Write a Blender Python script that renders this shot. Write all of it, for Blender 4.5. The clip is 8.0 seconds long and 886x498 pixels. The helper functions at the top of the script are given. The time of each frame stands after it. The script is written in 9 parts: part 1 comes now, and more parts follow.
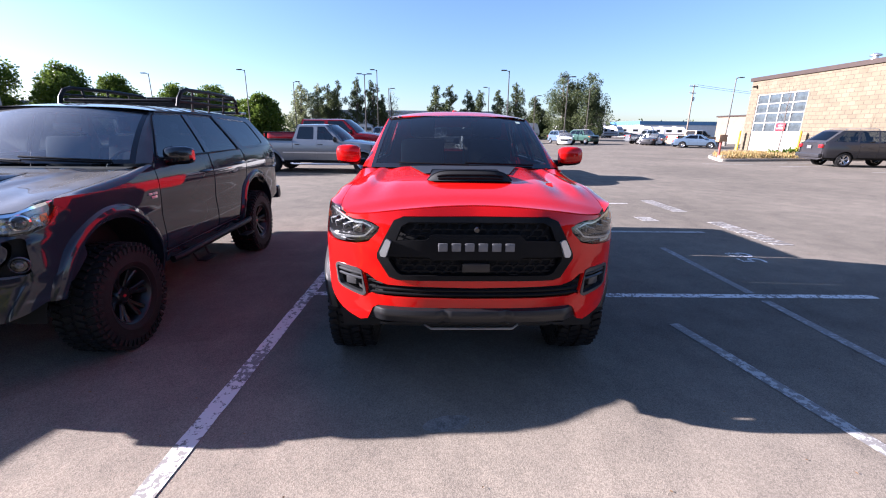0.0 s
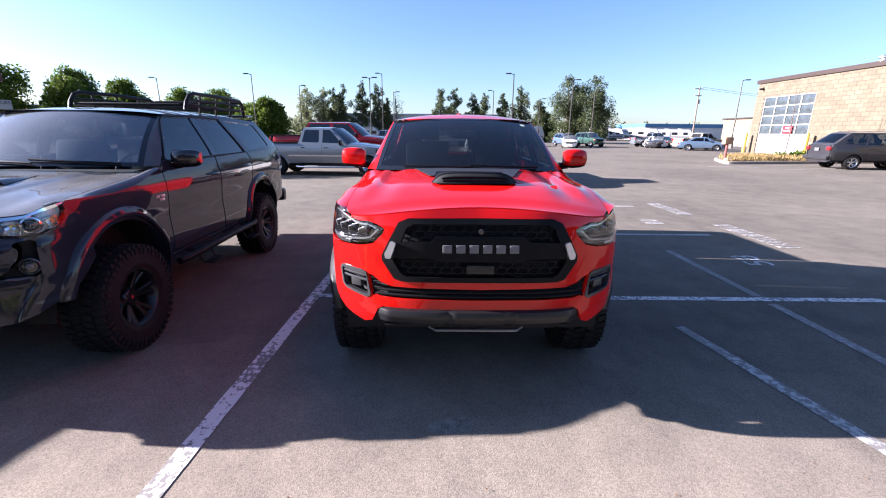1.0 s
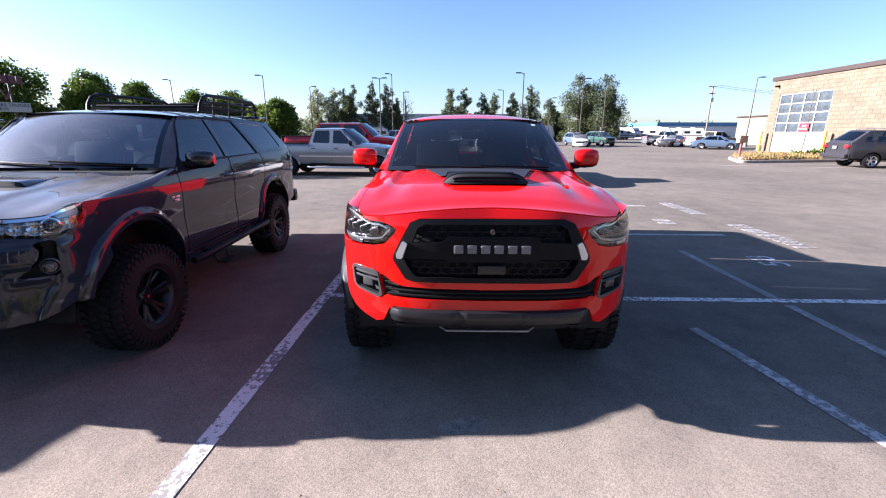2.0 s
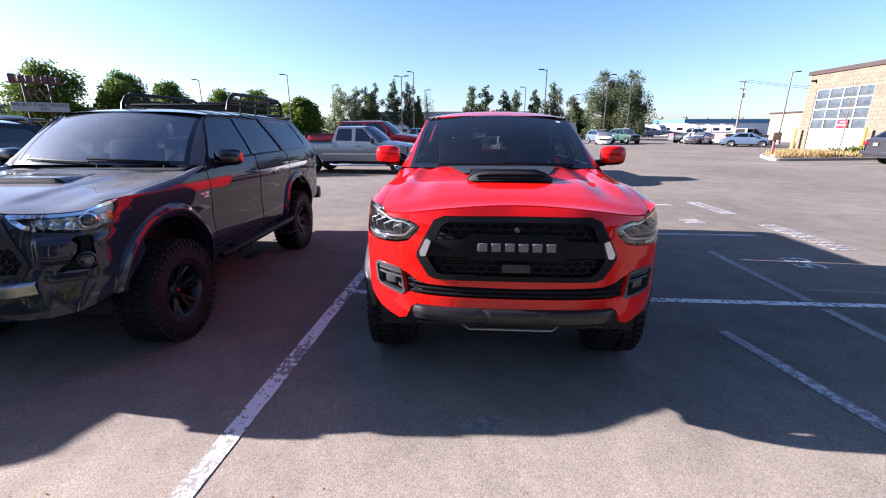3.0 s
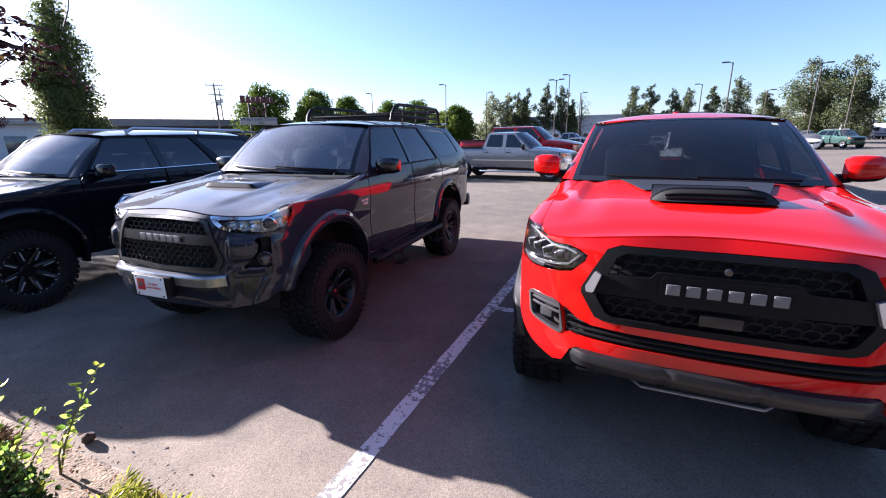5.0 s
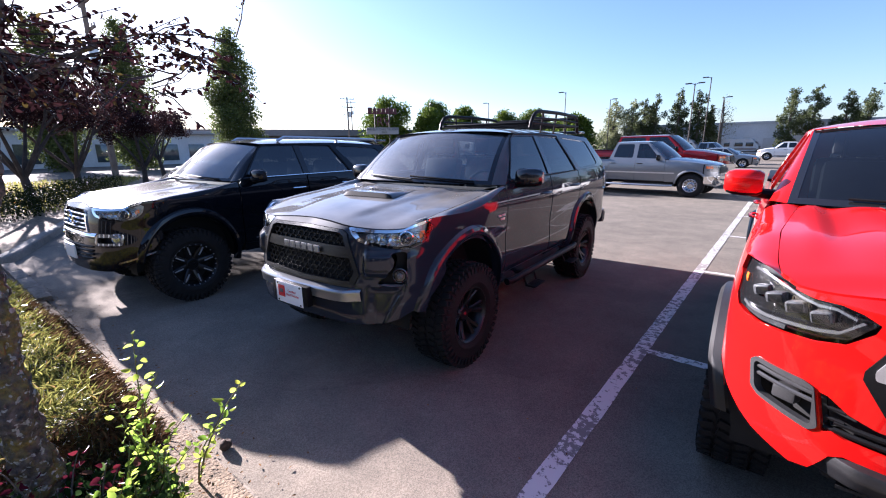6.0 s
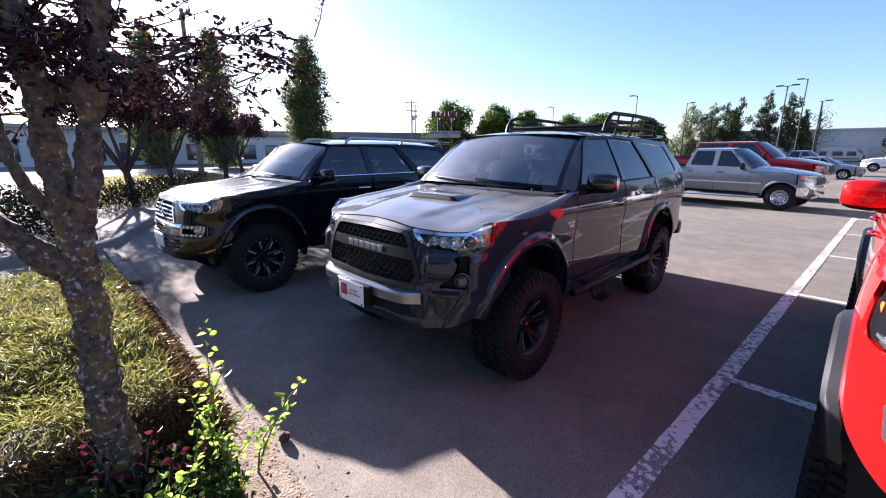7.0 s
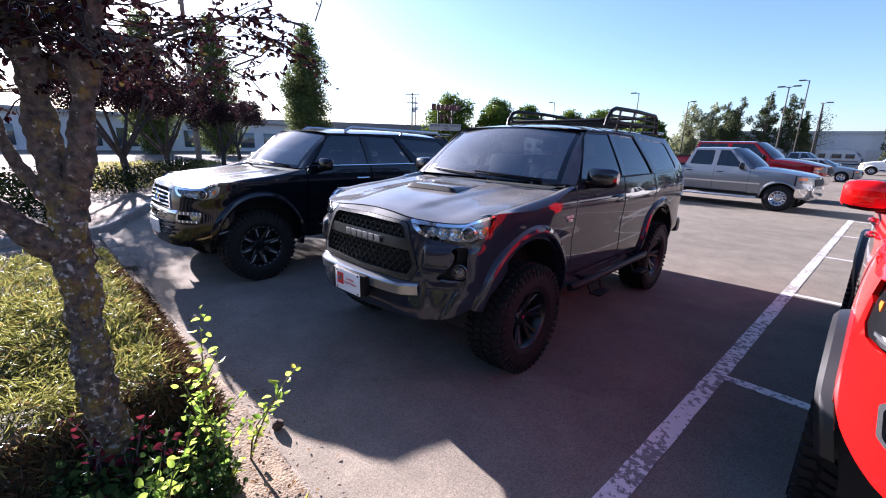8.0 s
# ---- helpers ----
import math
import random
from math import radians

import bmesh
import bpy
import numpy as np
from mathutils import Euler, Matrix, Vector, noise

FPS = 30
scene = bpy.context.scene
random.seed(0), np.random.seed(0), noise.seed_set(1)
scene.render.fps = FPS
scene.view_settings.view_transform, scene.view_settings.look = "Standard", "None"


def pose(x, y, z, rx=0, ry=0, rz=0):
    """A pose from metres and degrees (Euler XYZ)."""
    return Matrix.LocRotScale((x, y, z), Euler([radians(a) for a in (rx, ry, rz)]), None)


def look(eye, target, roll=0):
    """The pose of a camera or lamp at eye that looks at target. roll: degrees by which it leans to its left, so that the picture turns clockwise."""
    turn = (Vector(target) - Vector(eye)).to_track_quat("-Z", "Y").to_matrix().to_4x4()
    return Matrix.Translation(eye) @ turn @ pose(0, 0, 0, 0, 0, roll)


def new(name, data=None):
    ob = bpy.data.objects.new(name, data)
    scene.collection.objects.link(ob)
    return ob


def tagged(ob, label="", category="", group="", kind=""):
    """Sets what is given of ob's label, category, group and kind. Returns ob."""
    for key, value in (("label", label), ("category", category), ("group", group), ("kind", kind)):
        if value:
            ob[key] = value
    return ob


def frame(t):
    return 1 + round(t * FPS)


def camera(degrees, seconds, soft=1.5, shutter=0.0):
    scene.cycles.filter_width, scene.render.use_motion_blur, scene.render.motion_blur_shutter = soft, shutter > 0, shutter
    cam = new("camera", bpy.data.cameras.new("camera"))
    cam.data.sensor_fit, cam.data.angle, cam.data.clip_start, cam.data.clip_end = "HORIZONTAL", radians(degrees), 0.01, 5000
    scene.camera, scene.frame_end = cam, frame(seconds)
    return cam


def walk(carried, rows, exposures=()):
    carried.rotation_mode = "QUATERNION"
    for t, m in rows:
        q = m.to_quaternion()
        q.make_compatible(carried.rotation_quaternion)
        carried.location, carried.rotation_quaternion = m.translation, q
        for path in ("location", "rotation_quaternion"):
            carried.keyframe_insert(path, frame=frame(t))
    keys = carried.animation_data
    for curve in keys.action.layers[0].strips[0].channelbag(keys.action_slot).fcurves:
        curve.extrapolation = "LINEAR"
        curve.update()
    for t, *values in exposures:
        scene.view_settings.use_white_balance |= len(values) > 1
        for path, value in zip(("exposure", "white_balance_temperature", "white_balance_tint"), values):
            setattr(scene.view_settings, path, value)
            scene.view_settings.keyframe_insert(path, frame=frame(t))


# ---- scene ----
cam = camera(93.7, 8.0, 1.1)

PATH = [
    (0, (-0.232, -2.151, 1.681), (-0.189, -0.229, 1.127), 0.6),
    (0.5, (-0.231, -2.152, 1.679), (-0.198, -0.229, 1.131), 0.6),
    (1, (-0.232, -2.16, 1.678), (-0.211, -0.234, 1.137), 0.5),
    (1.5, (-0.233, -2.164, 1.682), (-0.231, -0.238, 1.142), 0.3),
    (3, (-0.264, -2.152, 1.675), (-0.383, -0.233, 1.124), -0.0),
    (3.5, (-0.258, -2.157, 1.675), (-0.465, -0.247, 1.119), -0.2),
    (4, (-0.29, -2.16, 1.674), (-0.634, -0.269, 1.122), -0.5),
    (4.2, (-0.309, -2.146, 1.675), (-0.708, -0.265, 1.123), -0.7),
    (5.3, (-0.521, -1.736, 1.699), (-1.424, -0.025, 1.191), -0.8),
    (5.5, (-0.62, -1.692, 1.686), (-1.6, -0.021, 1.187), -0.8),
    (6, (-0.859, -1.628, 1.699), (-2.061, -0.103, 1.222), -0.6),
    (6.5, (-0.949, -1.6, 1.691), (-2.288, -0.187, 1.232), -0.2),
    (7, (-0.959, -1.593, 1.684), (-2.363, -0.245, 1.224), 0.3),
    (7.5, (-0.968, -1.606, 1.678), (-2.378, -0.267, 1.208), 0.9),
    (8, (-0.971, -1.586, 1.665), (-2.36, -0.234, 1.175), 1.7),
]
walk(cam, [(t, look(eye, target, roll)) for t, eye, target, roll in PATH], [(0, 2.62, 5200, 23), (8, 2.64, 5230, 24)])

# ---- light ----
SUN = Vector((-2.95, 0.23, 1.0)).normalized()
world = bpy.data.worlds.new("sky")
scene.world = world
world.use_nodes = True
wn = world.node_tree.nodes
sky = wn.new("ShaderNodeTexSky")
sky.sky_type = "NISHITA"
sky.sun_disc = False
sky.sun_elevation = math.asin(SUN.z)
sky.sun_rotation = math.atan2(SUN.x, SUN.y)
sky.air_density, sky.dust_density, sky.ozone_density = 1.0, 0.65, 1.8
wn["Background"].inputs[1].default_value = 0.035
world.node_tree.links.new(sky.outputs[0], wn["Background"].inputs[0])
sun_data = bpy.data.lights.new("sun", "SUN")
sun_data.energy, sun_data.angle, sun_data.color = 5.0, radians(0.55), (1.0, 0.85, 0.66)
sun = new("sun", sun_data)
sun.matrix_world = look(SUN * 60, (0, 0, 0))

# ---- materials ----
def mat(name, base=(0.5, 0.5, 0.5), rough=0.5, metal=0.0, coat=0.0, var=0.0, scale=8.0, bump=0.0, bscale=60.0, spec=0.5, second=None):
    """Principled surface with two scales of variation and an optional fine relief."""
    m = bpy.data.materials.new(name)
    m.use_nodes = True
    t = m.node_tree
    b = t.nodes["Principled BSDF"]
    b.inputs["Roughness"].default_value = rough
    b.inputs["Metallic"].default_value = metal
    b.inputs["Coat Weight"].default_value = coat
    b.inputs["Coat Roughness"].default_value = 0.04
    b.inputs["Specular IOR Level"].default_value = spec
    b.inputs["Base Color"].default_value = (*base, 1)
    if var or bump:
        co = t.nodes.new("ShaderNodeTexCoord")
    if var:
        n1, n2 = t.nodes.new("ShaderNodeTexNoise"), t.nodes.new("ShaderNodeTexNoise")
        n1.inputs["Scale"].default_value, n2.inputs["Scale"].default_value = scale, scale * 9
        n1.inputs["Detail"].default_value, n2.inputs["Detail"].default_value = 5, 3
        mix = t.nodes.new("ShaderNodeMath")
        mix.operation = "ADD"
        half = t.nodes.new("ShaderNodeMath")
        half.operation = "MULTIPLY"
        half.inputs[1].default_value = 0.5
        ramp = t.nodes.new("ShaderNodeValToRGB")
        ramp.color_ramp.elements[0].position, ramp.color_ramp.elements[1].position = 0.36, 0.64
        lo = second or tuple(c * (1 - var) for c in base)
        hi = base if second else tuple(min(1, c * (1 + var)) for c in base)
        ramp.color_ramp.elements[0].color, ramp.color_ramp.elements[1].color = (*lo, 1), (*hi, 1)
        for n in (n1, n2):
            t.links.new(co.outputs["Object"], n.inputs["Vector"])
        t.links.new(n1.outputs[0], mix.inputs[0])
        t.links.new(n2.outputs[0], mix.inputs[1])
        t.links.new(mix.outputs[0], half.inputs[0])
        t.links.new(half.outputs[0], ramp.inputs[0])
        t.links.new(ramp.outputs[0], b.inputs["Base Color"])
    if bump:
        nb, bp = t.nodes.new("ShaderNodeTexNoise"), t.nodes.new("ShaderNodeBump")
        nb.inputs["Scale"].default_value, nb.inputs["Detail"].default_value = bscale, 4
        bp.inputs["Strength"].default_value, bp.inputs["Distance"].default_value = bump, 0.01
        t.links.new(co.outputs["Object"], nb.inputs["Vector"])
        t.links.new(nb.outputs[0], bp.inputs["Height"])
        t.links.new(bp.outputs[0], b.inputs["Normal"])
    return m


def paint(name, base, metal=0.0, rough=0.32, dust_sheen=0.0):
    """Car lacquer: colour coat under a clear coat, with uneven dust and painted sky sheen."""
    m = mat(name, base, rough, metal, 1.0, spec=0.02)
    t = m.node_tree
    b = t.nodes["Principled BSDF"]
    b.inputs["Coat Roughness"].default_value = 0.03
    b.inputs["Coat IOR"].default_value = 1.42
    co, n = t.nodes.new("ShaderNodeTexCoord"), t.nodes.new("ShaderNodeTexNoise")
    n.inputs["Scale"].default_value, n.inputs["Detail"].default_value = 3.0, 6
    t.links.new(co.outputs["Object"], n.inputs["Vector"])
    rr = t.nodes.new("ShaderNodeMapRange")
    rr.inputs["From Min"].default_value, rr.inputs["From Max"].default_value = 0.35, 0.7
    rr.inputs["To Min"].default_value, rr.inputs["To Max"].default_value = 0.012, 0.035 + dust_sheen * 0.15
    t.links.new(n.outputs[0], rr.inputs["Value"])
    t.links.new(rr.outputs[0], b.inputs["Coat Roughness"])
    if dust_sheen:
        # pale tone on upward faces: settled dust, plus sky brightness painted into the colour
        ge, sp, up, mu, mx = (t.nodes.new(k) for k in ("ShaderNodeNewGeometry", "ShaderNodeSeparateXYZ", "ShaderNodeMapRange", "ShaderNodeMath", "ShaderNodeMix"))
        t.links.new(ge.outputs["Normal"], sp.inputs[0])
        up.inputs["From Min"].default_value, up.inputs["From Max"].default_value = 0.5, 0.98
        up.inputs["To Min"].default_value, up.inputs["To Max"].default_value = 0.0, dust_sheen * 1.8
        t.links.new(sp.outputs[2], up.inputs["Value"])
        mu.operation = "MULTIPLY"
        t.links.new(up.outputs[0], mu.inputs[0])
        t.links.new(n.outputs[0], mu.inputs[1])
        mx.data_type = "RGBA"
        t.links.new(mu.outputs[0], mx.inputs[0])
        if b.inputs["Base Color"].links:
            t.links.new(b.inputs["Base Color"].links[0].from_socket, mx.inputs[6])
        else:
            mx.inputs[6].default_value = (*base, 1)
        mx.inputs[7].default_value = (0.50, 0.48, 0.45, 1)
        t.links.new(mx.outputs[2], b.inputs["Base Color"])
    return m


def glass(name, tint=(0.25, 0.27, 0.28), ior=1.5, rough=0.0, gloss=(1, 1, 1), dust_sheen=0.0):
    """Thin pane: tinted see-through body with a Fresnel mirror on top."""
    m = bpy.data.materials.new(name)
    m.use_nodes = True
    t = m.node_tree
    t.nodes.remove(t.nodes["Principled BSDF"])
    tr, gl, fr, mx = (t.nodes.new(k) for k in ("ShaderNodeBsdfTransparent", "ShaderNodeBsdfGlossy", "ShaderNodeLayerWeight", "ShaderNodeMixShader"))
    tr.inputs[0].default_value = (*tint, 1)
    gl.inputs["Color"].default_value = (*gloss, 1)
    gl.inputs["Roughness"].default_value = rough
    # reflection of both faces of a thin pane
    f0 = ((ior - 1) / (ior + 1)) ** 2
    f0 = 2 * f0 / (1 + f0)
    fr.inputs[0].default_value = 0.5
    po, ma = t.nodes.new("ShaderNodeMath"), t.nodes.new("ShaderNodeMath")
    po.operation, ma.operation = "POWER", "MULTIPLY_ADD"
    po.inputs[1].default_value = 5.0
    ma.inputs[1].default_value, ma.inputs[2].default_value = 1 - f0, f0
    t.links.new(fr.outputs["Facing"], po.inputs[0])
    t.links.new(po.outputs[0], ma.inputs[0])
    t.links.new(ma.outputs[0], mx.inputs[0])
    t.links.new(tr.outputs[0], mx.inputs[1])
    t.links.new(gl.outputs[0], mx.inputs[2])
    out = mx.outputs[0]
    if dust_sheen:
        # uneven grey film on the pane: dust, plus sky glare painted as diffuse colour
        co, nz, mr, df, m2 = (t.nodes.new(k) for k in ("ShaderNodeTexCoord", "ShaderNodeTexNoise", "ShaderNodeMapRange", "ShaderNodeBsdfDiffuse", "ShaderNodeMixShader"))
        nz.inputs["Scale"].default_value, nz.inputs["Detail"].default_value = 2.5, 6
        mr.inputs["To Min"].default_value, mr.inputs["To Max"].default_value = dust_sheen * 0.5, dust_sheen * 1.5
        df.inputs[0].default_value = (0.5, 0.51, 0.52, 1)
        t.links.new(co.outputs["Object"], nz.inputs["Vector"])
        t.links.new(nz.outputs[0], mr.inputs["Value"])
        t.links.new(mr.outputs[0], m2.inputs[0])
        t.links.new(mx.outputs[0], m2.inputs[1])
        t.links.new(df.outputs[0], m2.inputs[2])
        out = m2.outputs[0]
    t.links.new(out, t.nodes["Material Output"].inputs[0])
    return m


RED = paint("red_lacquer", (0.49, 0.0045, 0.001), 0.0, 0.4)
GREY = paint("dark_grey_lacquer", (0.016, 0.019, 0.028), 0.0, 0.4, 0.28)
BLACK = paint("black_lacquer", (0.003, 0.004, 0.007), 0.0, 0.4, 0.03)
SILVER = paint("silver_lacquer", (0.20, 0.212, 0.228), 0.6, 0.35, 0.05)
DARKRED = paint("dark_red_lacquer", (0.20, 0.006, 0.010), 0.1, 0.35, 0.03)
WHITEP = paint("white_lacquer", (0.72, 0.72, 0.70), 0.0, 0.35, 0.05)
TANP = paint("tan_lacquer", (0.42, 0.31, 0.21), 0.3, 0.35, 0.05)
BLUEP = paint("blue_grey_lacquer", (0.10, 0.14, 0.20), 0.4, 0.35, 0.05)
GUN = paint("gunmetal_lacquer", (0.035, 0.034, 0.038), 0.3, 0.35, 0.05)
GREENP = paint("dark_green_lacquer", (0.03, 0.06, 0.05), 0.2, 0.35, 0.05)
PLASTIC = mat("black_plastic", (0.006, 0.006, 0.0065), 0.45, var=0.25, scale=20, bump=0.12, bscale=500, spec=0.12)
GLOSSBLK = mat("gloss_black", (0.008, 0.008, 0.009), 0.18, coat=0.5)
GREYPLASTIC = mat("grey_plastic", (0.011, 0.011, 0.012), 0.36, 0.0, var=0.15, scale=15, bump=0.08, bscale=400, spec=0.4)
BEZEL = mat("bezel_plastic", (0.045, 0.045, 0.047), 0.3, 0.2, var=0.15, scale=15, bump=0.05, bscale=400)
RUBBER = mat("tyre_rubber", (0.009, 0.0085, 0.0085), 0.72, var=0.35, scale=14, bump=0.2, bscale=160, spec=0.25)
RIMBLK = mat("black_alloy", (0.006, 0.006, 0.0065), 0.32, 0.2)
RIMSIL = mat("machined_alloy", (0.62, 0.62, 0.63), 0.25, 1.0, var=0.1, scale=30)
CHROME = mat("chrome", (0.82, 0.83, 0.85), 0.06, 1.0)
SATIN = mat("satin_silver", (0.55, 0.56, 0.58), 0.3, 0.8, var=0.06, scale=30)
INNER = mat("cabin_trim", (0.03, 0.03, 0.032), 0.65, var=0.3, scale=12, bump=0.1, bscale=200)
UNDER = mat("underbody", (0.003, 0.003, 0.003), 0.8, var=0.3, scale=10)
WSGLASS = glass("windscreen_glass", (0.72, 0.77, 0.77), 1.9, dust_sheen=0.13)
TINTGLASS = glass("tinted_glass", (0.14, 0.165, 0.18), 1.62)
FARGLASS = glass("far_glass", (0.22, 0.24, 0.25), 1.45)
LENS = glass("lamp_lens", (0.93, 0.95, 0.96), 1.35)
AMBER = mat("amber_lens", (0.75, 0.16, 0.02), 0.15, coat=1.0)
REDLENS = mat("red_lens", (0.45, 0.01, 0.012), 0.15, coat=1.0)
WHITELAMP = mat("lamp_reflector", (0.5, 0.52, 0.54), 0.16, 0.95)
BADGEW = mat("badge_grey", (0.12, 0.12, 0.125), 0.5, 0.1)
HOUSING = mat("lamp_housing", (0.11, 0.112, 0.118), 0.25, 0.4, var=0.6, scale=9)
MACHINED = mat("machined_edge", (0.4, 0.4, 0.41), 0.4, 0.3)
LAMPTRIM = mat("lamp_light_bar", (0.26, 0.265, 0.275), 0.22, 0.75)
LAMPIN = mat("lamp_inner", (0.34, 0.35, 0.36), 0.25, 0.5, var=0.5, scale=14)
REDBADGE = mat("red_badge", (0.55, 0.02, 0.03), 0.4)


# ---- mesh tools ----
def part(name, bm, material, parent=None, label="", smooth=True, angle=35):
    me = bpy.data.meshes.new(name)
    for f in bm.faces:
        f.smooth = smooth
    bm.to_mesh(me)
    bm.free()
    for m in material if isinstance(material, (list, tuple)) else (material,):
        me.materials.append(m)
    if smooth:
        me.set_sharp_from_angle(angle=radians(angle))
    ob = new(name, me)
    ob.parent = parent
    if label:
        ob["label"] = label
    return ob


def again(name, src, m, parent=None, label=""):
    """Another object on the same mesh."""
    ob = new(name, src.data)
    ob.parent = parent
    ob.matrix_basis = m
    if label:
        ob["label"] = label
    return ob


def thing(name, label, category, m=None, group="", kind=""):
    ob = tagged(new(name), label, category, group, kind)
    ob.empty_display_size = 0.2
    if m is not None:
        ob.matrix_basis = m
    return ob


def curve(*pts):
    """A smooth function through points (a, value)."""
    xs = [p[0] for p in pts]
    ys = [p[1] for p in pts]
    n = len(xs)
    d = [(ys[i + 1] - ys[i]) / (xs[i + 1] - xs[i]) for i in range(n - 1)]
    g = [d[0]] + [0 if d[i - 1] * d[i] <= 0 else 2 * d[i - 1] * d[i] / (d[i - 1] + d[i]) for i in range(1, n - 1)] + [d[-1]]

    def f(x):
        if x <= xs[0]:
            return ys[0]
        if x >= xs[-1]:
            return ys[-1]
        i = 0
        while x > xs[i + 1]:
            i += 1
        h = xs[i + 1] - xs[i]
        t = (x - xs[i]) / h
        return (ys[i] * (1 + 2 * t) * (1 - t) ** 2 + g[i] * h * t * (1 - t) ** 2 + ys[i + 1] * t * t * (3 - 2 * t) + g[i + 1] * h * t * t * (t - 1))
    return f


def smooth01(a, b, x):
    t = max(0.0, min(1.0, (x - a) / (b - a)))
    return t * t * (3 - 2 * t)


def inside(p, poly):
    x, y = p
    r = False
    j = len(poly) - 1
    for i in range(len(poly)):
        xi, yi = poly[i]
        xj, yj = poly[j]
        if (yi > y) != (yj > y) and x < (xj - xi) * (y - yi) / (yj - yi) + xi:
            r = not r
        j = i
    return r


def dense(poly, step, closed=True):
    out = []
    n = len(poly)
    for i in range(n if closed else n - 1):
        a, b = poly[i], poly[(i + 1) % n]
        k = max(1, int(math.hypot(b[0] - a[0], b[1] - a[1]) / step + 0.5))
        out += [(a[0] + (b[0] - a[0]) * q / k, a[1] + (b[1] - a[1]) * q / k) for q in range(k)]
    if not closed:
        out.append(poly[-1])
    return out


def arc(cy, cz, r, a0, a1, n=16, rz=None):
    return [(cy + r * math.cos(radians(a0 + (a1 - a0) * i / n)), cz + (rz or r) * math.sin(radians(a0 + (a1 - a0) * i / n))) for i in range(n + 1)]


def rounded(poly, r=0.02, n=3):
    """Outline with its corners cut round."""
    out = []
    k = len(poly)
    for i in range(k):
        p, a, b = Vector(poly[i]), Vector(poly[i - 1]), Vector(poly[(i + 1) % k])
        ra, rb = min(r, (a - p).length * 0.45), min(r, (b - p).length * 0.45)
        s, e = p + (a - p).normalized() * ra, p + (b - p).normalized() * rb
        for q in range(n + 1):
            t = q / n
            out.append(tuple(s * (1 - t) ** 2 + p * 2 * t * (1 - t) + e * t * t))
    return out


def patch(bm, outline, fn, step=0.05, thick=0.012, holes=(), s=1, mi=0, out=None):
    """A sheet with thickness: the 2D outline filled with a net and laid on the surface fn(a, b). out: a rough outward direction. s = -1 mirrors it in x."""
    from mathutils.geometry import delaunay_2d_cdt
    loops = [dense(outline, step)] + [dense(h, step) for h in holes]
    pts, edges = [], []
    for lp in loops:
        o = len(pts)
        pts += lp
        edges += [(o + i, o + (i + 1) % len(lp)) for i in range(len(lp))]
    nb = len(pts)
    arr = np.array(pts)
    x0, y0 = arr.min(0)
    x1, y1 = arr.max(0)
    row = 0
    y = y0 + step * 0.5
    while y < y1:
        x = x0 + step * (0.5 if row % 2 else 1.0)
        while x < x1:
            if inside((x, y), loops[0]) and not any(inside((x, y), h) for h in loops[1:]):
                if np.min(np.sum((arr[:nb] - (x, y)) ** 2, axis=1)) > (0.45 * step) ** 2:
                    pts.append((x, y))
            x += step
        y += step * 0.87
        row += 1
    vs, _, fs, *_ = delaunay_2d_cdt([Vector(p) for p in pts], edges, [], 0, 1e-6)
    tris = []
    for f in fs:
        c = sum((vs[i] for i in f), Vector((0, 0))) / len(f)
        if inside(c, loops[0]) and not any(inside(c, h) for h in loops[1:]):
            tris.append(f)
    P = [Vector(fn(v[0], v[1])) for v in vs]
    if s < 0:
        P = [Vector((-p.x, p.y, p.z)) for p in P]
    N = [Vector((0, 0, 0)) for _ in P]
    for f in tris:
        n = (P[f[1]] - P[f[0]]).cross(P[f[2]] - P[f[0]])
        for i in f:
            N[i] += n
    o = Vector(out) if out else None
    if o and s < 0:
        o.x = -o.x
    flip = False
    if o:
        flip = sum(n.dot(o) for n in N) < 0
    front = [bm.verts.new(p) for p in P]
    sg = -1 if flip else 1
    for f in tris:
        fc = bm.faces.new([front[i] for i in (reversed(f) if flip else f)])
        fc.material_index = mi
    if thick <= 0:
        return
    if thick:
        back = [bm.verts.new(p - (n.normalized() if n.length else n) * thick * sg) for p, n in zip(P, N)]
        cnt = {}
        for f in tris:
            ff = list(reversed(f)) if flip else list(f)
            b = bm.faces.new([back[i] for i in reversed(ff)])
            b.material_index = mi
            for i in range(3):
                cnt[(ff[i], ff[(i + 1) % 3])] = 1
        for a, b in cnt:
            if (b, a) not in cnt:
                q = bm.faces.new([front[b], front[a], back[a], back[b]])
                q.material_index = mi
    for v in [v for v in bm.verts if not v.link_faces]:
        bm.verts.remove(v)


def grid(bm, fn, nu, nv, mi=0, flip=False):
    """A net of quads over fn(u, v), u and v from 0 to 1."""
    vs = [[bm.verts.new(fn(i / nu, j / nv)) for j in range(nv + 1)] for i in range(nu + 1)]
    for i in range(nu):
        for j in range(nv):
            q = [vs[i][j], vs[i + 1][j], vs[i + 1][j + 1], vs[i][j + 1]]
            f = bm.faces.new(q[::-1] if flip else q)
            f.material_index = mi
    return vs


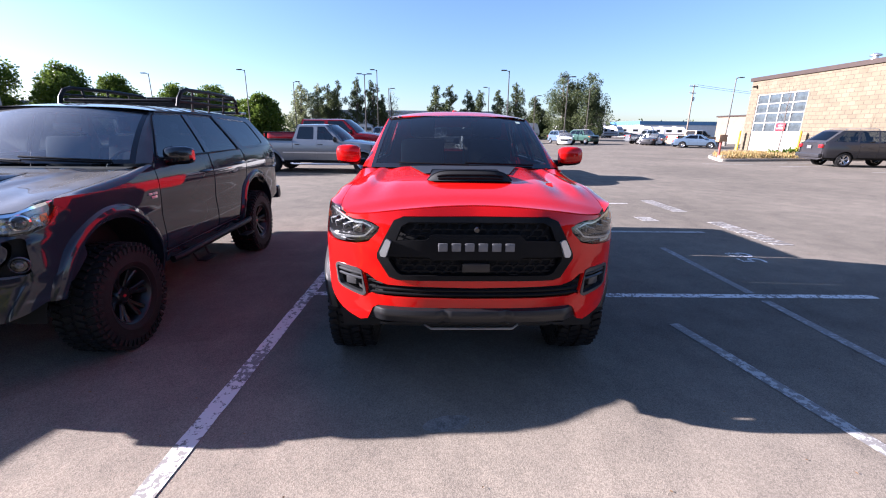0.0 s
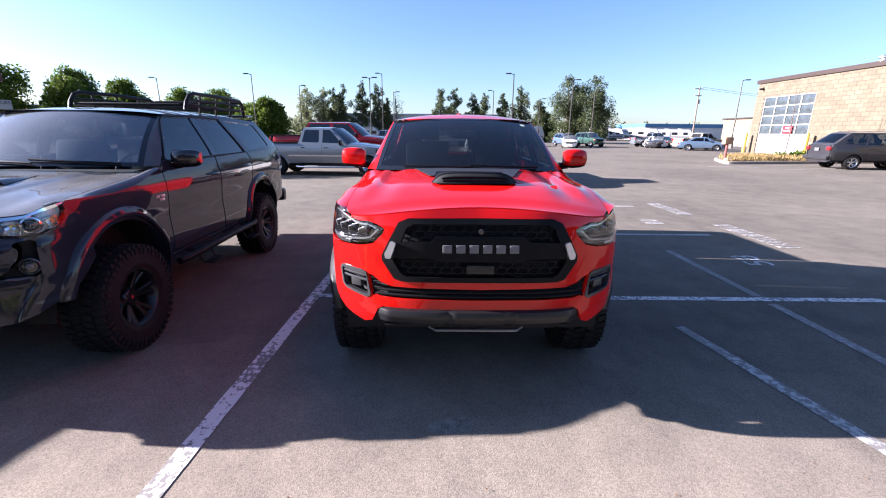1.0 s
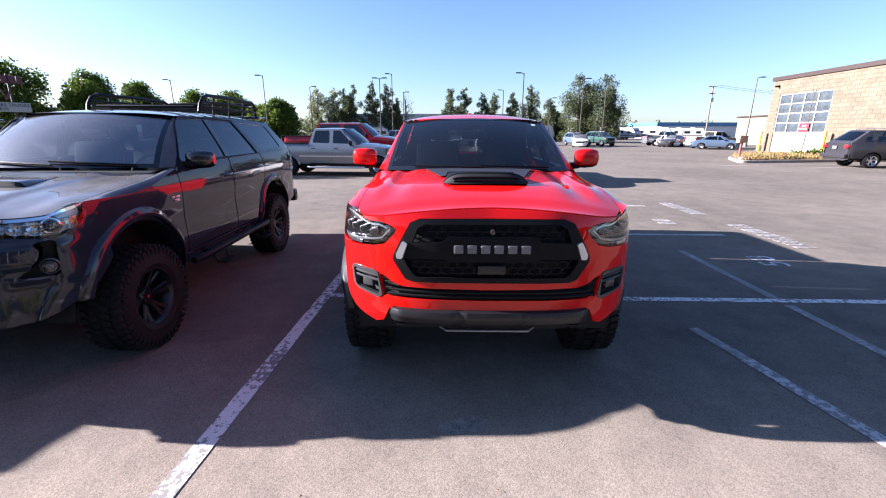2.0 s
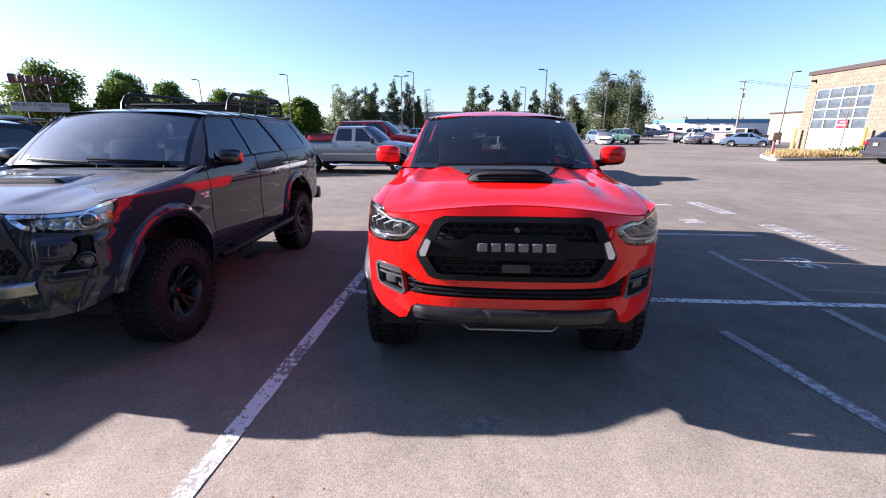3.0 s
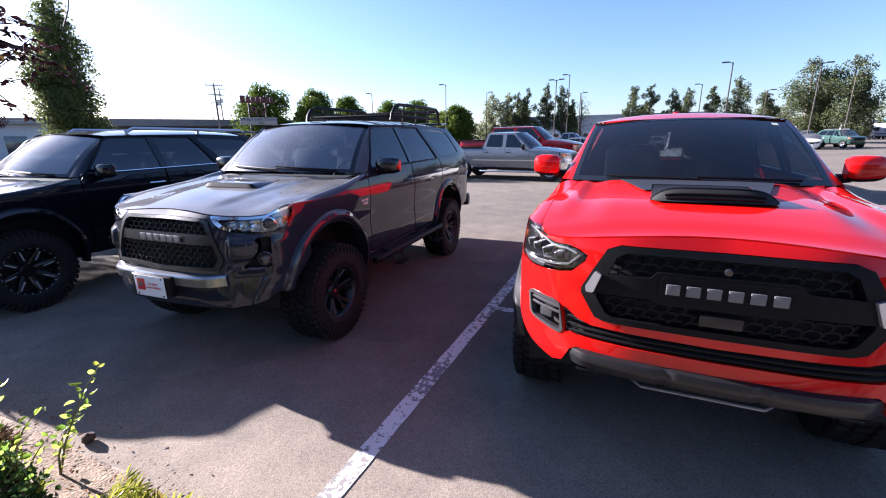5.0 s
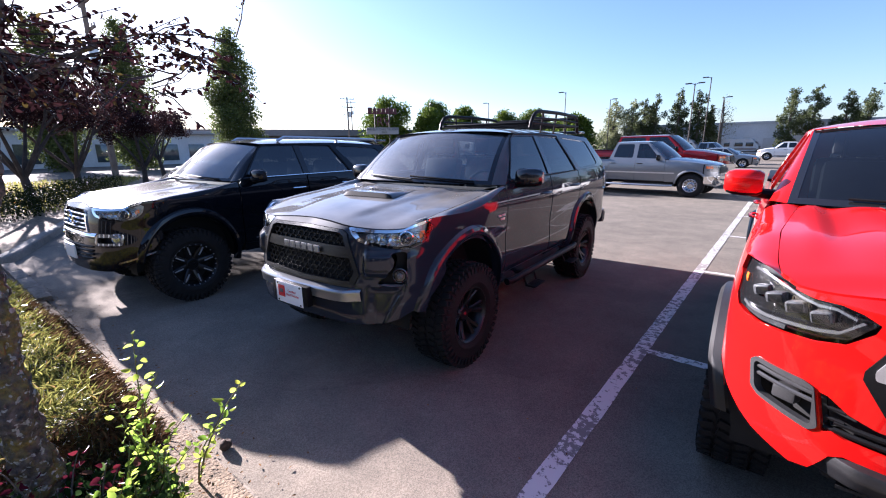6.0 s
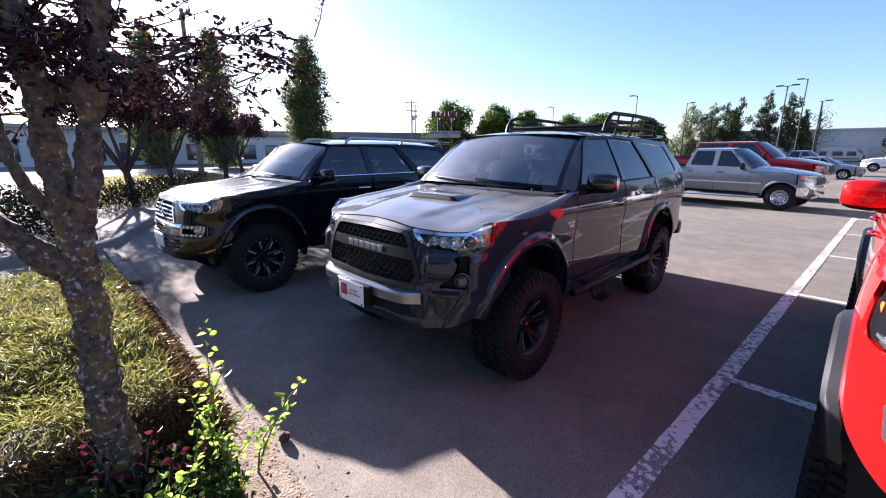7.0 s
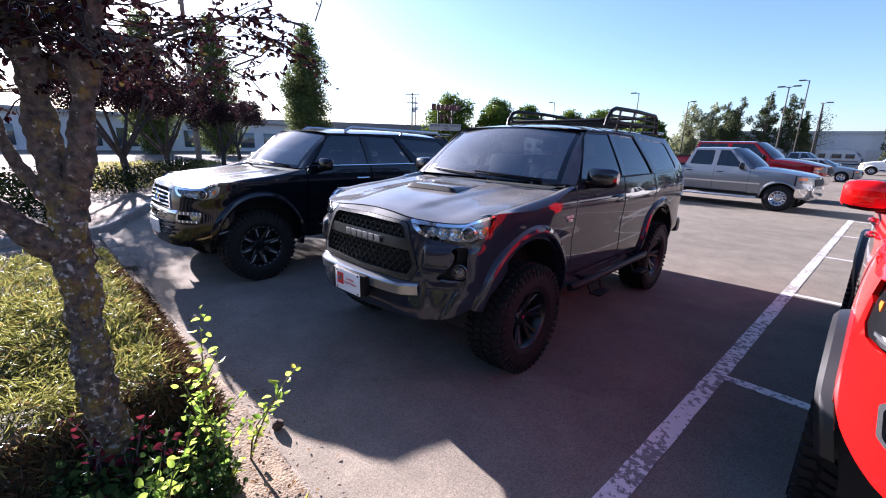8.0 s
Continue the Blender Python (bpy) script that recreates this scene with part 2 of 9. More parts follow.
def box(bm, c, size, m=None, bevel=0.0, mi=0, taper=None):
    t = Matrix.Translation(c) @ (m or Matrix())
    r = bmesh.ops.create_cube(bm, size=1.0, matrix=t @ Matrix.Diagonal((*size, 1)))
    if taper:
        for v in r["verts"]:
            l = t.inverted() @ v.co
            if l.z > 0:
                v.co = t @ Vector((l.x * taper[0], l.y * taper[1], l.z))
    fs = list({f for v in r["verts"] for f in v.link_faces})
    for f in fs:
        f.material_index = mi
    if bevel:
        es = list({e for f in fs for e in f.edges})
        bmesh.ops.bevel(bm, geom=es, offset=bevel, segments=2, affect="EDGES", profile=0.6)


def loft(bm, rings, closed=True, caps=True, mi=0):
    vs = [[bm.verts.new(p) for p in r] for r in rings]
    n = len(rings[0])
    for a, b in zip(vs, vs[1:]):
        for i in range(n if closed else n - 1):
            f = bm.faces.new([a[i], a[(i + 1) % n], b[(i + 1) % n], b[i]])
            f.material_index = mi
    if caps and closed:
        for r, k in ((vs[0], -1), (vs[-1], 1)):
            f = bm.faces.new(r[::k])
            f.material_index = mi


def tube(bm, pts, r, n=8, mi=0, caps=True):
    """A round bar along points; r: one radius or one per point."""
    pts = [Vector(p) for p in pts]
    rr = r if isinstance(r, (list, tuple)) else [r] * len(pts)
    rings = []
    up = None
    for i, p in enumerate(pts):
        d = (pts[min(i + 1, len(pts) - 1)] - pts[max(i - 1, 0)]).normalized()
        if up is None:
            up = d.orthogonal().normalized()
        up = (up - d * up.dot(d)).normalized()
        w = d.cross(up)
        rings.append([p + (up * math.cos(2 * math.pi * k / n) + w * math.sin(2 * math.pi * k / n)) * rr[i] for k in range(n)])
    loft(bm, rings, True, caps, mi)


def lathe(bm, prof, n=40, axis="x", c=(0, 0, 0), mi=0, closed=False):
    """Turns a profile of (radius, along) round an axis."""
    rings = []
    for k in range(n):
        a = 2 * math.pi * k / n
        ring = []
        for r, h in prof:
            u, v = r * math.cos(a), r * math.sin(a)
            p = (h, u, v) if axis == "x" else (u, h, v) if axis == "y" else (u, v, h)
            ring.append(bm.verts.new(Vector(p) + Vector(c)))
        rings.append(ring)
    m = len(prof)
    for k in range(n):
        a, b = rings[k], rings[(k + 1) % n]
        for i in range(m if closed else m - 1):
            f = bm.faces.new([a[i], a[(i + 1) % m], b[(i + 1) % m], b[i]])
            f.material_index = mi
    bmesh.ops.recalc_face_normals(bm, faces=bm.faces[:])


def letters(text, size, depth, material, parent, m, name="lettering", label=""):
    """Raised writing from the built-in font as a mesh."""
    cu = bpy.data.curves.new(name, "FONT")
    cu.body, cu.size, cu.extrude = text, size, depth
    cu.align_x, cu.align_y = "CENTER", "CENTER"
    tmp = bpy.data.objects.new(name, cu)
    scene.collection.objects.link(tmp)
    me = bpy.data.meshes.new_from_object(tmp.evaluated_get(bpy.context.evaluated_depsgraph_get()))
    bpy.data.objects.remove(tmp)
    bpy.data.curves.remove(cu)
    me.name = name
    me.materials.clear()
    me.materials.append(material)
    ob = new(name, me)
    ob.parent = parent
    ob.matrix_basis = m
    if label:
        ob["label"] = label
    return ob


# ---- wheels ----
WHEELS = {}


def wheel_meshes(style, R, w, rim):
    """Meshes of a wheel that turns round x, its face towards +x."""
    key = (style, R, w, rim)
    if key in WHEELS:
        return WHEELS[key]
    knob = style != "plain" and style != "holes"
    bm = bmesh.new()
    lathe(bm, [(rim - 0.012, -w * 0.42), (rim + 0.02, -w * 0.5), ((R + rim) / 2, -w * 0.54), (R - 0.045, -w * 0.5), (R - 0.014, -w * 0.4), (R - 0.01, 0), (R - 0.014, w * 0.4),
               (R - 0.045, w * 0.5), ((R + rim) / 2, w * 0.54), (rim + 0.05, w * 0.515), (rim + 0.04, w * 0.525), (rim + 0.02, w * 0.5), (rim - 0.012, w * 0.42)], 56)
    tyre = part("tyre", bm, RUBBER)
    bm = bmesh.new()
    n = 46 if knob else 60
    for k in range(n):
        for row, h in enumerate((-0.4, -0.14, 0.14, 0.4)):
            a = 2 * math.pi * (k + (0.5 if row % 2 else 0) + (0.2 if row > 1 else 0)) / n
            m = Matrix.Rotation(a, 4, "X")
            deep = 0.014 if knob else 0.005
            box(bm, m @ Vector((h * w, 0, R - deep / 2 - (0.006 if abs(h) > 0.3 else 0))), (w * (0.21 if knob else 0.19), 2 * math.pi * R / n * (0.62 if knob else 0.8), deep + 0.012),
                m @ Matrix.Rotation(radians(18 if row % 2 else -18), 4, "Z"))
        if knob:
            m = Matrix.Rotation(2 * math.pi * (k + 0.5) / n, 4, "X")
            for sg in (-1, 1):
                box(bm, m @ Vector((sg * w * 0.515, 0, R - 0.052)), (0.016, 2 * math.pi * R / n * (0.55 if k % 2 else 0.4), 0.05), m)
    tread = part("tread", bm, RUBBER)
    bm = bmesh.new()
    lathe(bm, [(rim - 0.03, -w * 0.4), (rim, -w * 0.43), (rim - 0.035, -w * 0.3), (rim - 0.04, w * 0.2), (rim - 0.012, w * 0.4), (rim + 0.004, w * 0.45), (rim - 0.004, w * 0.455), (rim - 0.02, w * 0.40), (rim - 0.03, w * 0.3)], 44)
    lathe(bm, [(0.0, -w * 0.05), (rim - 0.05, -w * 0.05), (rim - 0.04, 0.0)], 44, mi=1)
    barrel = part("wheel", bm, [RIMBLK if style in ("six", "slash") else RIMSIL, UNDER])
    bm = bmesh.new()
    face = w * 0.34
    mats = {"six": [RIMBLK, RIMBLK], "slash": [RIMBLK, MACHINED], "holes": [RIMSIL, UNDER], "plain": [RIMSIL, RIMSIL]}[style]
    lathe(bm, [(0.0, face - 0.03), (0.055, face - 0.03), (0.075, face - 0.045), (0.085, face - 0.075), (0.085, 0.0)], 24)
    if style == "holes":
        lathe(bm, [(0.08, face - 0.05), (0.11, face - 0.06), (rim - 0.03, face - 0.02), (rim - 0.012, w * 0.38)], 40)
        for k in range(12):
            m = Matrix.Rotation(2 * math.pi * k / 12, 4, "X")
            c = m @ Vector((face - 0.034, 0, rim * 0.70))
            lathe(bm, [(0.0, 0.012), (0.02, 0.012), (0.022, 0.006)], 10, "x", c, 1)
        for k in range(12):
            m = Matrix.Rotation(2 * math.pi * (k + 0.5) / 12, 4, "X")
            lathe(bm, [(0.0, 0.004), (0.012, 0.004)], 8, "x", m @ Vector((face - 0.03, 0, rim * 0.5)), 1)
    else:
        count, pair = {"six": (6, 9), "slash": (8, 0), "plain": (5, 12)}[style]
        for k in range(count):
            for d in ((-pair, pair) if pair else (0,)):
                a0, a1 = 2 * math.pi * k / count + radians(d * 0.5), 2 * math.pi * k / count + radians(d * 1.15)
                hw0, hw1 = (0.017, 0.022) if pair else (0.03, 0.022)
                rings = []
                for r, aa, hw, f0 in ((0.06, a0, hw0, face - 0.04), (rim * 0.55, (a0 + a1) / 2, hw0, face - 0.02), (rim - 0.02, a1, hw1, face + 0.012)):
                    e, t = Vector((0, math.sin(aa), math.cos(aa))), Vector((0, math.cos(aa), -math.sin(aa)))
                    c = e * r
                    rings.append([c + t * hw + Vector((f0 - 0.045, 0, 0)), c + t * hw + Vector((f0 - 0.008, 0, 0)), c + t * hw * 0.6 + Vector((f0, 0, 0)), c - t * hw * 0.6 + Vector((f0, 0, 0)),
                                  c - t * hw + Vector((f0 - 0.008, 0, 0)), c - t * hw + Vector((f0 - 0.045, 0, 0))])
                loft(bm, rings)
                if style == "slash":
                    e, t = Vector((0, math.sin(a0), math.cos(a0))), Vector((0, math.cos(a0), -math.sin(a0)))
                    m = Matrix.Rotation(-a0, 4, "X")
                    box(bm, e * rim * 0.68 + Vector((face + 0.0, 0, 0)) + t * 0.004, (0.012, 0.012, rim * 0.42), Matrix.Rotation(-a0, 4, "X"), mi=1)
        lug = 24 if style == "slash" else 6
        for k in range(lug):
            m = Matrix.Rotation(2 * math.pi * (k + 0.5) / lug, 4, "X")
            rr = rim - 0.018 if style == "slash" else 0.062
            lathe(bm, [(0.0, 0.012), (0.006, 0.012), (0.008, 0.0)], 6, "x", m @ Vector((face + (0.012 if style == "slash" else -0.03), 0, rr)), 1 if style == "slash" else 0)
    bmesh.ops.recalc_face_normals(bm, faces=bm.faces[:])
    spokes = part("rim", bm, mats)
    bm = bmesh.new()
    lathe(bm, [(0.0, 0.008), (0.02, 0.008), (0.024, 0.0)], 20)
    cap = part("hub_cap", bm, REDBADGE if style == "six" else RIMSIL if style != "slash" else RIMBLK)
    out = [o.data for o in (barrel, tyre, tread, spokes, cap)]
    for o in (barrel, tyre, tread, spokes, cap):
        bpy.data.objects.remove(o)
    WHEELS[key] = (*out, face)
    return WHEELS[key]


def add_wheel(root, x, y, style, R, w, rim, steer=0, lift=0.0):
    barrel, tyre, tread, spokes, cap, face = wheel_meshes(style, R, w, rim)
    ob = new("wheel", barrel)
    ob.parent = root
    ob.matrix_basis = pose(x, y, R + lift, 0, 0, (0 if x > 0 else 180) + steer) @ pose(0, 0, 0, random.uniform(0, 60))
    for nm, me in (("tyre", tyre), ("tread", tread), ("rim", spokes)):
        c = new(nm, me)
        c.parent = ob
        if nm == "tread":
            c["kind"] = "stuff"
    c = new("hub_cap", cap)
    c.parent = ob
    c.matrix_basis = pose(face - 0.032, 0, 0) @ Matrix.Diagonal((1, 0.6, 0.6, 1) if style == "six" else (1, 1, 1, 1))


# ---- vehicles: the front is at y = 0, the tail at +y ----
class Car:
    def __init__(self, name, label, category, m, lacquer, plan, inset, L, group="parked vehicles"):
        self.root = thing(name, label, category, m, group)
        self.lac, self.L = lacquer, L
        self.W = curve(*[(y, x) for x, y in plan])
        self.I = curve(*inset)
        # front plan as arc length
        pl = []
        px, py = curve(*[(i, p[0]) for i, p in enumerate(plan)]), curve(*[(i, p[1]) for i, p in enumerate(plan)])
        acc, last = 0, None
        for k in range(0, 10 * (len(plan) - 1) + 1):
            p = (px(k / 10), py(k / 10))
            if last:
                acc += math.hypot(p[0] - last[0], p[1] - last[1])
            pl.append((acc, p))
            last = p
            if p[1] > 0.75:
                break
        self.ps = pl

    def side(self, y, z):
        return self.W(y) - self.I(z)

    def sidep(self, off=0.0):
        return lambda y, z: (self.side(y, z) + off, y, z)

    def plan_at(self, s):
        a = abs(s)
        for (s0, p0), (s1, p1) in zip(self.ps, self.ps[1:]):
            if a <= s1:
                t = (a - s0) / (s1 - s0)
                return (math.copysign(p0[0] + (p1[0] - p0[0]) * t, s), p0[1] + (p1[1] - p0[1]) * t)
        return (math.copysign(self.ps[-1][1][0], s), self.ps[-1][1][1])

    def fascia(self, yc, off=0.0):
        def f(s, z):
            x, y = self.plan_at(s)
            k = max(0.0, 1 - abs(s) / 1.2)
            x2, y2 = self.plan_at(abs(s) + 0.01)
            n = Vector((y2 - y, -(x2 - abs(x)))).normalized()
            sg = 1 if s >= 0 else -1
            ins = self.I(z) * smooth01(0.5, 1.1, abs(s))
            return (x + sg * (n.x * off - ins), y + n.y * off + yc(z) * k ** 0.7, z)
        return f

    def both(self, name, fn, material, label="", angle=35):
        for s in (1, -1):
            bm = bmesh.new()
            fn(bm, s)
            part(name, bm, material, self.root, label, angle=angle)

    def side_panel(self, name, outline, material=None, off=0.0, step=0.06, thick=0.014, holes=(), label="", r=0.012):
        self.both(name, lambda bm, s: patch(bm, rounded(outline, r) if r else outline, self.sidep(off), step, thick, holes, s, out=(1, 0, 0)), material or self.lac, label)

    def flare(self, cy, cz, r0, r1, a0, a1, material, bulge=0.03, zr=1.0, name="fender_flare"):
        def fn(bm, s):
            def f(u, v):
                a = radians(a0 + (a1 - a0) * u)
                prof = ((0.0, -0.05), (0.0, 1.0), (0.25, 1.15), (0.75, 0.75), (1.0, -0.1))
                i = min(int(v * 4), 3)
                t = v * 4 - i
                q = prof[i][0] + (prof[i + 1][0] - prof[i][0]) * t
                o = (prof[i][1] + (prof[i + 1][1] - prof[i][1]) * t) * bulge
                r = r0 + (r1 - r0) * q
                y, z = cy + r * math.cos(a), cz + r * zr * math.sin(a)
                return (s * (self.side(y, z) + o), y, z)
            grid(bm, f, 36, 12, flip=s < 0)
            # lip that turns in under the arch
            def g(u, v):
                a = radians(a0 + (a1 - a0) * u)
                y, z = cy + r0 * math.cos(a), cz + r0 * zr * math.sin(a)
                return (s * (self.side(y, z) + bulge - v * 0.09), y, z)
            grid(bm, g, 36, 2, flip=s > 0)
        self.both(name, fn, material)

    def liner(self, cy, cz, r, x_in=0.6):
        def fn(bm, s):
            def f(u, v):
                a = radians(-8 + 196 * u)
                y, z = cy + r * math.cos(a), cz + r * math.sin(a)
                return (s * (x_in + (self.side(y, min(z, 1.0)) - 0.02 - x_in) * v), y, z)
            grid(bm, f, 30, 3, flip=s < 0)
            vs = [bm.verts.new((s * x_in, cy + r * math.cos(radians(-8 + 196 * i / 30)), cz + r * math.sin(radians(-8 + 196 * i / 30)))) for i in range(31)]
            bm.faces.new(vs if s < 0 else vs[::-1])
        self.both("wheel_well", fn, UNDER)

    def windscreen(self, b, t, bow=(0.16, 0.10), crown=(0.0, 0.03), glassm=None, name="windscreen", frame_mat=None, v0=0.0, v1=1.0):
        """b, t: (half width, y, z) of the lower and upper corners."""
        def f(u, v, off=0.0):
            k = u * 2 - 1
            q = 1 - k * k
            lo = Vector((b[0] * k, b[1] - bow[0] * q, b[2] + crown[0] * q))
            hi = Vector((t[0] * k, t[1] - bow[1] * q, t[2] + crown[1] * q))
            p = lo.lerp(hi, v)
            p += Vector((0, -0.6, 0.8)) * (0.03 * 4 * v * (1 - v) + off)
            return p
        self.ws = f
        bm = bmesh.new()
        grid(bm, lambda u, v: f(u, v), 20, 12)
        bmesh.ops.recalc_face_normals(bm, faces=bm.faces[:])
        pane = part(name, bm, glassm or WSGLASS, self.root)
        # black ceramic band round the pane
        bm = bmesh.new()
        e = 0.025
        for (u0, u1, w0, w1) in ((0, 1, 0, e * 2.4), (0, 1, 1 - e * 1.6, 1), (0, e, 0, 1), (1 - e, 1, 0, 1)):
            grid(bm, lambda u, v: f(u0 + (u1 - u0) * u, w0 + (w1 - w0) * v, 0.002), 14, 10)
        part("pane_edge", bm, GLOSSBLK, pane)
        return f

    def pillar(self, edge_y, material, name="windscreen_pillar", n=12, proud=0.012):
        """Fills the gap between the windscreen's edge and the cab side. edge_y(z) is the side's front edge."""
        def fn(bm, s):
            def f(u, v):
                p = self.ws(1.0, u)
                z = p.z
                y = edge_y(z)
                q = Vector((self.side(y, z), y, z))
                r = p.lerp(q, v) + Vector((0.55, -0.6, 0.3)) * proud * math.sin(math.pi * v)
                return (s * r.x, r.y, r.z)
            grid(bm, f, n, 4, flip=s > 0)
        self.both(name, fn, material)
        def inner(bm, s):
            def f(u, v):
                p = self.ws(1.0, u)
                y = edge_y(p.z)
                r = p.lerp(Vector((self.side(y, p.z), y, p.z)), 1.25 * v - 0.2) + Vector((-0.5, 0.6, -0.3)) * 0.028
                return (s * r.x, r.y, r.z)
            grid(bm, f, n, 4, flip=s < 0)
        self.both("pillar_lining", inner, INNER)

    def roof(self, y0, y1, z_edge, z_mid, material, thick=True, front=None, name="roof"):
        """z_edge(y), z_mid(y); the front row follows the windscreen's top."""
        bm = bmesh.new()
        def f(u, v):
            k = u * 2 - 1
            y = y0 + (y1 - y0) * v
            if front:
                y = y - front * (1 - k * k) * (1 - v) ** 2
            h = self.side(y0 + (y1 - y0) * v, z_edge(y))
            z = z_edge(y) + (z_mid(y) - z_edge(y)) * (1 - abs(k) ** 2.6)
            return (h * k, y, z)
        grid(bm, f, 24, 16)
        return part(name, bm, material, self.root)

    def lining(self, outline, holes, y0, y1, z_edge, z_mid):
        """Cabin trim behind the pillars and under the roof."""
        self.side_panel("pillar_trim", outline, INNER, -0.04, 0.1, 0.01, holes=holes, r=0)
        self.roof(y0 + 0.03, y1, lambda y: z_edge(y) - 0.03, lambda y: z_mid(y) - 0.035, INNER, name="headliner")

    def seats(self, rows, x=0.36, z=0.75, material=None):
        """Front or rear seats at the given y."""
        for y, count in rows:
            for i in range(count):
                cx = (i - (count - 1) / 2) * 2 * x / max(1, count - 1)
                bm = bmesh.new()
                box(bm, (cx, y, z), (0.48, 0.5, 0.16), bevel=0.05)
                box(bm, (cx, y + 0.28, z + 0.36), (0.46, 0.14, 0.6), Matrix.Rotation(radians(-14), 4, "X"), 0.05)
                seat = part("seat", bm, material or INNER, self.root)
                bm = bmesh.new()
                box(bm, (cx, y + 0.38, z + 0.78), (0.26, 0.1, 0.2), Matrix.Rotation(radians(-8), 4, "X"), 0.035)
                for d in (-0.06, 0.06):
                    tube(bm, [(cx + d, y + 0.36, z + 0.6), (cx + d, y + 0.38, z + 0.74)], 0.006, 6)
                part("headrest", bm, material or INNER, seat)

    def dash(self, y, z, w, wheel_x=0.37):
        bm = bmesh.new()
        grid(bm, lambda u, v: ((u * 2 - 1) * w, y + (v * 0.55), z + 0.03 * math.sin(math.pi * v) - 0.16 * v * v), 14, 8)
        box(bm, (0, y + 0.4, z - 0.3), (w * 1.9, 0.3, 0.4), bevel=0.04)
        part("dashboard", bm, INNER, self.root)
        bm = bmesh.new()
        m = Matrix.Translation((wheel_x, y + 0.66, z - 0.04)) @ Matrix.Rotation(radians(62), 4, "X")
        tube(bm, [m @ Vector((0.185 * math.cos(a * math.pi / 12), 0.185 * math.sin(a * math.pi / 12), 0)) for a in range(25)], 0.016, 8)
        for a in (0, 180, 270):
            tube(bm, [m @ Vector((0, 0, -0.03)), m @ Vector((0.18 * math.cos(radians(a)), 0.18 * math.sin(radians(a)), 0))], 0.014, 6)
        part("steering_wheel", bm, INNER, self.root)
        bm = bmesh.new()
        box(bm, (0, y + 0.52, z + 0.33), (0.24, 0.025, 0.07), bevel=0.012)
        part("rear_view_mirror", bm, GLOSSBLK, self.root)

    def mirror(self, x, y, z, shell, low=None, size=(0.2, 0.14, 0.17), arm=0.1):
        for s in (1, -1):
            bm = bmesh.new()
            rings = []
            w, d, h = size
            for k, (t, hh, dd) in enumerate(((0, 0.75, 0.8), (0.12, 0.95, 0.98), (0.4, 1.0, 1.0), (0.75, 0.95, 0.9), (0.93, 0.8, 0.7), (1.0, 0.55, 0.45))):
                ring = []
                for i in range(20):
                    a = 2 * math.pi * i / 20
                    ca, sa = math.cos(a), math.sin(a)
                    e = 0.62
                    ring.append((s * (x + w * t), y + math.copysign(abs(ca) ** e, ca) * d / 2 * dd * (1 if ca < 0 else 0.45), z + math.copysign(abs(sa) ** e, sa) * h / 2 * hh + 0.006 * t))
                rings.append(ring)
            loft(bm, rings)
            bmesh.ops.recalc_face_normals(bm, faces=bm.faces[:])
            for f in bm.faces:
                if f.calc_center_median().z < z - h * 0.3:
                    f.material_index = 1
            mir = part("door_mirror", bm, [shell, low or PLASTIC], self.root)
            bm = bmesh.new()
            box(bm, (s * (x + w * 0.5), y + d * 0.23, z), (w * 0.8, 0.004, h * 0.72), bevel=0.0015)
            part("mirror_glass", bm, CHROME, mir)
            bm = bmesh.new()
            tube(bm, [(s * (x - arm), y + 0.03, z - h * 0.42), (s * (x + 0.05), y + 0.02, z - h * 0.36)], [0.035, 0.028], 8)
            part("mirror_arm", bm, low or PLASTIC, mir)

    def handle(self, y, z, material, length=0.2):
        def fn(bm, s):
            pts = []
            for i in range(9):
                t = i / 8
                yy = y - length / 2 + length * t
                pts.append((s * (self.side(yy, z) + 0.006 + 0.03 * math.sin(math.pi * t) ** 0.5), yy, z + 0.004))
            tube(bm, pts, [0.009] + [0.013] * 7 + [0.009], 8)
        self.both("door_handle", fn, material)

    def belt_trim(self, pts, material, r=0.007, off=0.004, name="window_trim"):
        self.both(name, lambda bm, s: tube(bm, [(s * (self.side(y, z) + off), y, z) for y, z in dense(pts, 0.08, False)], r, 6), material)

    def wheels(self, yf, yr, x, style, R, w, rim, steer=0, lift=0.0):
        for y, st in ((yf, steer), (yr, 0)):
            for sx in (x, -x):
                add_wheel(self.root, sx, y, style, R, w, rim, st, lift)
        for y in (yf, yr):
            bm = bmesh.new()
            tube(bm, [(-x, y, R + lift), (x, y, R + lift)], 0.05, 10)
            part("axle", bm, UNDER, self.root)

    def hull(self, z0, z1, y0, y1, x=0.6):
        # dark core box: simple floor and chassis, added also to block light through gaps
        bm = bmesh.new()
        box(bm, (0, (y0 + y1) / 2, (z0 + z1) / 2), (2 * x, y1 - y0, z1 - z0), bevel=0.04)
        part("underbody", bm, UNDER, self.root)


def bars(car, centre, size, count, material, m, gaps=0.35, name="emblem_bar"):
    """A row of plain raised bars where a maker's name stands."""
    w = size[0] / (count - gaps * 1.0)
    parent = car.root if isinstance(car, Car) else car
    for i in range(count):
        bm = bmesh.new()
        box(bm, (0, 0, 0), (w * (1 - gaps), size[2], size[1]), bevel=0.004)
        ob = part(name, bm, material, parent)
        ob.matrix_basis = Matrix.Translation(centre) @ m @ pose((i - (count - 1) / 2) * w, 0, 0)


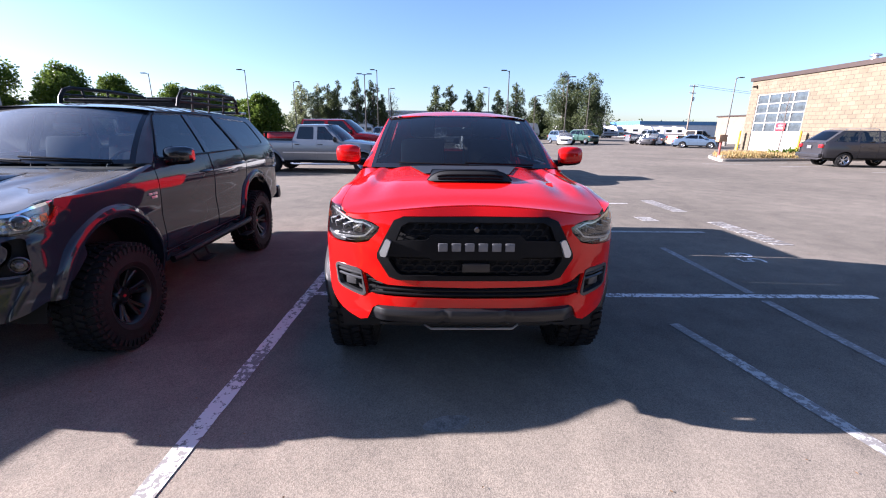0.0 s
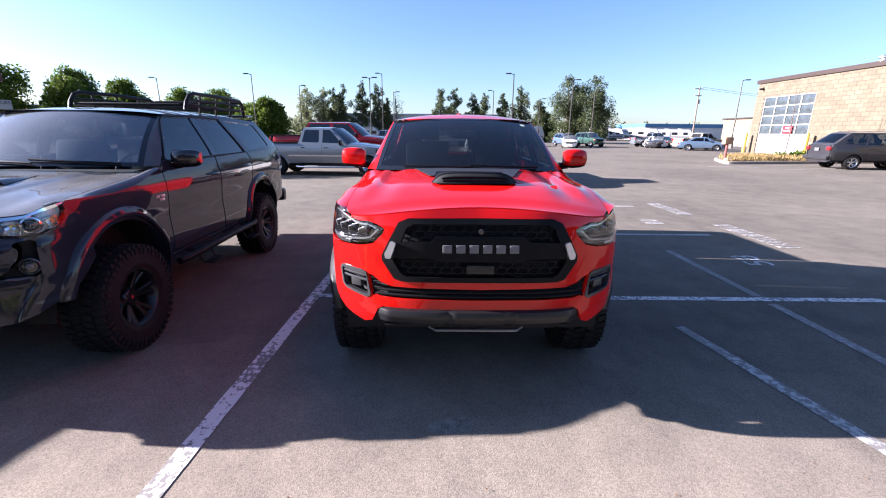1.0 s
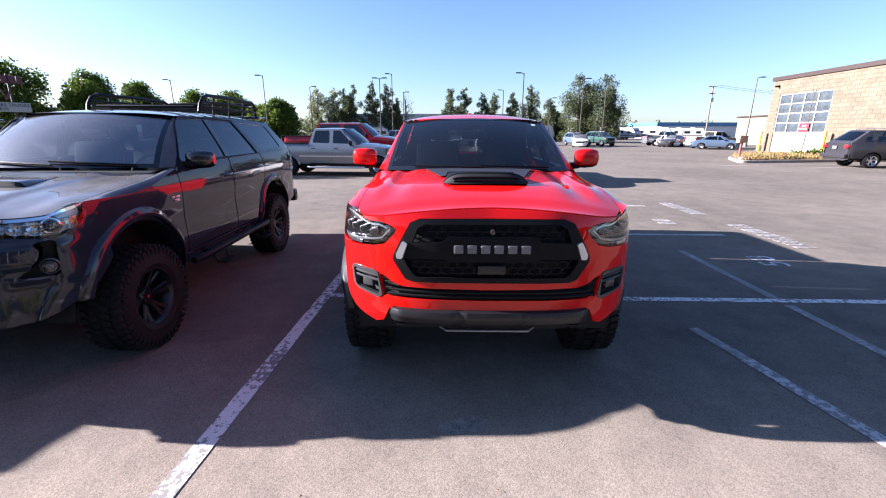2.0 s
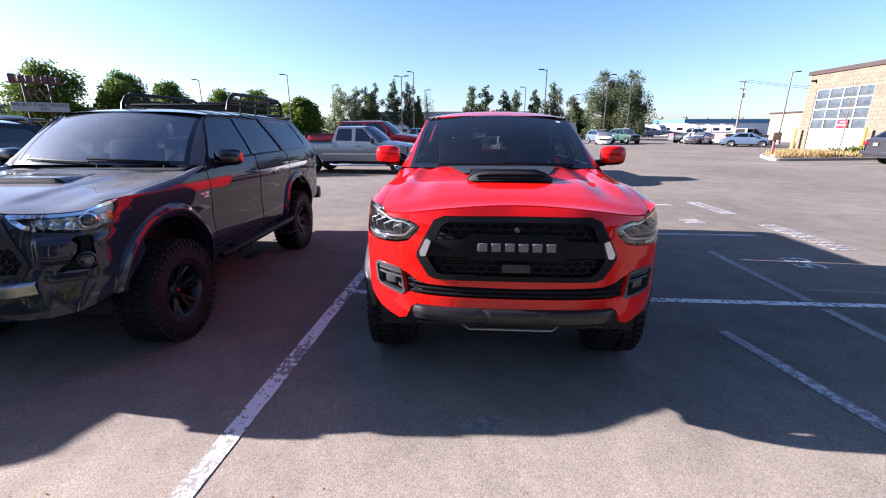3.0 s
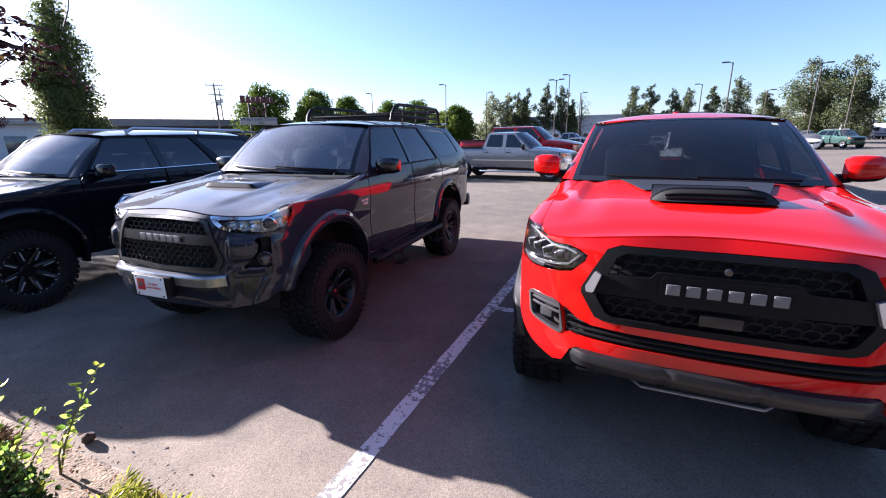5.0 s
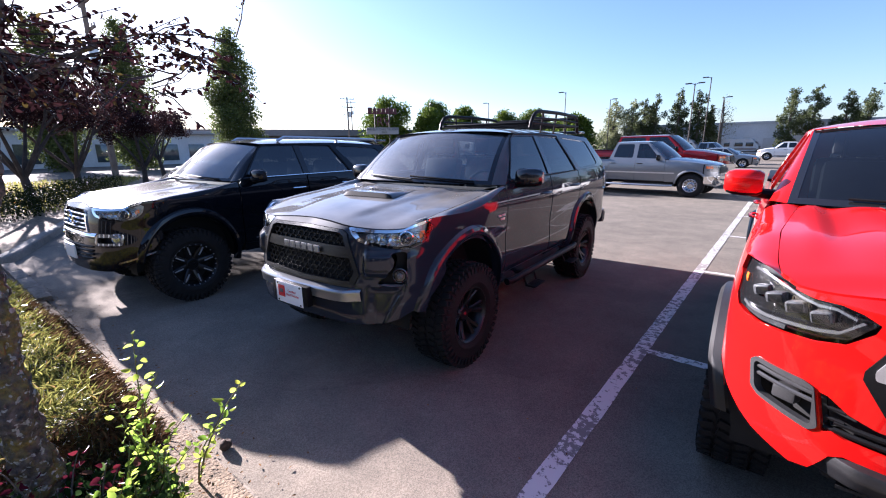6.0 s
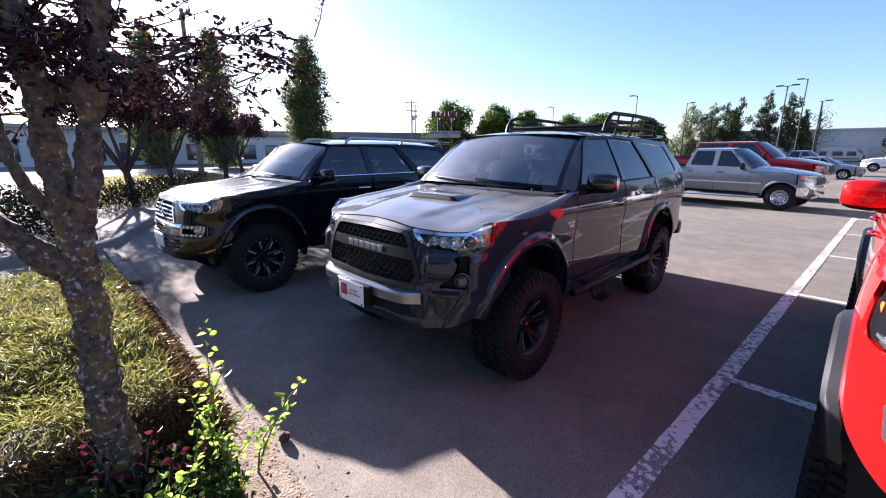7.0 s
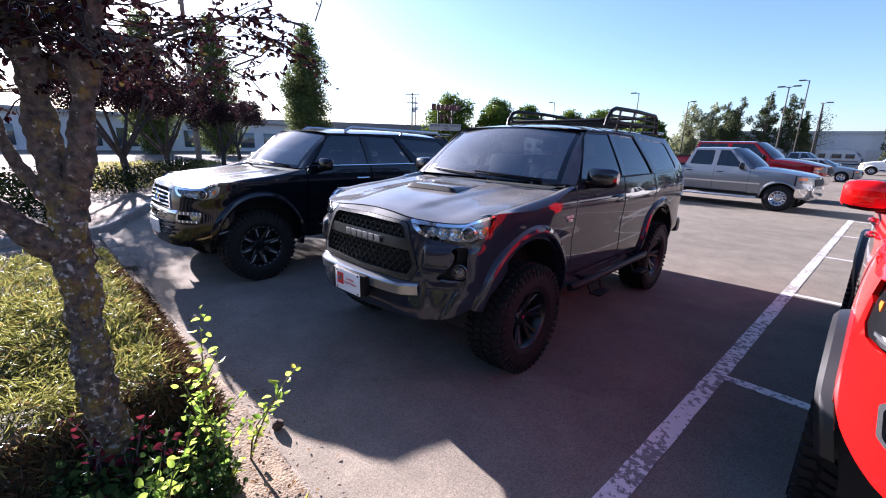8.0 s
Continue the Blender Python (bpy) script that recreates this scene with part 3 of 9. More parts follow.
def front_edge(c, F, top, xs, zb):
    """Height of the seam where bonnet and wings meet the nose, along the nose."""
    def e(s):
        z = 1.2
        for _ in range(5):
            x, y, _z = F(s, z)
            x = abs(x)
            a = xs(y)
            z = top(x, y) if x <= a else top(a, y) + (zb(y) - top(a, y)) * min(1.0, (x - a) / max(0.01, c.side(y, zb(y)) - a))
        return z
    return e


def front_line(c, F, ed, xs):
    """Plan of the bonnet's front edge."""
    out = []
    s = 0.0
    while s < 1.2:
        x, y, z = F(s, ed(s))
        if x > xs(y) - 0.004:
            break
        out.append((x, y + 0.004))
        s += 0.06
    return out


def wing_start(c, F, ed, xs, zb):
    """Where the wing's top begins behind the nose, from its inner (0) to its outer (1) edge."""
    vs, ys = [], []
    for i in range(140):
        s = 0.5 + 0.005 * i
        x, y, z = F(s, ed(s))
        a, b = xs(y), c.side(y, zb(y))
        v = (x - a) / max(0.01, b - a)
        if 0 <= v <= 1 and (not vs or (v > vs[-1] and y > ys[-1])):
            vs.append(v)
            ys.append(y)
    return lambda v: float(np.interp(v, vs, ys)) + 0.003 if vs else 0.3


def honeycomb(bm, fn, x0, x1, z0, z1, keep, pitch=0.062, row=0.034, bar=0.0065, depth=0.02):
    """A pierced grille: staggered flat cells bounded by short bars, laid on fn(s, z)."""
    j = 0
    z = z0
    while z <= z1 + 1e-6:
        x = x0 + (pitch / 2 if j % 2 else 0)
        while x <= x1 + 1e-6:
            a = [(x - pitch * 0.5, z), (x - pitch * 0.34, z + row * 0.5), (x + pitch * 0.34, z + row * 0.5), (x + pitch * 0.5, z), (x + pitch * 0.34, z - row * 0.5)]
            for p, q in zip(a, a[1:]):
                if keep(*p) and keep(*q):
                    tube(bm, [fn(*p), fn(*q)], bar, 4, caps=False)
            x += pitch
        z += row
        j += 1


def red_pickup(m):
    plan = [(0, 0), (0.3, 0.012), (0.5, 0.045), (0.65, 0.105), (0.78, 0.2), (0.86, 0.3), (0.91, 0.42), (0.935, 0.56), (0.945, 0.95), (0.935, 1.5), (0.945, 3.0), (0.945, 4.6), (0.915, 5.35)]
    inset = [(0.45, 0.05), (0.6, 0.02), (0.78, 0.0), (1.0, 0.0), (1.15, 0.015), (1.25, 0.035), (1.36, 0.075), (1.8, 0.262)]
    c = Car("pickup_truck", "bright red lifted double-cab pickup truck with black grille", "pickup truck", m, RED, plan, inset, 5.39)
    R, yf, yr = 0.405, 0.97, 4.2
    ra = 0.475
    yc = curve((0.45, 0.16), (0.58, 0.05), (0.66, 0.015), (0.74, 0.02), (0.84, 0.035), (1.0, 0.045), (1.12, 0.06), (1.2, 0.085), (1.29, 0.14))
    F = c.fascia(yc)
    zc = curve((0.05, 1.285), (0.14, 1.29), (0.3, 1.322), (0.6, 1.347), (0.95, 1.366), (1.45, 1.388))
    def top(x, y):
        a = abs(x)
        amp = 0.035 + 0.06 * (1 - smooth01(0.1, 0.75, y))
        dome = 0.024 * smooth01(0.58, 0.43, a - 0.03 * y) * smooth01(0.2, 0.6, y)
        ridge = 0.018 * math.exp(-((a - 0.70 + 0.02 * y) / 0.055) ** 2) * smooth01(0.3, 0.7, y)
        return zc(y) - amp * (a / 0.8) ** 2.3 + dome + ridge - 0.012
    xs = curve((0.16, 0.735), (0.3, 0.785), (0.45, 0.80), (0.7, 0.80), (1.0, 0.775), (1.5, 0.715))
    zb = curve((0.16, 1.215), (0.3, 1.25), (0.5, 1.245), (0.7, 1.225), (1.0, 1.225), (1.25, 1.265), (1.5, 1.33))
    ed = front_edge(c, F, top, xs, zb)
    lipc = [0.0, 0.12, 0.25, 0.36, 0.45, 0.52, 0.57, 0.64, 0.72, 0.79]
    # bumper skin with the openings for grille, lamps and intake
    half = [(s, ed(s) - 0.006) for s in lipc] + [(0.79, ed(0.79) - 0.014), (0.72, ed(0.72) - 0.028), (0.64, 1.193), (0.585, 1.18), (0.54, 1.158), (0.55, 1.13), (0.615, 1.07), (0.70, 1.05), (0.80, 1.042), (0.90, 1.038), (0.99, 1.044), (1.06, 1.058), (1.11, 1.092), (1.13, 1.17), (1.19, 1.19), (1.19, 0.78), (1.05, 0.70), (0.86, 0.62), (0.70, 0.58), (0.64, 0.60), (0.595, 0.685), (0.56, 0.705), (0.0, 0.705)]
    outline = half + [(-a, b) for a, b in reversed(half[1:-1])]
    gh = [(0.0, 1.222), (0.40, 1.220), (0.455, 1.198), (0.51, 1.10), (0.555, 1.012), (0.555, 0.985), (0.485, 0.88), (0.44, 0.866), (0.0, 0.866)]
    hole_g = gh + [(-a, b) for a, b in reversed(gh[1:-1])]
    fog = [(0.665, 0.90), (0.70, 0.91), (0.87, 0.912), (0.895, 0.89), (0.875, 0.79), (0.84, 0.77), (0.66, 0.745), (0.635, 0.765)]
    intake = [(0.0, 0.822), (0.50, 0.83), (0.57, 0.85), (0.625, 0.885), (0.60, 0.772), (0.56, 0.762), (0.0, 0.762)]
    hole_i = intake[:4] + [(0.655, 0.889)] + [(0.625, 0.76)] + intake[4:]
    hole_low = hole_i + [(-a, b) for a, b in reversed(hole_i[1:-1])]
    bm = bmesh.new()
    patch(bm, outline, F, 0.035, 0.02, (hole_g, rounded(fog, 0.01), rounded([(-a, b) for a, b in fog], 0.01), rounded(hole_low, 0.008)), out=(0, -1, 0))
    part("front_bumper", bm, RED, c.root, "glossy red front bumper skin")
    # grille
    F2, F3 = c.fascia(yc, 0.012), c.fascia(yc, -0.05)
    ring_in = [(0.0, 1.192), (0.37, 1.192), (0.41, 1.17), (0.465, 1.04), (0.485, 1.0), (0.485, 0.98), (0.44, 0.91), (0.41, 0.896), (0.0, 0.896)]
    ri = ring_in + [(-a, b) for a, b in reversed(ring_in[1:-1])]
    bm = bmesh.new()
    patch(bm, [(a * 0.998, 1.02 + (b - 1.02) * 0.998) for a, b in hole_g], F2, 0.03, 0.04, (ri,), out=(0, -1, 0))
    grille = part("grille", bm, PLASTIC, c.root, "black grille with a wide centre bar")
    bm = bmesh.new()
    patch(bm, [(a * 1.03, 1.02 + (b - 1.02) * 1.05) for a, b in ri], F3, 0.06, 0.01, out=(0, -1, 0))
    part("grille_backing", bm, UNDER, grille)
    bm = bmesh.new()
    band = [(-0.48, 1.045), (-0.465, 1.09), (-0.27, 1.098), (-0.245, 1.128), (0.245, 1.128), (0.27, 1.098), (0.465, 1.09), (0.48, 1.045), (0.485, 1.0), (0.27, 1.005), (0.24, 0.988), (-0.24, 0.988), (-0.27, 1.005), (-0.485, 1.0)]
    patch(bm, rounded(band, 0.012), c.fascia(yc, 0.014), 0.03, 0.03, out=(0, -1, 0))
    part("centre_bar", bm, PLASTIC, grille)
    bm = bmesh.new()
    patch(bm, rounded([(-0.225, 1.013), (-0.235, 1.06), (-0.225, 1.113), (0.225, 1.113), (0.235, 1.06), (0.225, 1.013)], 0.015), c.fascia(yc, 0.018), 0.04, 0.005, out=(0, -1, 0))
    part("name_panel", bm, PLASTIC, grille)
    bars(grille, (0, 0.026, 1.062), (0.42, 0.046, 0.008), 6, BADGEW, Matrix(), 0.3)
    bm = bmesh.new()
    honeycomb(bm, c.fascia(yc, -0.012), -0.43, 0.43, 1.10, 1.19, lambda x, z: abs(x) < 0.41 and z < 1.192)
    part("grille_mesh", bm, PLASTIC, grille)
    bm = bmesh.new()
    honeycomb(bm, c.fascia(yc, -0.012), -0.465, 0.465, 0.90, 1.0, lambda x, z: abs(x) < 0.48 - max(0, 0.95 - z) and z > 0.896)
    part("grille_mesh", bm, PLASTIC, grille)
    bm = bmesh.new()
    box(bm, (0.0, 0.03, 0.945), (0.155, 0.02, 0.05), bevel=0.006)
    part("radar_cover", bm, GREYPLASTIC, grille)
    bm = bmesh.new()
    lathe(bm, [(0.0, -0.012), (0.012, -0.012), (0.016, 0.0)], 14, "y", (0.0, 0.03, 1.16))
    part("front_camera", bm, GLOSSBLK, grille)
    for s in (1, -1):
        bm = bmesh.new()
        patch(bm, rounded([(0.463, 1.09), (0.493, 1.10), (0.53, 1.025), (0.525, 1.0), (0.495, 1.0)], 0.008), c.fascia(yc, 0.03), 0.03, 0.02, s=s, out=(0, -1, 0))
        part("grille_vent", bm, SATIN, grille, "satin silver vent")
        # headlamp
        lamp = [(0.545, 1.157), (0.588, 1.176), (0.64, 1.189), (0.72, ed(0.72) - 0.032)] + [(s1, ed(s1) - 0.008) for s1 in (0.8, 0.88, 0.96, 1.04, 1.11)] + [(1.125, 1.173), (1.106, 1.096), (1.057, 1.063), (0.988, 1.049), (0.90, 1.043), (0.80, 1.047), (0.70, 1.055), (0.62, 1.075)]
        bm = bmesh.new()
        patch(bm, lamp, lambda a, z: c.fascia(yc, -0.006 - 0.042 * smooth01(1.06, 0.82, abs(a)))(a, z), 0.05, 0.01, s=s, out=(0, -1, 0))
        hl = part("headlamp", bm, GLOSSBLK, c.root, "clear headlamp with chrome and black inside")
        bm = bmesh.new()
        patch(bm, lamp, c.fascia(yc, 0.004), 0.03, 0, s=s, out=(0, -1, 0))
        lens = part("lamp_lens", bm, LENS, hl)
        lens.visible_shadow = False
        bm = bmesh.new()
        # bright upper and lower light bars that follow the lamp's edges
        upc = curve((0.585, 1.152), (0.64, 1.178), (0.72, ed(0.72) - 0.044), (0.8, ed(0.8) - 0.022), (0.88, ed(0.88) - 0.022), (0.96, ed(0.96) - 0.022), (1.05, ed(1.05) - 0.022))
        loc = curve((0.63, 1.098), (0.70, 1.084), (0.80, 1.074), (0.90, 1.068), (0.97, 1.07), (1.05, 1.082))
        ss = [0.60 + 0.055 * i for i in range(9)]
        patch(bm, [(q, upc(q)) for q in ss] + [(q, upc(q) - 0.009) for q in reversed(ss)], c.fascia(yc, -0.008), 0.03, 0.01, s=s, out=(0, -1, 0))
        ss = [0.64 + 0.049 * i for i in range(9)]
        patch(bm, [(q, loc(q) + 0.011) for q in ss] + [(q, loc(q)) for q in reversed(ss)], c.fascia(yc, -0.006), 0.03, 0.01, s=s, out=(0, -1, 0))
        patch(bm, [(0.575, 1.152), (0.585, 1.155), (0.645, 1.1), (0.635, 1.098)], c.fascia(yc, -0.004), 0.03, 0.008, s=s, out=(0, -1, 0))
        part("lamp_trim", bm, LAMPTRIM, hl)
        for q in (0.70, 0.79, 0.88, 0.96):
            # slanted lens box with a bright wall behind it
            p = c.fascia(yc, -0.03)(q, 1.128 + (q - 0.66) * 0.08)
            bm = bmesh.new()
            box(bm, (s * p[0], p[1], p[2]), (0.062, 0.05, 0.042), Matrix.Rotation(s * (0.2 + 1.1 * (q - 0.6)), 4, "Z") @ Matrix.Rotation(s * 0.25, 4, "Y"), 0.012)
            unit = part("lamp_unit", bm, HOUSING, hl)
            bm = bmesh.new()
            box(bm, (s * (p[0] + 0.008), p[1] - 0.024, p[2]), (0.046, 0.006, 0.03), Matrix.Rotation(s * (0.2 + 1.1 * (q - 0.6)), 4, "Z") @ Matrix.Rotation(s * 0.25, 4, "Y"), 0.002)
            part("projector_glass", bm, GLOSSBLK, unit)
        bm = bmesh.new()
        patch(bm, rounded([(0.80, 1.05), (0.90, 1.047), (0.98, 1.053), (1.03, 1.066), (1.03, 1.074), (0.90, 1.062), (0.80, 1.066)], 0.003), c.fascia(yc, -0.012), 0.03, 0.01, s=s, out=(0, -1, 0))
        part("lamp_reflector", bm, WHITELAMP, hl)
        bm = bmesh.new()
        patch(bm, rounded([(1.05, 1.155), (1.055, 1.19), (1.08, 1.19), (1.08, 1.175)], 0.004), c.fascia(yc, -0.001), 0.04, 0.01, s=s, out=(0, -1, 0))
        part("side_marker", bm, AMBER, hl, "amber side marker")
        # fog lamp pocket
        bm = bmesh.new()
        patch(bm, fog, c.fascia(yc, -0.07), 0.05, 0.01, s=s, out=(0, -1, 0))
        pocket = part("fog_lamp_pocket", bm, UNDER, c.root)
        bm = bmesh.new()
        inner = [(0.665, 0.885), (0.865, 0.895), (0.875, 0.88), (0.858, 0.80), (0.84, 0.785), (0.655, 0.765)]
        patch(bm, rounded(fog, 0.01), c.fascia(yc, 0.006), 0.03, 0.03, (rounded(inner, 0.01),), s=s, out=(0, -1, 0))
        part("fog_bezel", bm, BEZEL, pocket)
        p = c.fascia(yc, -0.03)(0.76, 0.82)
        bm = bmesh.new()
        box(bm, (s * p[0], p[1], p[2]), (0.075, 0.05, 0.05), Matrix.Rotation(s * 0.5, 4, "Z"), 0.01)
        for zz in (0.845, 0.872):
            tube(bm, [(lambda w: (s * w[0], w[1], w[2]))(c.fascia(yc, -0.008)(0.655 + 0.21 * i / 8, zz + 0.003 * i / 8)) for i in range(9)], 0.008, 6)
        part("fog_lamp", bm, [BEZEL], pocket)
    # lower intake
    bm = bmesh.new()
    patch(bm, rounded(hole_low, 0.008), c.fascia(yc, -0.06), 0.06, 0.01, out=(0, -1, 0))
    low = part("lower_intake", bm, UNDER, c.root)
    bm = bmesh.new()
    for z in (0.778, 0.803):
        tube(bm, [c.fascia(yc, -0.012)(-0.6 + 1.2 * i / 24, z) for i in range(25)], 0.009, 6)
    for s in (1, -1):
        for z in (0.775, 0.81, 0.845):
            tube(bm, [c.fascia(yc, -0.012)(s * (0.575 + 0.05 * i / 3), z) for i in range(4)], 0.007, 6)
    part("intake_slat", bm, PLASTIC, low)
    # grey valance below
    def val(u, v):
        s = (u * 2 - 1) * 0.625
        x, y, z = c.fascia(yc)(s, 0.70)
        prof = ((0.0, 0.708, 0.01), (0.15, 0.698, -0.028), (0.45, 0.665, -0.035), (0.8, 0.615, -0.01), (1.0, 0.585, 0.05))
        i = 0
        while v > prof[i + 1][0]:
            i += 1
        t = (v - prof[i][0]) / (prof[i + 1][0] - prof[i][0])
        zz = prof[i][1] + (prof[i + 1][1] - prof[i][1]) * t
        yy = prof[i][2] + (prof[i + 1][2] - prof[i][2]) * t
        e = smooth01(0.52, 0.625, abs(s))
        notch = 0.014 if abs(abs(s) - 0.18) < 0.022 or abs(abs(s) - 0.19) < 0.012 else 0.0
        return (x, y + yy + e * 0.05 + notch, zz - e * 0.012 + (0.02 * e if v > 0.9 else 0))
    bm = bmesh.new()
    grid(bm, val, 60, 14)
    bmesh.ops.recalc_face_normals(bm, faces=bm.faces[:])
    part("bumper_valance", bm, GREYPLASTIC, c.root, "dark grey plastic lower valance")
    bm = bmesh.new()
    patch(bm, [(-0.55, 0.10), (0.55, 0.10), (0.42, 0.85), (-0.42, 0.85)], lambda x, y: (x, y, 0.57 - (y - 0.1) * 0.30), 0.2, 0.01, out=(0, 0, -1))
    part("skid_plate", bm, UNDER, c.root)
    bm = bmesh.new()
    tube(bm, [(-0.29, 0.2, 0.515), (-0.25, 0.16, 0.508), (0.25, 0.16, 0.508), (0.29, 0.2, 0.515)], 0.007, 6)
    part("skid_edge", bm, SATIN, c.root)
    # bonnet
    fr = front_line(c, F, ed, xs)
    hb = fr + [(xs(y) - 0.003, y) for y in (0.31, 0.38, 0.45, 0.6, 0.8, 1.0, 1.2, 1.42) if y > fr[-1][1] + 0.03]
    rear = [(0.5, 1.33), (0.25, 1.28), (0.0, 1.265)]
    hood = hb + rear + [(-a, b) for a, b in reversed(rear[:-1])] + [(-a, b) for a, b in reversed(hb[1:])]
    bm = bmesh.new()
    patch(bm, hood, lambda x, y: (x, y, top(x, y)), 0.032, 0.02, out=(0, 0, 1))
    bonnet = part("bonnet", bm, RED, c.root, "glossy red bonnet")
    # scoop with its dark mouth and decal
    bm = bmesh.new()
    def sc(u, v):
        k = u * 2 - 1
        y = 0.58 + 0.46 * v
        w = 0.275 - 0.03 * v
        h = 0.060 * (1 - smooth01(0.0, 1.0, v) * 0.95) * (1 - abs(k) ** 6)
        return (k * w, y + 0.015 * k * k, top(k * w, y) + 0.006 + h)
    grid(bm, sc, 24, 12)
    part("bonnet_scoop", bm, PLASTIC, bonnet, "black bonnet scoop")
    bm = bmesh.new()
    def mouth(u, v):
        k = u * 2 - 1
        p = sc(u, 0)
        return (p[0] * (1 - 0.08 * (1 - v)), p[1] - 0.005 - 0.05 * (1 - v), top(p[0], p[1]) + 0.006 + (p[2] - top(p[0], p[1]) - 0.004) * v)
    grid(bm, mouth, 24, 5)
    bmesh.ops.recalc_face_normals(bm, faces=bm.faces[:])
    part("scoop_mouth", bm, UNDER, bonnet)
    bm = bmesh.new()
    for q in (0.3, 0.6):
        tube(bm, [Vector(mouth(i / 20, q)) + Vector((0, -0.006, 0)) for i in range(2, 19)], 0.006, 6)
    tube(bm, [Vector(sc(i / 24, 0)) for i in range(25)], 0.008, 6)
    part("scoop_slat", bm, PLASTIC, bonnet)
    bm = bmesh.new()
    patch(bm, [(0.262, 0.86), (0.30, 0.84), (0.43, 1.28), (0.0, 1.245), (-0.43, 1.28), (-0.30, 0.84), (-0.262, 0.86), (-0.25, 1.06), (0.25, 1.06)], lambda x, y: (x, y, top(x, y) + 0.009), 0.03, 0.002, out=(0, 0, 1))
    part("bonnet_decal", bm, mat("satin_black_film", (0.022, 0.022, 0.024), 0.4, spec=0.5, var=0.15, scale=10), bonnet, "matt black bonnet decal")
    # wings
    ws0 = wing_start(c, F, ed, xs, zb)
    def wing(bm, s):
        def f(u, v):
            y = ws0(v) + (1.45 - ws0(v)) * u
            a = xs(y)
            A = Vector((a, y, top(a, y)))
            B = Vector((c.side(y, zb(y)), y, zb(y)))
            p = A.lerp(B, v) + Vector((0.6, 0, 0.8)) * 0.026 * smooth01(0.45, 0.8, y) * math.sin(math.pi * v) ** 0.8
            return (s * p.x, p.y, p.z)
        grid(bm, f, 32, 10, flip=s > 0)
        o = [(1.44, 0.60), (1.44, zb(1.44))] + [(y, zb(y)) for y in (1.32, 1.2, 1.05, 0.9, 0.7, 0.52)] + [(0.50, 1.08), (0.52, 0.80)] + arc(yf, 0.45, ra, 160, -20, 18)
        patch(bm, o, c.sidep(), 0.06, 0.014, s=s, out=(1, 0, 0))
    c.both("front_wing", wing, RED)
    c.flare(yf, 0.45, ra, ra + 0.055, 172, -22, GREYPLASTIC, 0.045)
    c.flare(yr, 0.45, ra, ra + 0.055, 200, -22, GREYPLASTIC, 0.045)
    c.liner(yf, 0.45, ra + 0.03)
    c.liner(yr, 0.45, ra + 0.03)
    belt = 1.35
    c.side_panel("front_door", [(1.46, 0.60), (1.455, 1.30), (1.50, belt), (2.52, belt), (2.52, 0.60)])
    c.side_panel("rear_door", [(2.54, 0.60), (2.54, belt), (3.46, belt), (3.48, 1.0), (3.40, 0.72), (3.34, 0.60)])
    c.side_panel("sill", [(1.42, 0.48), (1.42, 0.59), (3.6, 0.59), (3.6, 0.48)], PLASTIC)
    c.side_panel("bed_side", [(3.62, 0.60)] + [(3.62, 1.36), (5.33, 1.36), (5.33, 0.62), (4.72, 0.62)] + arc(yr, 0.45, ra, -20 + 40, 160, 16), RED)
    c.side_panel("cab_corner", [(3.47, 0.60), (3.49, belt), (3.6, belt), (3.6, 0.60)])
    # greenhouse
    c.windscreen((0.775, 1.47, 1.365), (0.685, 2.2, 1.775), (0.20, 0.10), (0.012, 0.035), glass("clean_windscreen", (0.3, 0.34, 0.35), 1.45, dust_sheen=0.006))
    ey = lambda z: 1.53 + (z - 1.35) * 1.62
    c.pillar(ey, RED)
    w1 = [(1.66, 1.375), (2.24, 1.755), (2.46, 1.765), (2.50, 1.375)]
    w2 = [(2.58, 1.375), (2.60, 1.765), (3.10, 1.76), (3.40, 1.50), (3.42, 1.375)]
    c.side_panel("cab_frame", [(1.53, 1.352), (2.225, 1.79), (3.25, 1.79), (3.58, 1.45), (3.60, 1.352)], RED, holes=(w1, w2))
    c.side_panel("front_side_window", w1, TINTGLASS, -0.012, 0.1, 0, r=0)
    c.side_panel("rear_side_window", w2, TINTGLASS, -0.012, 0.1, 0, r=0)
    ze = curve((2.1, 1.785), (2.4, 1.80), (3.3, 1.79))
    zm = curve((2.05, 1.80), (2.2, 1.825), (2.5, 1.862), (2.9, 1.868), (3.35, 1.84))
    c.roof(2.19, 3.34, ze, zm, RED, front=0.10)
    c.lining([(1.53, 1.352), (2.225, 1.79), (3.25, 1.79), (3.58, 1.45), (3.60, 1.352)], (w1, w2), 2.19, 3.34, ze, zm)
    bm = bmesh.new()
    box(bm, (0, 3.0, 1.875), (0.05, 0.16, 0.04), bevel=0.015)
    part("roof_antenna", bm, RED, c.root)
    # cab back, with the rear window
    def back(x, z):
        return (x, 3.60 - (z - 1.35) * 0.52, z)
    bm = bmesh.new()
    rw = [(-0.52, 1.42), (-0.47, 1.72), (0.47, 1.72), (0.52, 1.42)]
    patch(bm, [(-0.88, 0.7), (-0.86, 1.35), (-0.665, 1.79), (-0.3, 1.83), (0.3, 1.83), (0.665, 1.79), (0.86, 1.35), (0.88, 0.7)], lambda x, z: back(x, max(z, 1.35))[:2] + (z,), 0.1, 0.03, (rw,), out=(0, 1, 0))
    part("cab_back", bm, RED, c.root)
    bm = bmesh.new()
    patch(bm, rw, back, 0.2, 0, out=(0, 1, 0))
    part("rear_window", bm, glass("rear_pane", (0.16, 0.17, 0.175)), c.root)
    bm = bmesh.new()
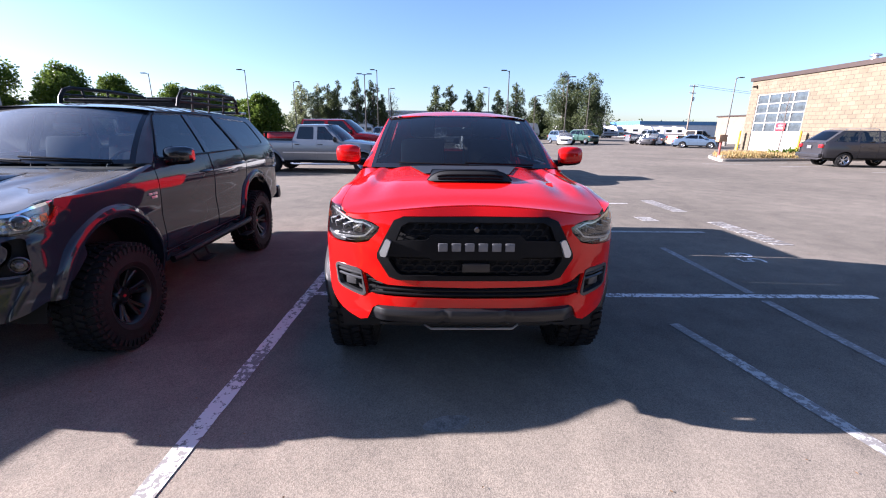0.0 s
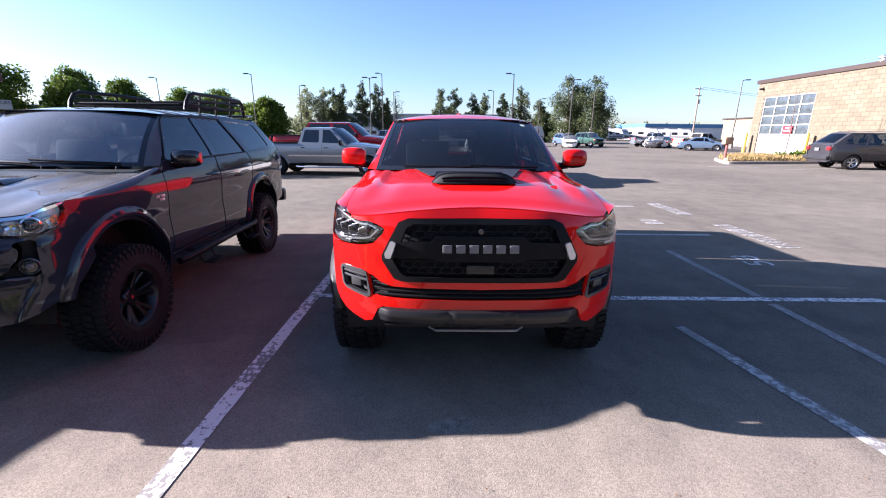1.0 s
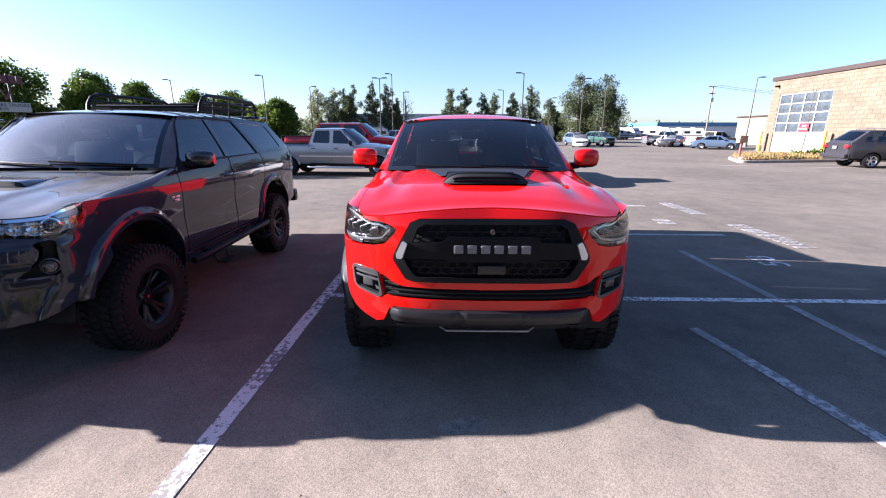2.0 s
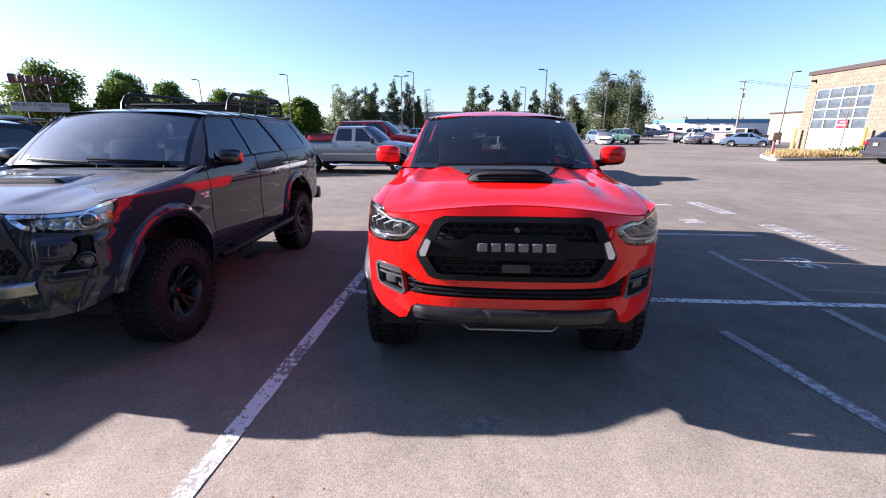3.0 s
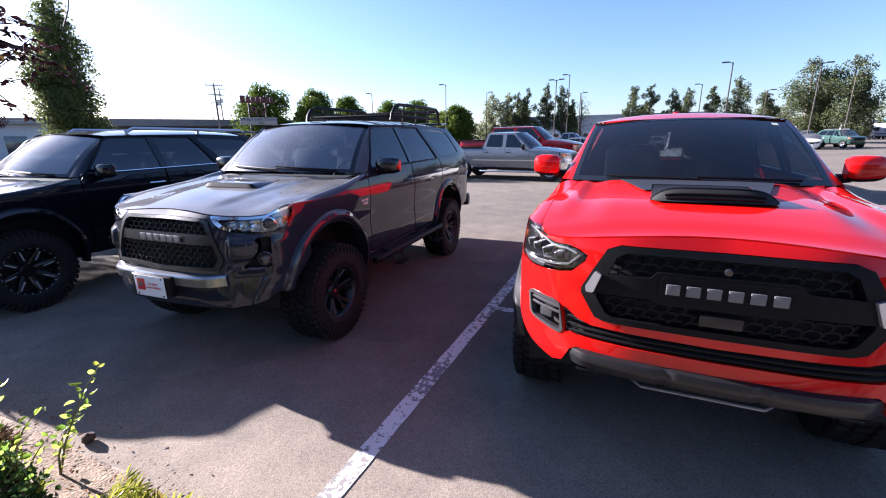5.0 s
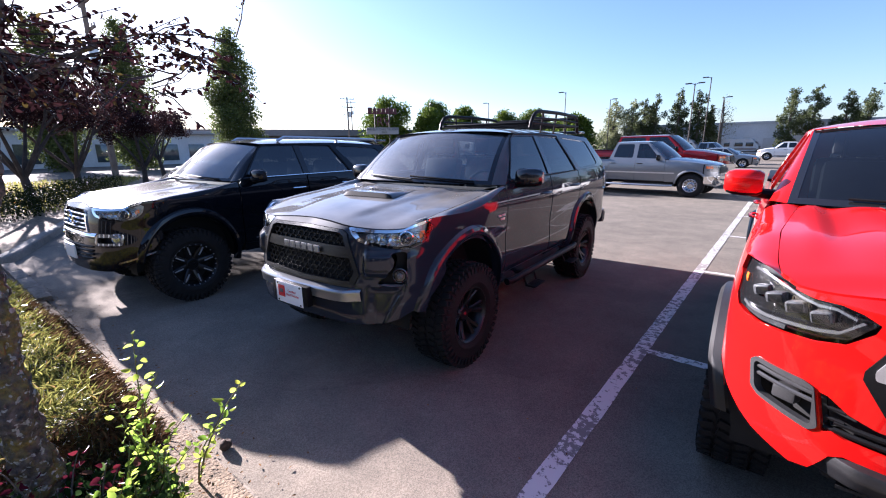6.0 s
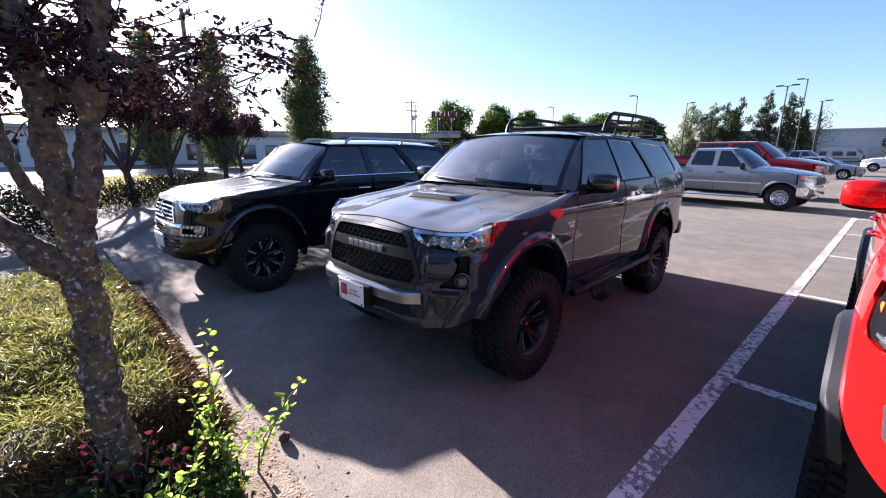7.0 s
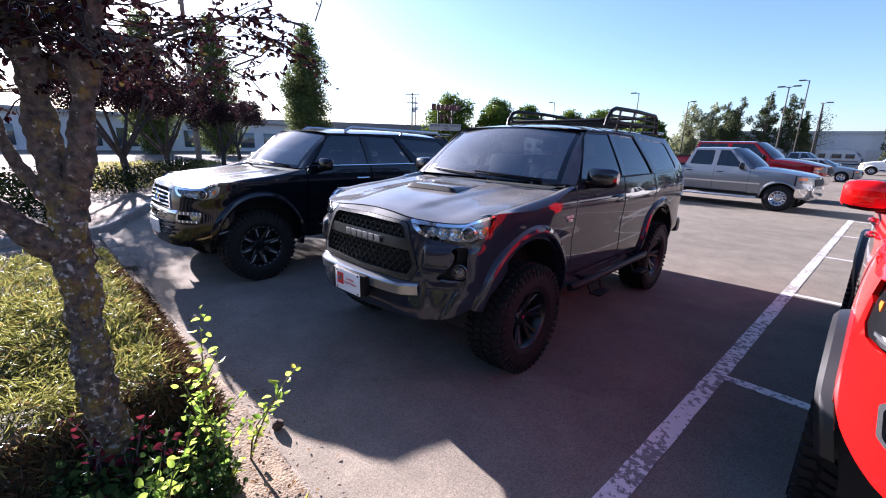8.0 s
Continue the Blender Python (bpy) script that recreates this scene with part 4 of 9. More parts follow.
    box(bm, (0, 4.47, 0.85), (1.5, 1.66, 0.03))
    for s in (1, -1):
        box(bm, (s * 0.80, 4.47, 1.1), (0.05, 1.68, 0.5))
        box(bm, (s * 0.855, 4.47, 1.35), (0.09, 1.7, 0.03), bevel=0.01)
    part("bed_liner", bm, PLASTIC, c.root)
    bm = bmesh.new()
    box(bm, (0, 5.33, 1.08), (1.62, 0.06, 0.56), bevel=0.02)
    part("tailgate", bm, RED, c.root)
    bm = bmesh.new()
    box(bm, (0, 5.40, 0.66), (1.75, 0.12, 0.16), bevel=0.04)
    part("rear_bumper", bm, CHROME, c.root)
    c.both("tail_lamp", lambda bm, s: box(bm, (s * 0.865, 5.34, 1.12), (0.09, 0.06, 0.42), bevel=0.015), REDLENS)
    c.mirror(0.90, 1.70, 1.455, RED, PLASTIC, (0.205, 0.15, 0.17), 0.06)
    c.handle(2.36, 1.16, RED)
    c.handle(3.30, 1.16, RED)
    c.dash(1.36, 1.325, 0.72)
    c.seats(((2.15, 2), (3.0, 2)), z=0.92)
    bm = bmesh.new()
    patch(bm, [(-0.62, 1.24), (-0.74, 1.47), (-0.4, 1.35), (0, 1.30), (0.4, 1.35), (0.74, 1.47), (0.62, 1.24), (0.0, 1.20)], lambda x, y: (x, y, top(x, 1.2) - 0.02 + 0.02 * (y - 1.2)), 0.08, 0.01, out=(0, 0, 1))
    part("cowl", bm, PLASTIC, c.root)
    for x0, x1 in ((0.62, 0.02), (0.05, -0.55)):
        bm = bmesh.new()
        tube(bm, [Vector(c.ws((x0 + 0.8) / 1.6 + (x1 - x0) / 1.6 * i / 8, 0.03 + 0.025 * i / 8)) + Vector((0, -0.01, 0.012)) for i in range(9)], 0.008, 6)
        part("wiper", bm, PLASTIC, c.root)
    bm = bmesh.new()
    grid(bm, lambda u, v: c.ws(0.90 + 0.03 * u, 0.86 + 0.05 * v, 0.003), 1, 1)
    part("windscreen_sticker", bm, mat("sticker", (0.55, 0.62, 0.5), 0.6), c.root)
    # unseen filler boxes added to stop sun leaking through the nose
    bm = bmesh.new()
    box(bm, (0, 0.78, 0.90), (1.16, 1.1, 0.56), bevel=0.05)
    box(bm, (0, 0.30, 0.80), (0.9, 0.3, 0.5), bevel=0.03)
    part("light_block", bm, UNDER, c.root)
    c.wheels(yf, yr, 0.835, "six", R, 0.28, 0.225)
    c.hull(0.42, 0.98, 0.35, 5.2, 0.56)
    return c


def suv(m, name, label, lac, trim):
    """Mid-size body-on-frame wagon. trim: "sport" (mesh grille, roof rack) or "chrome"."""
    sport = trim == "sport"
    plan = [(0, 0), (0.35, 0.018), (0.55, 0.065), (0.70, 0.135), (0.82, 0.235), (0.90, 0.36), (0.94, 0.5), (0.955, 0.65), (0.96, 1.0), (0.945, 1.6), (0.955, 3.0), (0.955, 4.0), (0.93, 4.5), (0.86, 4.78)]
    inset = [(0.45, 0.07), (0.58, 0.035), (0.74, 0.012), (0.95, 0.018), (1.08, 0.004), (1.2, 0.0), (1.34, 0.022), (1.42, 0.045), (1.85, 0.245)]
    c = Car(name, label, "suv", m, lac, plan, inset, 4.85)
    R, yf, yr, ra = 0.415, 0.84, 3.63, 0.505
    wz = 0.52
    yc = curve((0.45, 0.02), (0.52, -0.01), (0.6, -0.02), (0.68, -0.015), (0.78, 0.0), (0.9, 0.03), (1.05, 0.06), (1.15, 0.10), (1.2, 0.15))
    FA = lambda off=0.0: c.fascia(yc, off)
    zc = curve((0.08, 1.185), (0.2, 1.22), (0.5, 1.275), (0.9, 1.32), (1.35, 1.362))
    def top(x, y):
        a = abs(x)
        amp = 0.03 + 0.04 * (1 - smooth01(0.1, 0.6, y))
        valley = 0.014 * smooth01(0.26 + 0.14 * y, 0.34 + 0.14 * y, a) * smooth01(0.78, 0.6, a) * smooth01(0.15, 0.4, y)
        return zc(y) - amp * (a / 0.85) ** 2.2 - valley
    xs = curve((0.2, 0.775), (0.3, 0.815), (0.45, 0.85), (0.7, 0.865), (1.0, 0.86), (1.55, 0.80))
    zb = curve((0.2, 1.205), (0.3, 1.235), (0.5, 1.245), (0.8, 1.238), (1.05, 1.265), (1.3, 1.33), (1.55, 1.385))
    ed = front_edge(c, FA(), top, xs, zb)
    sym = lambda h: h + [(-a, b) for a, b in reversed(h) if a > 0.001]
    gh = [(0.0, 1.165), (0.39, 1.16), (0.435, 1.14), (0.50, 1.0), (0.555, 0.87), (0.52, 0.80), (0.0, 0.79)] if sport else [(0.0, 1.15), (0.30, 1.15), (0.36, 1.12), (0.40, 1.0), (0.42, 0.93), (0.0, 0.93)]
    hole_g = sym(gh)
    lo = [(0.43, 1.172), (0.475, 1.125), (0.53, 1.09), (0.60, 1.072), (0.72, 1.057), (0.82, 1.045), (0.92, 1.05), (0.99, 1.072), (1.04, 1.105), (1.06, 1.14)]
    lampb = lo + [(1.065, ed(1.065) - 0.006), (1.12, ed(1.12) - 0.006)]
    half = [(s1, ed(s1) - 0.006) for s1 in (0.0, 0.12, 0.24, 0.34, 0.42)] + lampb + [(1.20, 1.20), (1.22, 1.15), (1.22, 0.84), (1.05, 0.66), (0.85, 0.56), (0.70, 0.52), (0.0, 0.52)]
    fogh = [(0.79, 1.025), (0.87, 1.032), (0.905, 1.0), (0.915, 0.90), (0.905, 0.83), (0.865, 0.80), (0.78, 0.795), (0.69, 0.81), (0.70, 0.835), (0.76, 0.865), (0.815, 0.92), (0.825, 0.98)] if sport else [(0.56, 0.90), (0.60, 0.92), (0.86, 0.92), (0.88, 0.90), (0.86, 0.80), (0.58, 0.80), (0.55, 0.82)]
    bm = bmesh.new()
    def skin(s, z):
        p = Vector(FA()(s, z))
        a = abs(s)
        if sport:
            # swollen corner above the lamp pocket and a hollow round it
            p.y -= 0.04 * smooth01(0.57, 0.63, a) * smooth01(0.86, 0.80, a) * smooth01(0.85, 0.90, z) * smooth01(1.05, 1.0, z)
            p.y -= 0.03 * smooth01(0.88, 0.92, a) * smooth01(1.15, 0.98, a) * smooth01(0.74, 0.80, z) * smooth01(1.05, 0.98, z)
            # crease that runs down from the lamp pocket to the sump guard
            p.y += 0.035 * smooth01(0.60, 0.66, a) * smooth01(0.84 + 0.5 * (z - 0.7), 0.78 + 0.5 * (z - 0.7), a) * smooth01(0.79, 0.76, z)
        return p
    patch(bm, sym(half), skin, 0.025, 0.02, (hole_g, rounded(fogh, 0.02), rounded([(-a, b) for a, b in fogh], 0.02)), out=(0, -1, 0))
    part("front_bumper", bm, lac, c.root)
    # grille
    bm = bmesh.new()
    patch(bm, [(a * 1.02, b) for a, b in hole_g], FA(-0.06), 0.07, 0.01, out=(0, -1, 0))
    grille = part("grille", bm, UNDER, c.root)
    bm = bmesh.new()
    cx, cz = 0, sum(p[1] for p in hole_g) / len(hole_g)
    inn = [(a * 0.93, cz + (b - cz) * 0.88) for a, b in hole_g]
    patch(bm, hole_g, FA(0.012), 0.03, 0.04, (inn,), out=(0, -1, 0))
    part("grille_surround", bm, GREYPLASTIC if sport else CHROME, grille)
    if sport:
        bm = bmesh.new()
        band = [(-0.50, 0.975), (-0.47, 1.05), (0.47, 1.05), (0.50, 0.975)]
        patch(bm, band, FA(0.004), 0.04, 0.03, out=(0, -1, 0))
        part("centre_bar", bm, GREYPLASTIC, grille)
        bm = bmesh.new()
        honeycomb(bm, FA(-0.015), -0.46, 0.46, 1.055, 1.14, lambda x, z: abs(x) < 0.47 and z < 1.135)
        part("grille_mesh", bm, PLASTIC, grille)
        bm = bmesh.new()
        honeycomb(bm, FA(-0.015), -0.56, 0.56, 0.80, 0.975, lambda x, z: abs(x) < 0.565 and z < 0.975)
        part("grille_mesh", bm, PLASTIC, grille)
        bars(grille, (0, 0.032, 1.012), (0.40, 0.048, 0.012), 6, mat("badge_silver", (0.34, 0.34, 0.35), 0.35, 0.5), Matrix(), 0.26)
        # bright bumper strip with the dealer plate
        bm = bmesh.new()
        def strip(u, v):
            s = (u * 2 - 1) * 0.58
            x, y, z = FA()(s, 0.72)
            prof = ((0.0, 0.775, 0.0), (0.12, 0.772, -0.05), (0.3, 0.755, -0.062), (0.8, 0.69, -0.055), (1.0, 0.67, 0.0))
            i = 0
            while v > prof[i + 1][0]:
                i += 1
            t = (v - prof[i][0]) / (prof[i + 1][0] - prof[i][0])
            e = smooth01(0.47, 0.58, abs(s))
            return (x, y + prof[i][2] + (prof[i + 1][2] - prof[i][2]) * t + 0.045 * e, prof[i][1] + (prof[i + 1][1] - prof[i][1]) * t)
        grid(bm, strip, 40, 14)
        bmesh.ops.recalc_face_normals(bm, faces=bm.faces[:])
        part("bumper_strip", bm, paint("grey_strip", (0.34, 0.35, 0.37), 0.8, 0.28), c.root, "shiny grey bumper strip")
        bm = bmesh.new()
        box(bm, (0, -0.075, 0.685), (0.40, 0.05, 0.15), bevel=0.012)
        part("plate_bracket", bm, PLASTIC, c.root)
        bm = bmesh.new()
        box(bm, (0.0, -0.105, 0.68), (0.305, 0.004, 0.155), bevel=0.001)
        plate = part("dealer_plate", bm, mat("plate_white", (0.78, 0.78, 0.80), 0.4, var=0.03), c.root, "white dealer plate with a red square and small text")
        bm = bmesh.new()
        box(bm, (-0.085, -0.109, 0.69), (0.075, 0.004, 0.085), bevel=0.001)
        part("plate_mark", bm, REDBADGE, plate)
        bm = bmesh.new()
        box(bm, (-0.085, -0.1115, 0.692), (0.045, 0.001, 0.03), bevel=0.0003)
        part("plate_oval", bm, BADGEW, plate)
        letters("Certified", 0.026, 0.0006, REDBADGE, plate, pose(0.035, -0.1085, 0.70, 90, 0, 0))
        letters("Used Vehicles", 0.026, 0.0006, REDBADGE, plate, pose(0.04, -0.1085, 0.672, 90, 0, 0))
        for x in (-0.13, 0.13):
            for z in (0.745, 0.615):
                bm = bmesh.new()
                lathe(bm, [(0.0, -0.004), (0.007, -0.003), (0.008, 0)], 8, "y", (x, -0.107, z))
                part("screw", bm, UNDER, plate)
    else:
        bm = bmesh.new()
        for z in (0.965, 1.01, 1.055, 1.10):
            tube(bm, [FA(0.0)(-0.37 + 0.74 * i / 16, z) for i in range(17)], 0.012, 6)
        part("grille_bar", bm, CHROME, grille)
        bm = bmesh.new()
        lathe(bm, [(0.05, 0.0), (0.06, -0.012), (0.075, -0.012), (0.08, 0.0)], 24, "y", (0, 0.03, 1.06))
        part("emblem", bm, CHROME, grille)
        bm = bmesh.new()
        def lip(u, v):
            return FA(0.02 * math.sin(math.pi * v))((u * 2 - 1) * 0.55, 0.865 + 0.055 * v)
        grid(bm, lip, 40, 6)
        bmesh.ops.recalc_face_normals(bm, faces=bm.faces[:])
        part("chrome_bar", bm, CHROME, c.root)
        for s in (1, -1):
            bm = bmesh.new()
            ri = [(0.585, 0.885), (0.85, 0.885), (0.84, 0.825), (0.585, 0.825)]
            patch(bm, rounded(fogh, 0.02), FA(0.02), 0.03, 0.03, (rounded(ri, 0.015),), s=s, out=(0, -1, 0))
            part("fog_surround", bm, CHROME, c.root)
            bm = bmesh.new()
            patch(bm, [(0.80, 0.60), (0.90, 0.62), (1.16, 0.70), (1.16, 0.716), (0.90, 0.64), (0.80, 0.62)], FA(0.012), 0.04, 0.01, s=s, out=(0, -1, 0))
            part("corner_trim", bm, CHROME, c.root)
        bm = bmesh.new()
        for z in (0.66, 0.70, 0.74, 0.78):
            tube(bm, [FA(0.004)(-0.5 + i / 16, z) for i in range(17)], 0.012, 6)
        part("lower_grille", bm, PLASTIC, c.root)
        bm = bmesh.new()
        box(bm, (0, -0.03, 0.70), (0.31, 0.02, 0.155), bevel=0.004)
        part("dealer_plate", bm, mat("plate_plain", (0.7, 0.7, 0.72), 0.4), c.root)
    for s in (1, -1):
        pk = [(a, b) for a, b in fogh]
        bm = bmesh.new()
        patch(bm, pk, FA(-0.05), 0.05, 0.01, s=s, out=(0, -1, 0))
        pocket = part("fog_lamp_pocket", bm, PLASTIC, c.root)
        p = FA(0.0)(0.845 if sport else 0.80, 0.872)
        bm = bmesh.new()
        q = Matrix.Translation((s * p[0], p[1], p[2])) @ Matrix.Rotation(s * 0.62, 4, "Z")
        lathe(bm, [(0.0, -0.03), (0.036, -0.022), (0.042, -0.012), (0.042, 0.03)], 24, "y")
        bmesh.ops.transform(bm, matrix=q, verts=bm.verts[:])
        fl = part("fog_lamp", bm, GLOSSBLK if sport else WHITELAMP, pocket)
        bm = bmesh.new()
        lathe(bm, [(0.0, -0.034), (0.018, -0.03), (0.024, -0.02)], 20, "y")
        lathe(bm, [(0.042, -0.014), (0.047, -0.02), (0.052, -0.012)], 24, "y")
        bmesh.ops.transform(bm, matrix=q, verts=bm.verts[:])
        part("lamp_glass", bm, HOUSING if sport else WHITELAMP, fl)
        # headlamp, drawn out round the corner
        up = [(s1, ed(s1) - 0.005) for s1 in (1.06, 1.01, 0.96, 0.92, 0.84, 0.76, 0.68, 0.60, 0.52, 0.45)]
        lamp = [(a + 0.003, b + 0.003) for a, b in lo] + up
        bm = bmesh.new()
        patch(bm, lamp, FA(-0.07), 0.05, 0.01, s=s, out=(0, -1, 0))
        hl = part("headlamp", bm, LAMPIN, c.root, "clear headlamp with chrome surround")
        bm = bmesh.new()
        patch(bm, lamp, FA(0.006), 0.03, 0, s=s, out=(0, -1, 0))
        ln = part("lamp_lens", bm, LENS, hl)
        ln.visible_shadow = False
        # chrome blade along the inner and upper edges
        bm = bmesh.new()
        patch(bm, lamp[:4] + [(0.62, 1.09), (0.545, 1.115), (0.50, 1.15), (0.53, ed(0.53) - 0.026)] + [(q, ed(q) - 0.024) for q in (0.62, 0.72, 0.82, 0.92, 1.0)] + up, FA(0.002), 0.025, 0.03, s=s, out=(0, -1, 0))
        part("lamp_trim", bm, CHROME, hl)
        # faceted reflectors, the outer one with a projector
        for sq, zq, rr in ((0.62, 1.115, 0.036), (0.70, 1.11, 0.044), (0.785, 1.108, 0.05), (0.965, 1.12, 0.042)):
            p = FA(-0.012)(sq, zq)
            bm = bmesh.new()
            lathe(bm, [(0.004, 0.042), (rr * 0.4, 0.038), (rr * 0.75, 0.024), (rr, 0.0)], 10, "y")
            bmesh.ops.transform(bm, matrix=Matrix.Translation((s * p[0], p[1], p[2])) @ Matrix.Rotation(s * (0.4 + 0.6 * (sq - 0.6)), 4, "Z") @ Matrix.Diagonal((1.15, 1, 0.9, 1)), verts=bm.verts[:])
            part("reflector", bm, WHITELAMP, hl, angle=20)
        p = FA(-0.03)(0.875, 1.115)
        m3 = Matrix.Translation((s * p[0], p[1], p[2])) @ Matrix.Rotation(s * 0.8, 4, "Z")
        bm = bmesh.new()
        lathe(bm, [(0.036, -0.012), (0.042, -0.022), (0.05, -0.018), (0.056, 0.0), (0.056, 0.03)], 24, "y")
        bmesh.ops.transform(bm, matrix=m3, verts=bm.verts[:])
        unit = part("lamp_unit", bm, CHROME, hl)
        bm = bmesh.new()
        lathe(bm, [(0.0, -0.022), (0.018, -0.018), (0.032, -0.006), (0.036, 0.006)], 24, "y")
        bmesh.ops.transform(bm, matrix=m3, verts=bm.verts[:])
        part("projector_glass", bm, GLOSSBLK, unit)
        bm = bmesh.new()
        patch(bm, rounded([(0.985, 1.105), (0.98, 1.15), (1.02, 1.16), (1.025, 1.125)], 0.006), FA(-0.03), 0.04, 0.01, s=s, out=(0, -1, 0))
        part("side_marker", bm, AMBER, hl, "amber corner marker")
    bm = bmesh.new()
    patch(bm, [(-0.6, 0.10), (0.6, 0.10), (0.45, 0.9), (-0.45, 0.9)], lambda x, y: (x, y, 0.52 - (y - 0.1) * 0.12), 0.3, 0.01, out=(0, 0, -1))
    part("skid_plate", bm, GREYPLASTIC, c.root)
    # bonnet
    fr = front_line(c, FA(), ed, xs)
    hb = fr + [(xs(y), y) for y in (0.3, 0.38, 0.45, 0.6, 0.8, 1.0, 1.2, 1.38) if y > fr[-1][1] + 0.03]
    rear = [(0.55, 1.31), (0.28, 1.26), (0.0, 1.245)]
    hood = hb + rear + [(-a, b) for a, b in reversed(rear[:-1])] + [(-a, b) for a, b in reversed(hb[1:])]
    bm = bmesh.new()
    patch(bm, hood, lambda x, y: (x, y, top(x, y)), 0.045, 0.02, out=(0, 0, 1))
    bonnet = part("bonnet", bm, lac, c.root)
    if sport:
        bm = bmesh.new()
        def sc(u, v):
            k = u * 2 - 1
            y = 0.72 + 0.34 * v
            w = 0.29 - 0.05 * v
            h = 0.034 * (1 - smooth01(0.0, 1.0, v)) * (1 - abs(k) ** 12)
            return (k * w, y, top(k * w, y) + 0.003 + h)
        grid(bm, sc, 22, 10)
        part("bonnet_scoop", bm, lac, bonnet)
        bm = bmesh.new()
        grid(bm, lambda u, v: (sc(u, 0)[0] * 0.97, 0.715 - 0.02 * (1 - v), top(sc(u, 0)[0], 0.71) + 0.004 + (sc(u, 0)[2] - top(sc(u, 0)[0], 0.72)) * v * 0.9), 22, 2)
        bmesh.ops.recalc_face_normals(bm, faces=bm.faces[:])
        part("scoop_mouth", bm, UNDER, bonnet)
    ws0 = wing_start(c, FA(), ed, xs, zb)
    def wing(bm, s):
        def f(u, v):
            y = ws0(v) + (1.45 - ws0(v)) * u
            a = xs(y)
            A = Vector((a + 0.004, y, top(a, y)))
            B = Vector((c.side(y, zb(y)), y, zb(y)))
            p = A.lerp(B, v) + Vector((0.5, 0, 0.85)) * 0.022 * smooth01(0.45, 0.8, y) * math.sin(math.pi * v)
            return (s * p.x, p.y, p.z)
        grid(bm, f, 26, 8, flip=s > 0)
        o = [(1.445, 0.62), (1.445, zb(1.445))] + [(y, zb(y)) for y in (1.36, 1.25, 1.12, 1.0, 0.8, 0.65, 0.5, 0.41)] + [(0.40, 1.205), (0.46, 1.17), (0.53, 1.14), (0.54, 0.84)] + arc(yf, wz, ra, 140, -8, 18)
        patch(bm, o, c.sidep(), 0.05, 0.014, s=s, out=(1, 0, 0))
    c.both("front_wing", wing, lac)
    c.flare(yf, wz, ra - 0.01, ra + 0.06, 172, -10, lac, 0.032, 1.08)
    c.flare(yr, wz, ra - 0.01, ra + 0.06, 188, -10, lac, 0.032, 1.08)
    c.liner(yf, wz, ra + 0.04)
    c.liner(yr, wz, ra + 0.04)
    bl = curve((1.5, 1.385), (2.5, 1.40), (3.3, 1.41), (4.7, 1.43))
    c.side_panel("front_door", [(1.46, 0.62), (1.455, 1.24), (1.46, 1.34), (1.50, bl(1.5)), (2.45, bl(2.45)), (2.45, 0.60), (1.50, 0.60)])
    c.side_panel("rear_door", [(2.47, 0.60), (2.47, bl(2.47)), (3.32, bl(3.32)), (3.36, 1.25), (3.30, 1.02), (3.16, 0.80), (3.13, 0.60)])
    c.side_panel("sill", [(1.45, 0.50), (1.45, 0.592), (3.2, 0.592), (3.2, 0.50)], lac)
    c.side_panel("rear_quarter", [(3.15, 0.62), (3.32, 1.03), (3.375, 1.25), (3.34, bl(3.34)), (4.66, bl(4.66)), (4.74, 1.1), (4.74, 0.72), (4.30, 0.62)] + arc(yr, wz, ra, 10, 168, 16))
    # greenhouse
    # chrome trim: heavy film, dust with sun glare painted into the glass
    c.windscreen((0.80, 1.42, 1.375), (0.69, 1.92, 1.80), (0.18, 0.12), (0.012, 0.045), WSGLASS if sport else glass("dust_glare_windscreen", (0.6, 0.65, 0.65), 1.7, dust_sheen=0.35))
    ey = lambda z: 1.46 + (z - 1.385) * 1.12
    c.pillar(ey, lac)
    w1 = [(1.575, 1.42), (1.87, 1.755), (1.95, 1.795), (2.40, 1.80), (2.42, 1.42)]
    w2 = [(2.51, 1.42), (2.49, 1.80), (3.02, 1.79), (3.27, 1.42)]
    w3 = [(3.13, 1.77), (3.2, 1.79), (4.02, 1.75), (4.20, 1.46), (3.44, 1.435)]
    c.side_panel("cab_frame", [(1.47, 1.39), (1.89, 1.79), (1.98, 1.825), (3.3, 1.835), (4.15, 1.80), (4.35, 1.62), (4.62, 1.432), (3.3, 1.412)], lac, holes=(w1, w2, rounded(w3, 0.06)))
    for nm, w in (("front_side_window", w1), ("rear_side_window", w2), ("quarter_window", rounded(w3, 0.06))):
        c.side_panel(nm, w, TINTGLASS, -0.008, 0.1, 0, r=0)
    c.side_panel("window_post", [(3.02, 1.80), (3.05, 1.80), (3.295, 1.42), (3.26, 1.42)], PLASTIC, 0.003)
    c.side_panel("door_post", [(2.40, 1.80), (2.49, 1.80), (2.51, 1.42), (2.42, 1.42)], GLOSSBLK, 0.003)
    c.belt_trim([(1.54, 1.408), (2.5, 1.412), (3.3, 1.416)], CHROME if not sport else PLASTIC)
    c.belt_trim([(1.55, 1.43), (1.85, 1.77), (1.95, 1.812), (2.6, 1.818), (3.05, 1.805)], PLASTIC)
    ze = curve((1.8, 1.82), (2.2, 1.83), (3.2, 1.84), (4.2, 1.80))
    zm = curve((1.78, 1.845), (2.1, 1.885), (3.2, 1.905), (4.2, 1.87))
    c.roof(1.91, 4.25, ze, zm, lac, front=0.12)
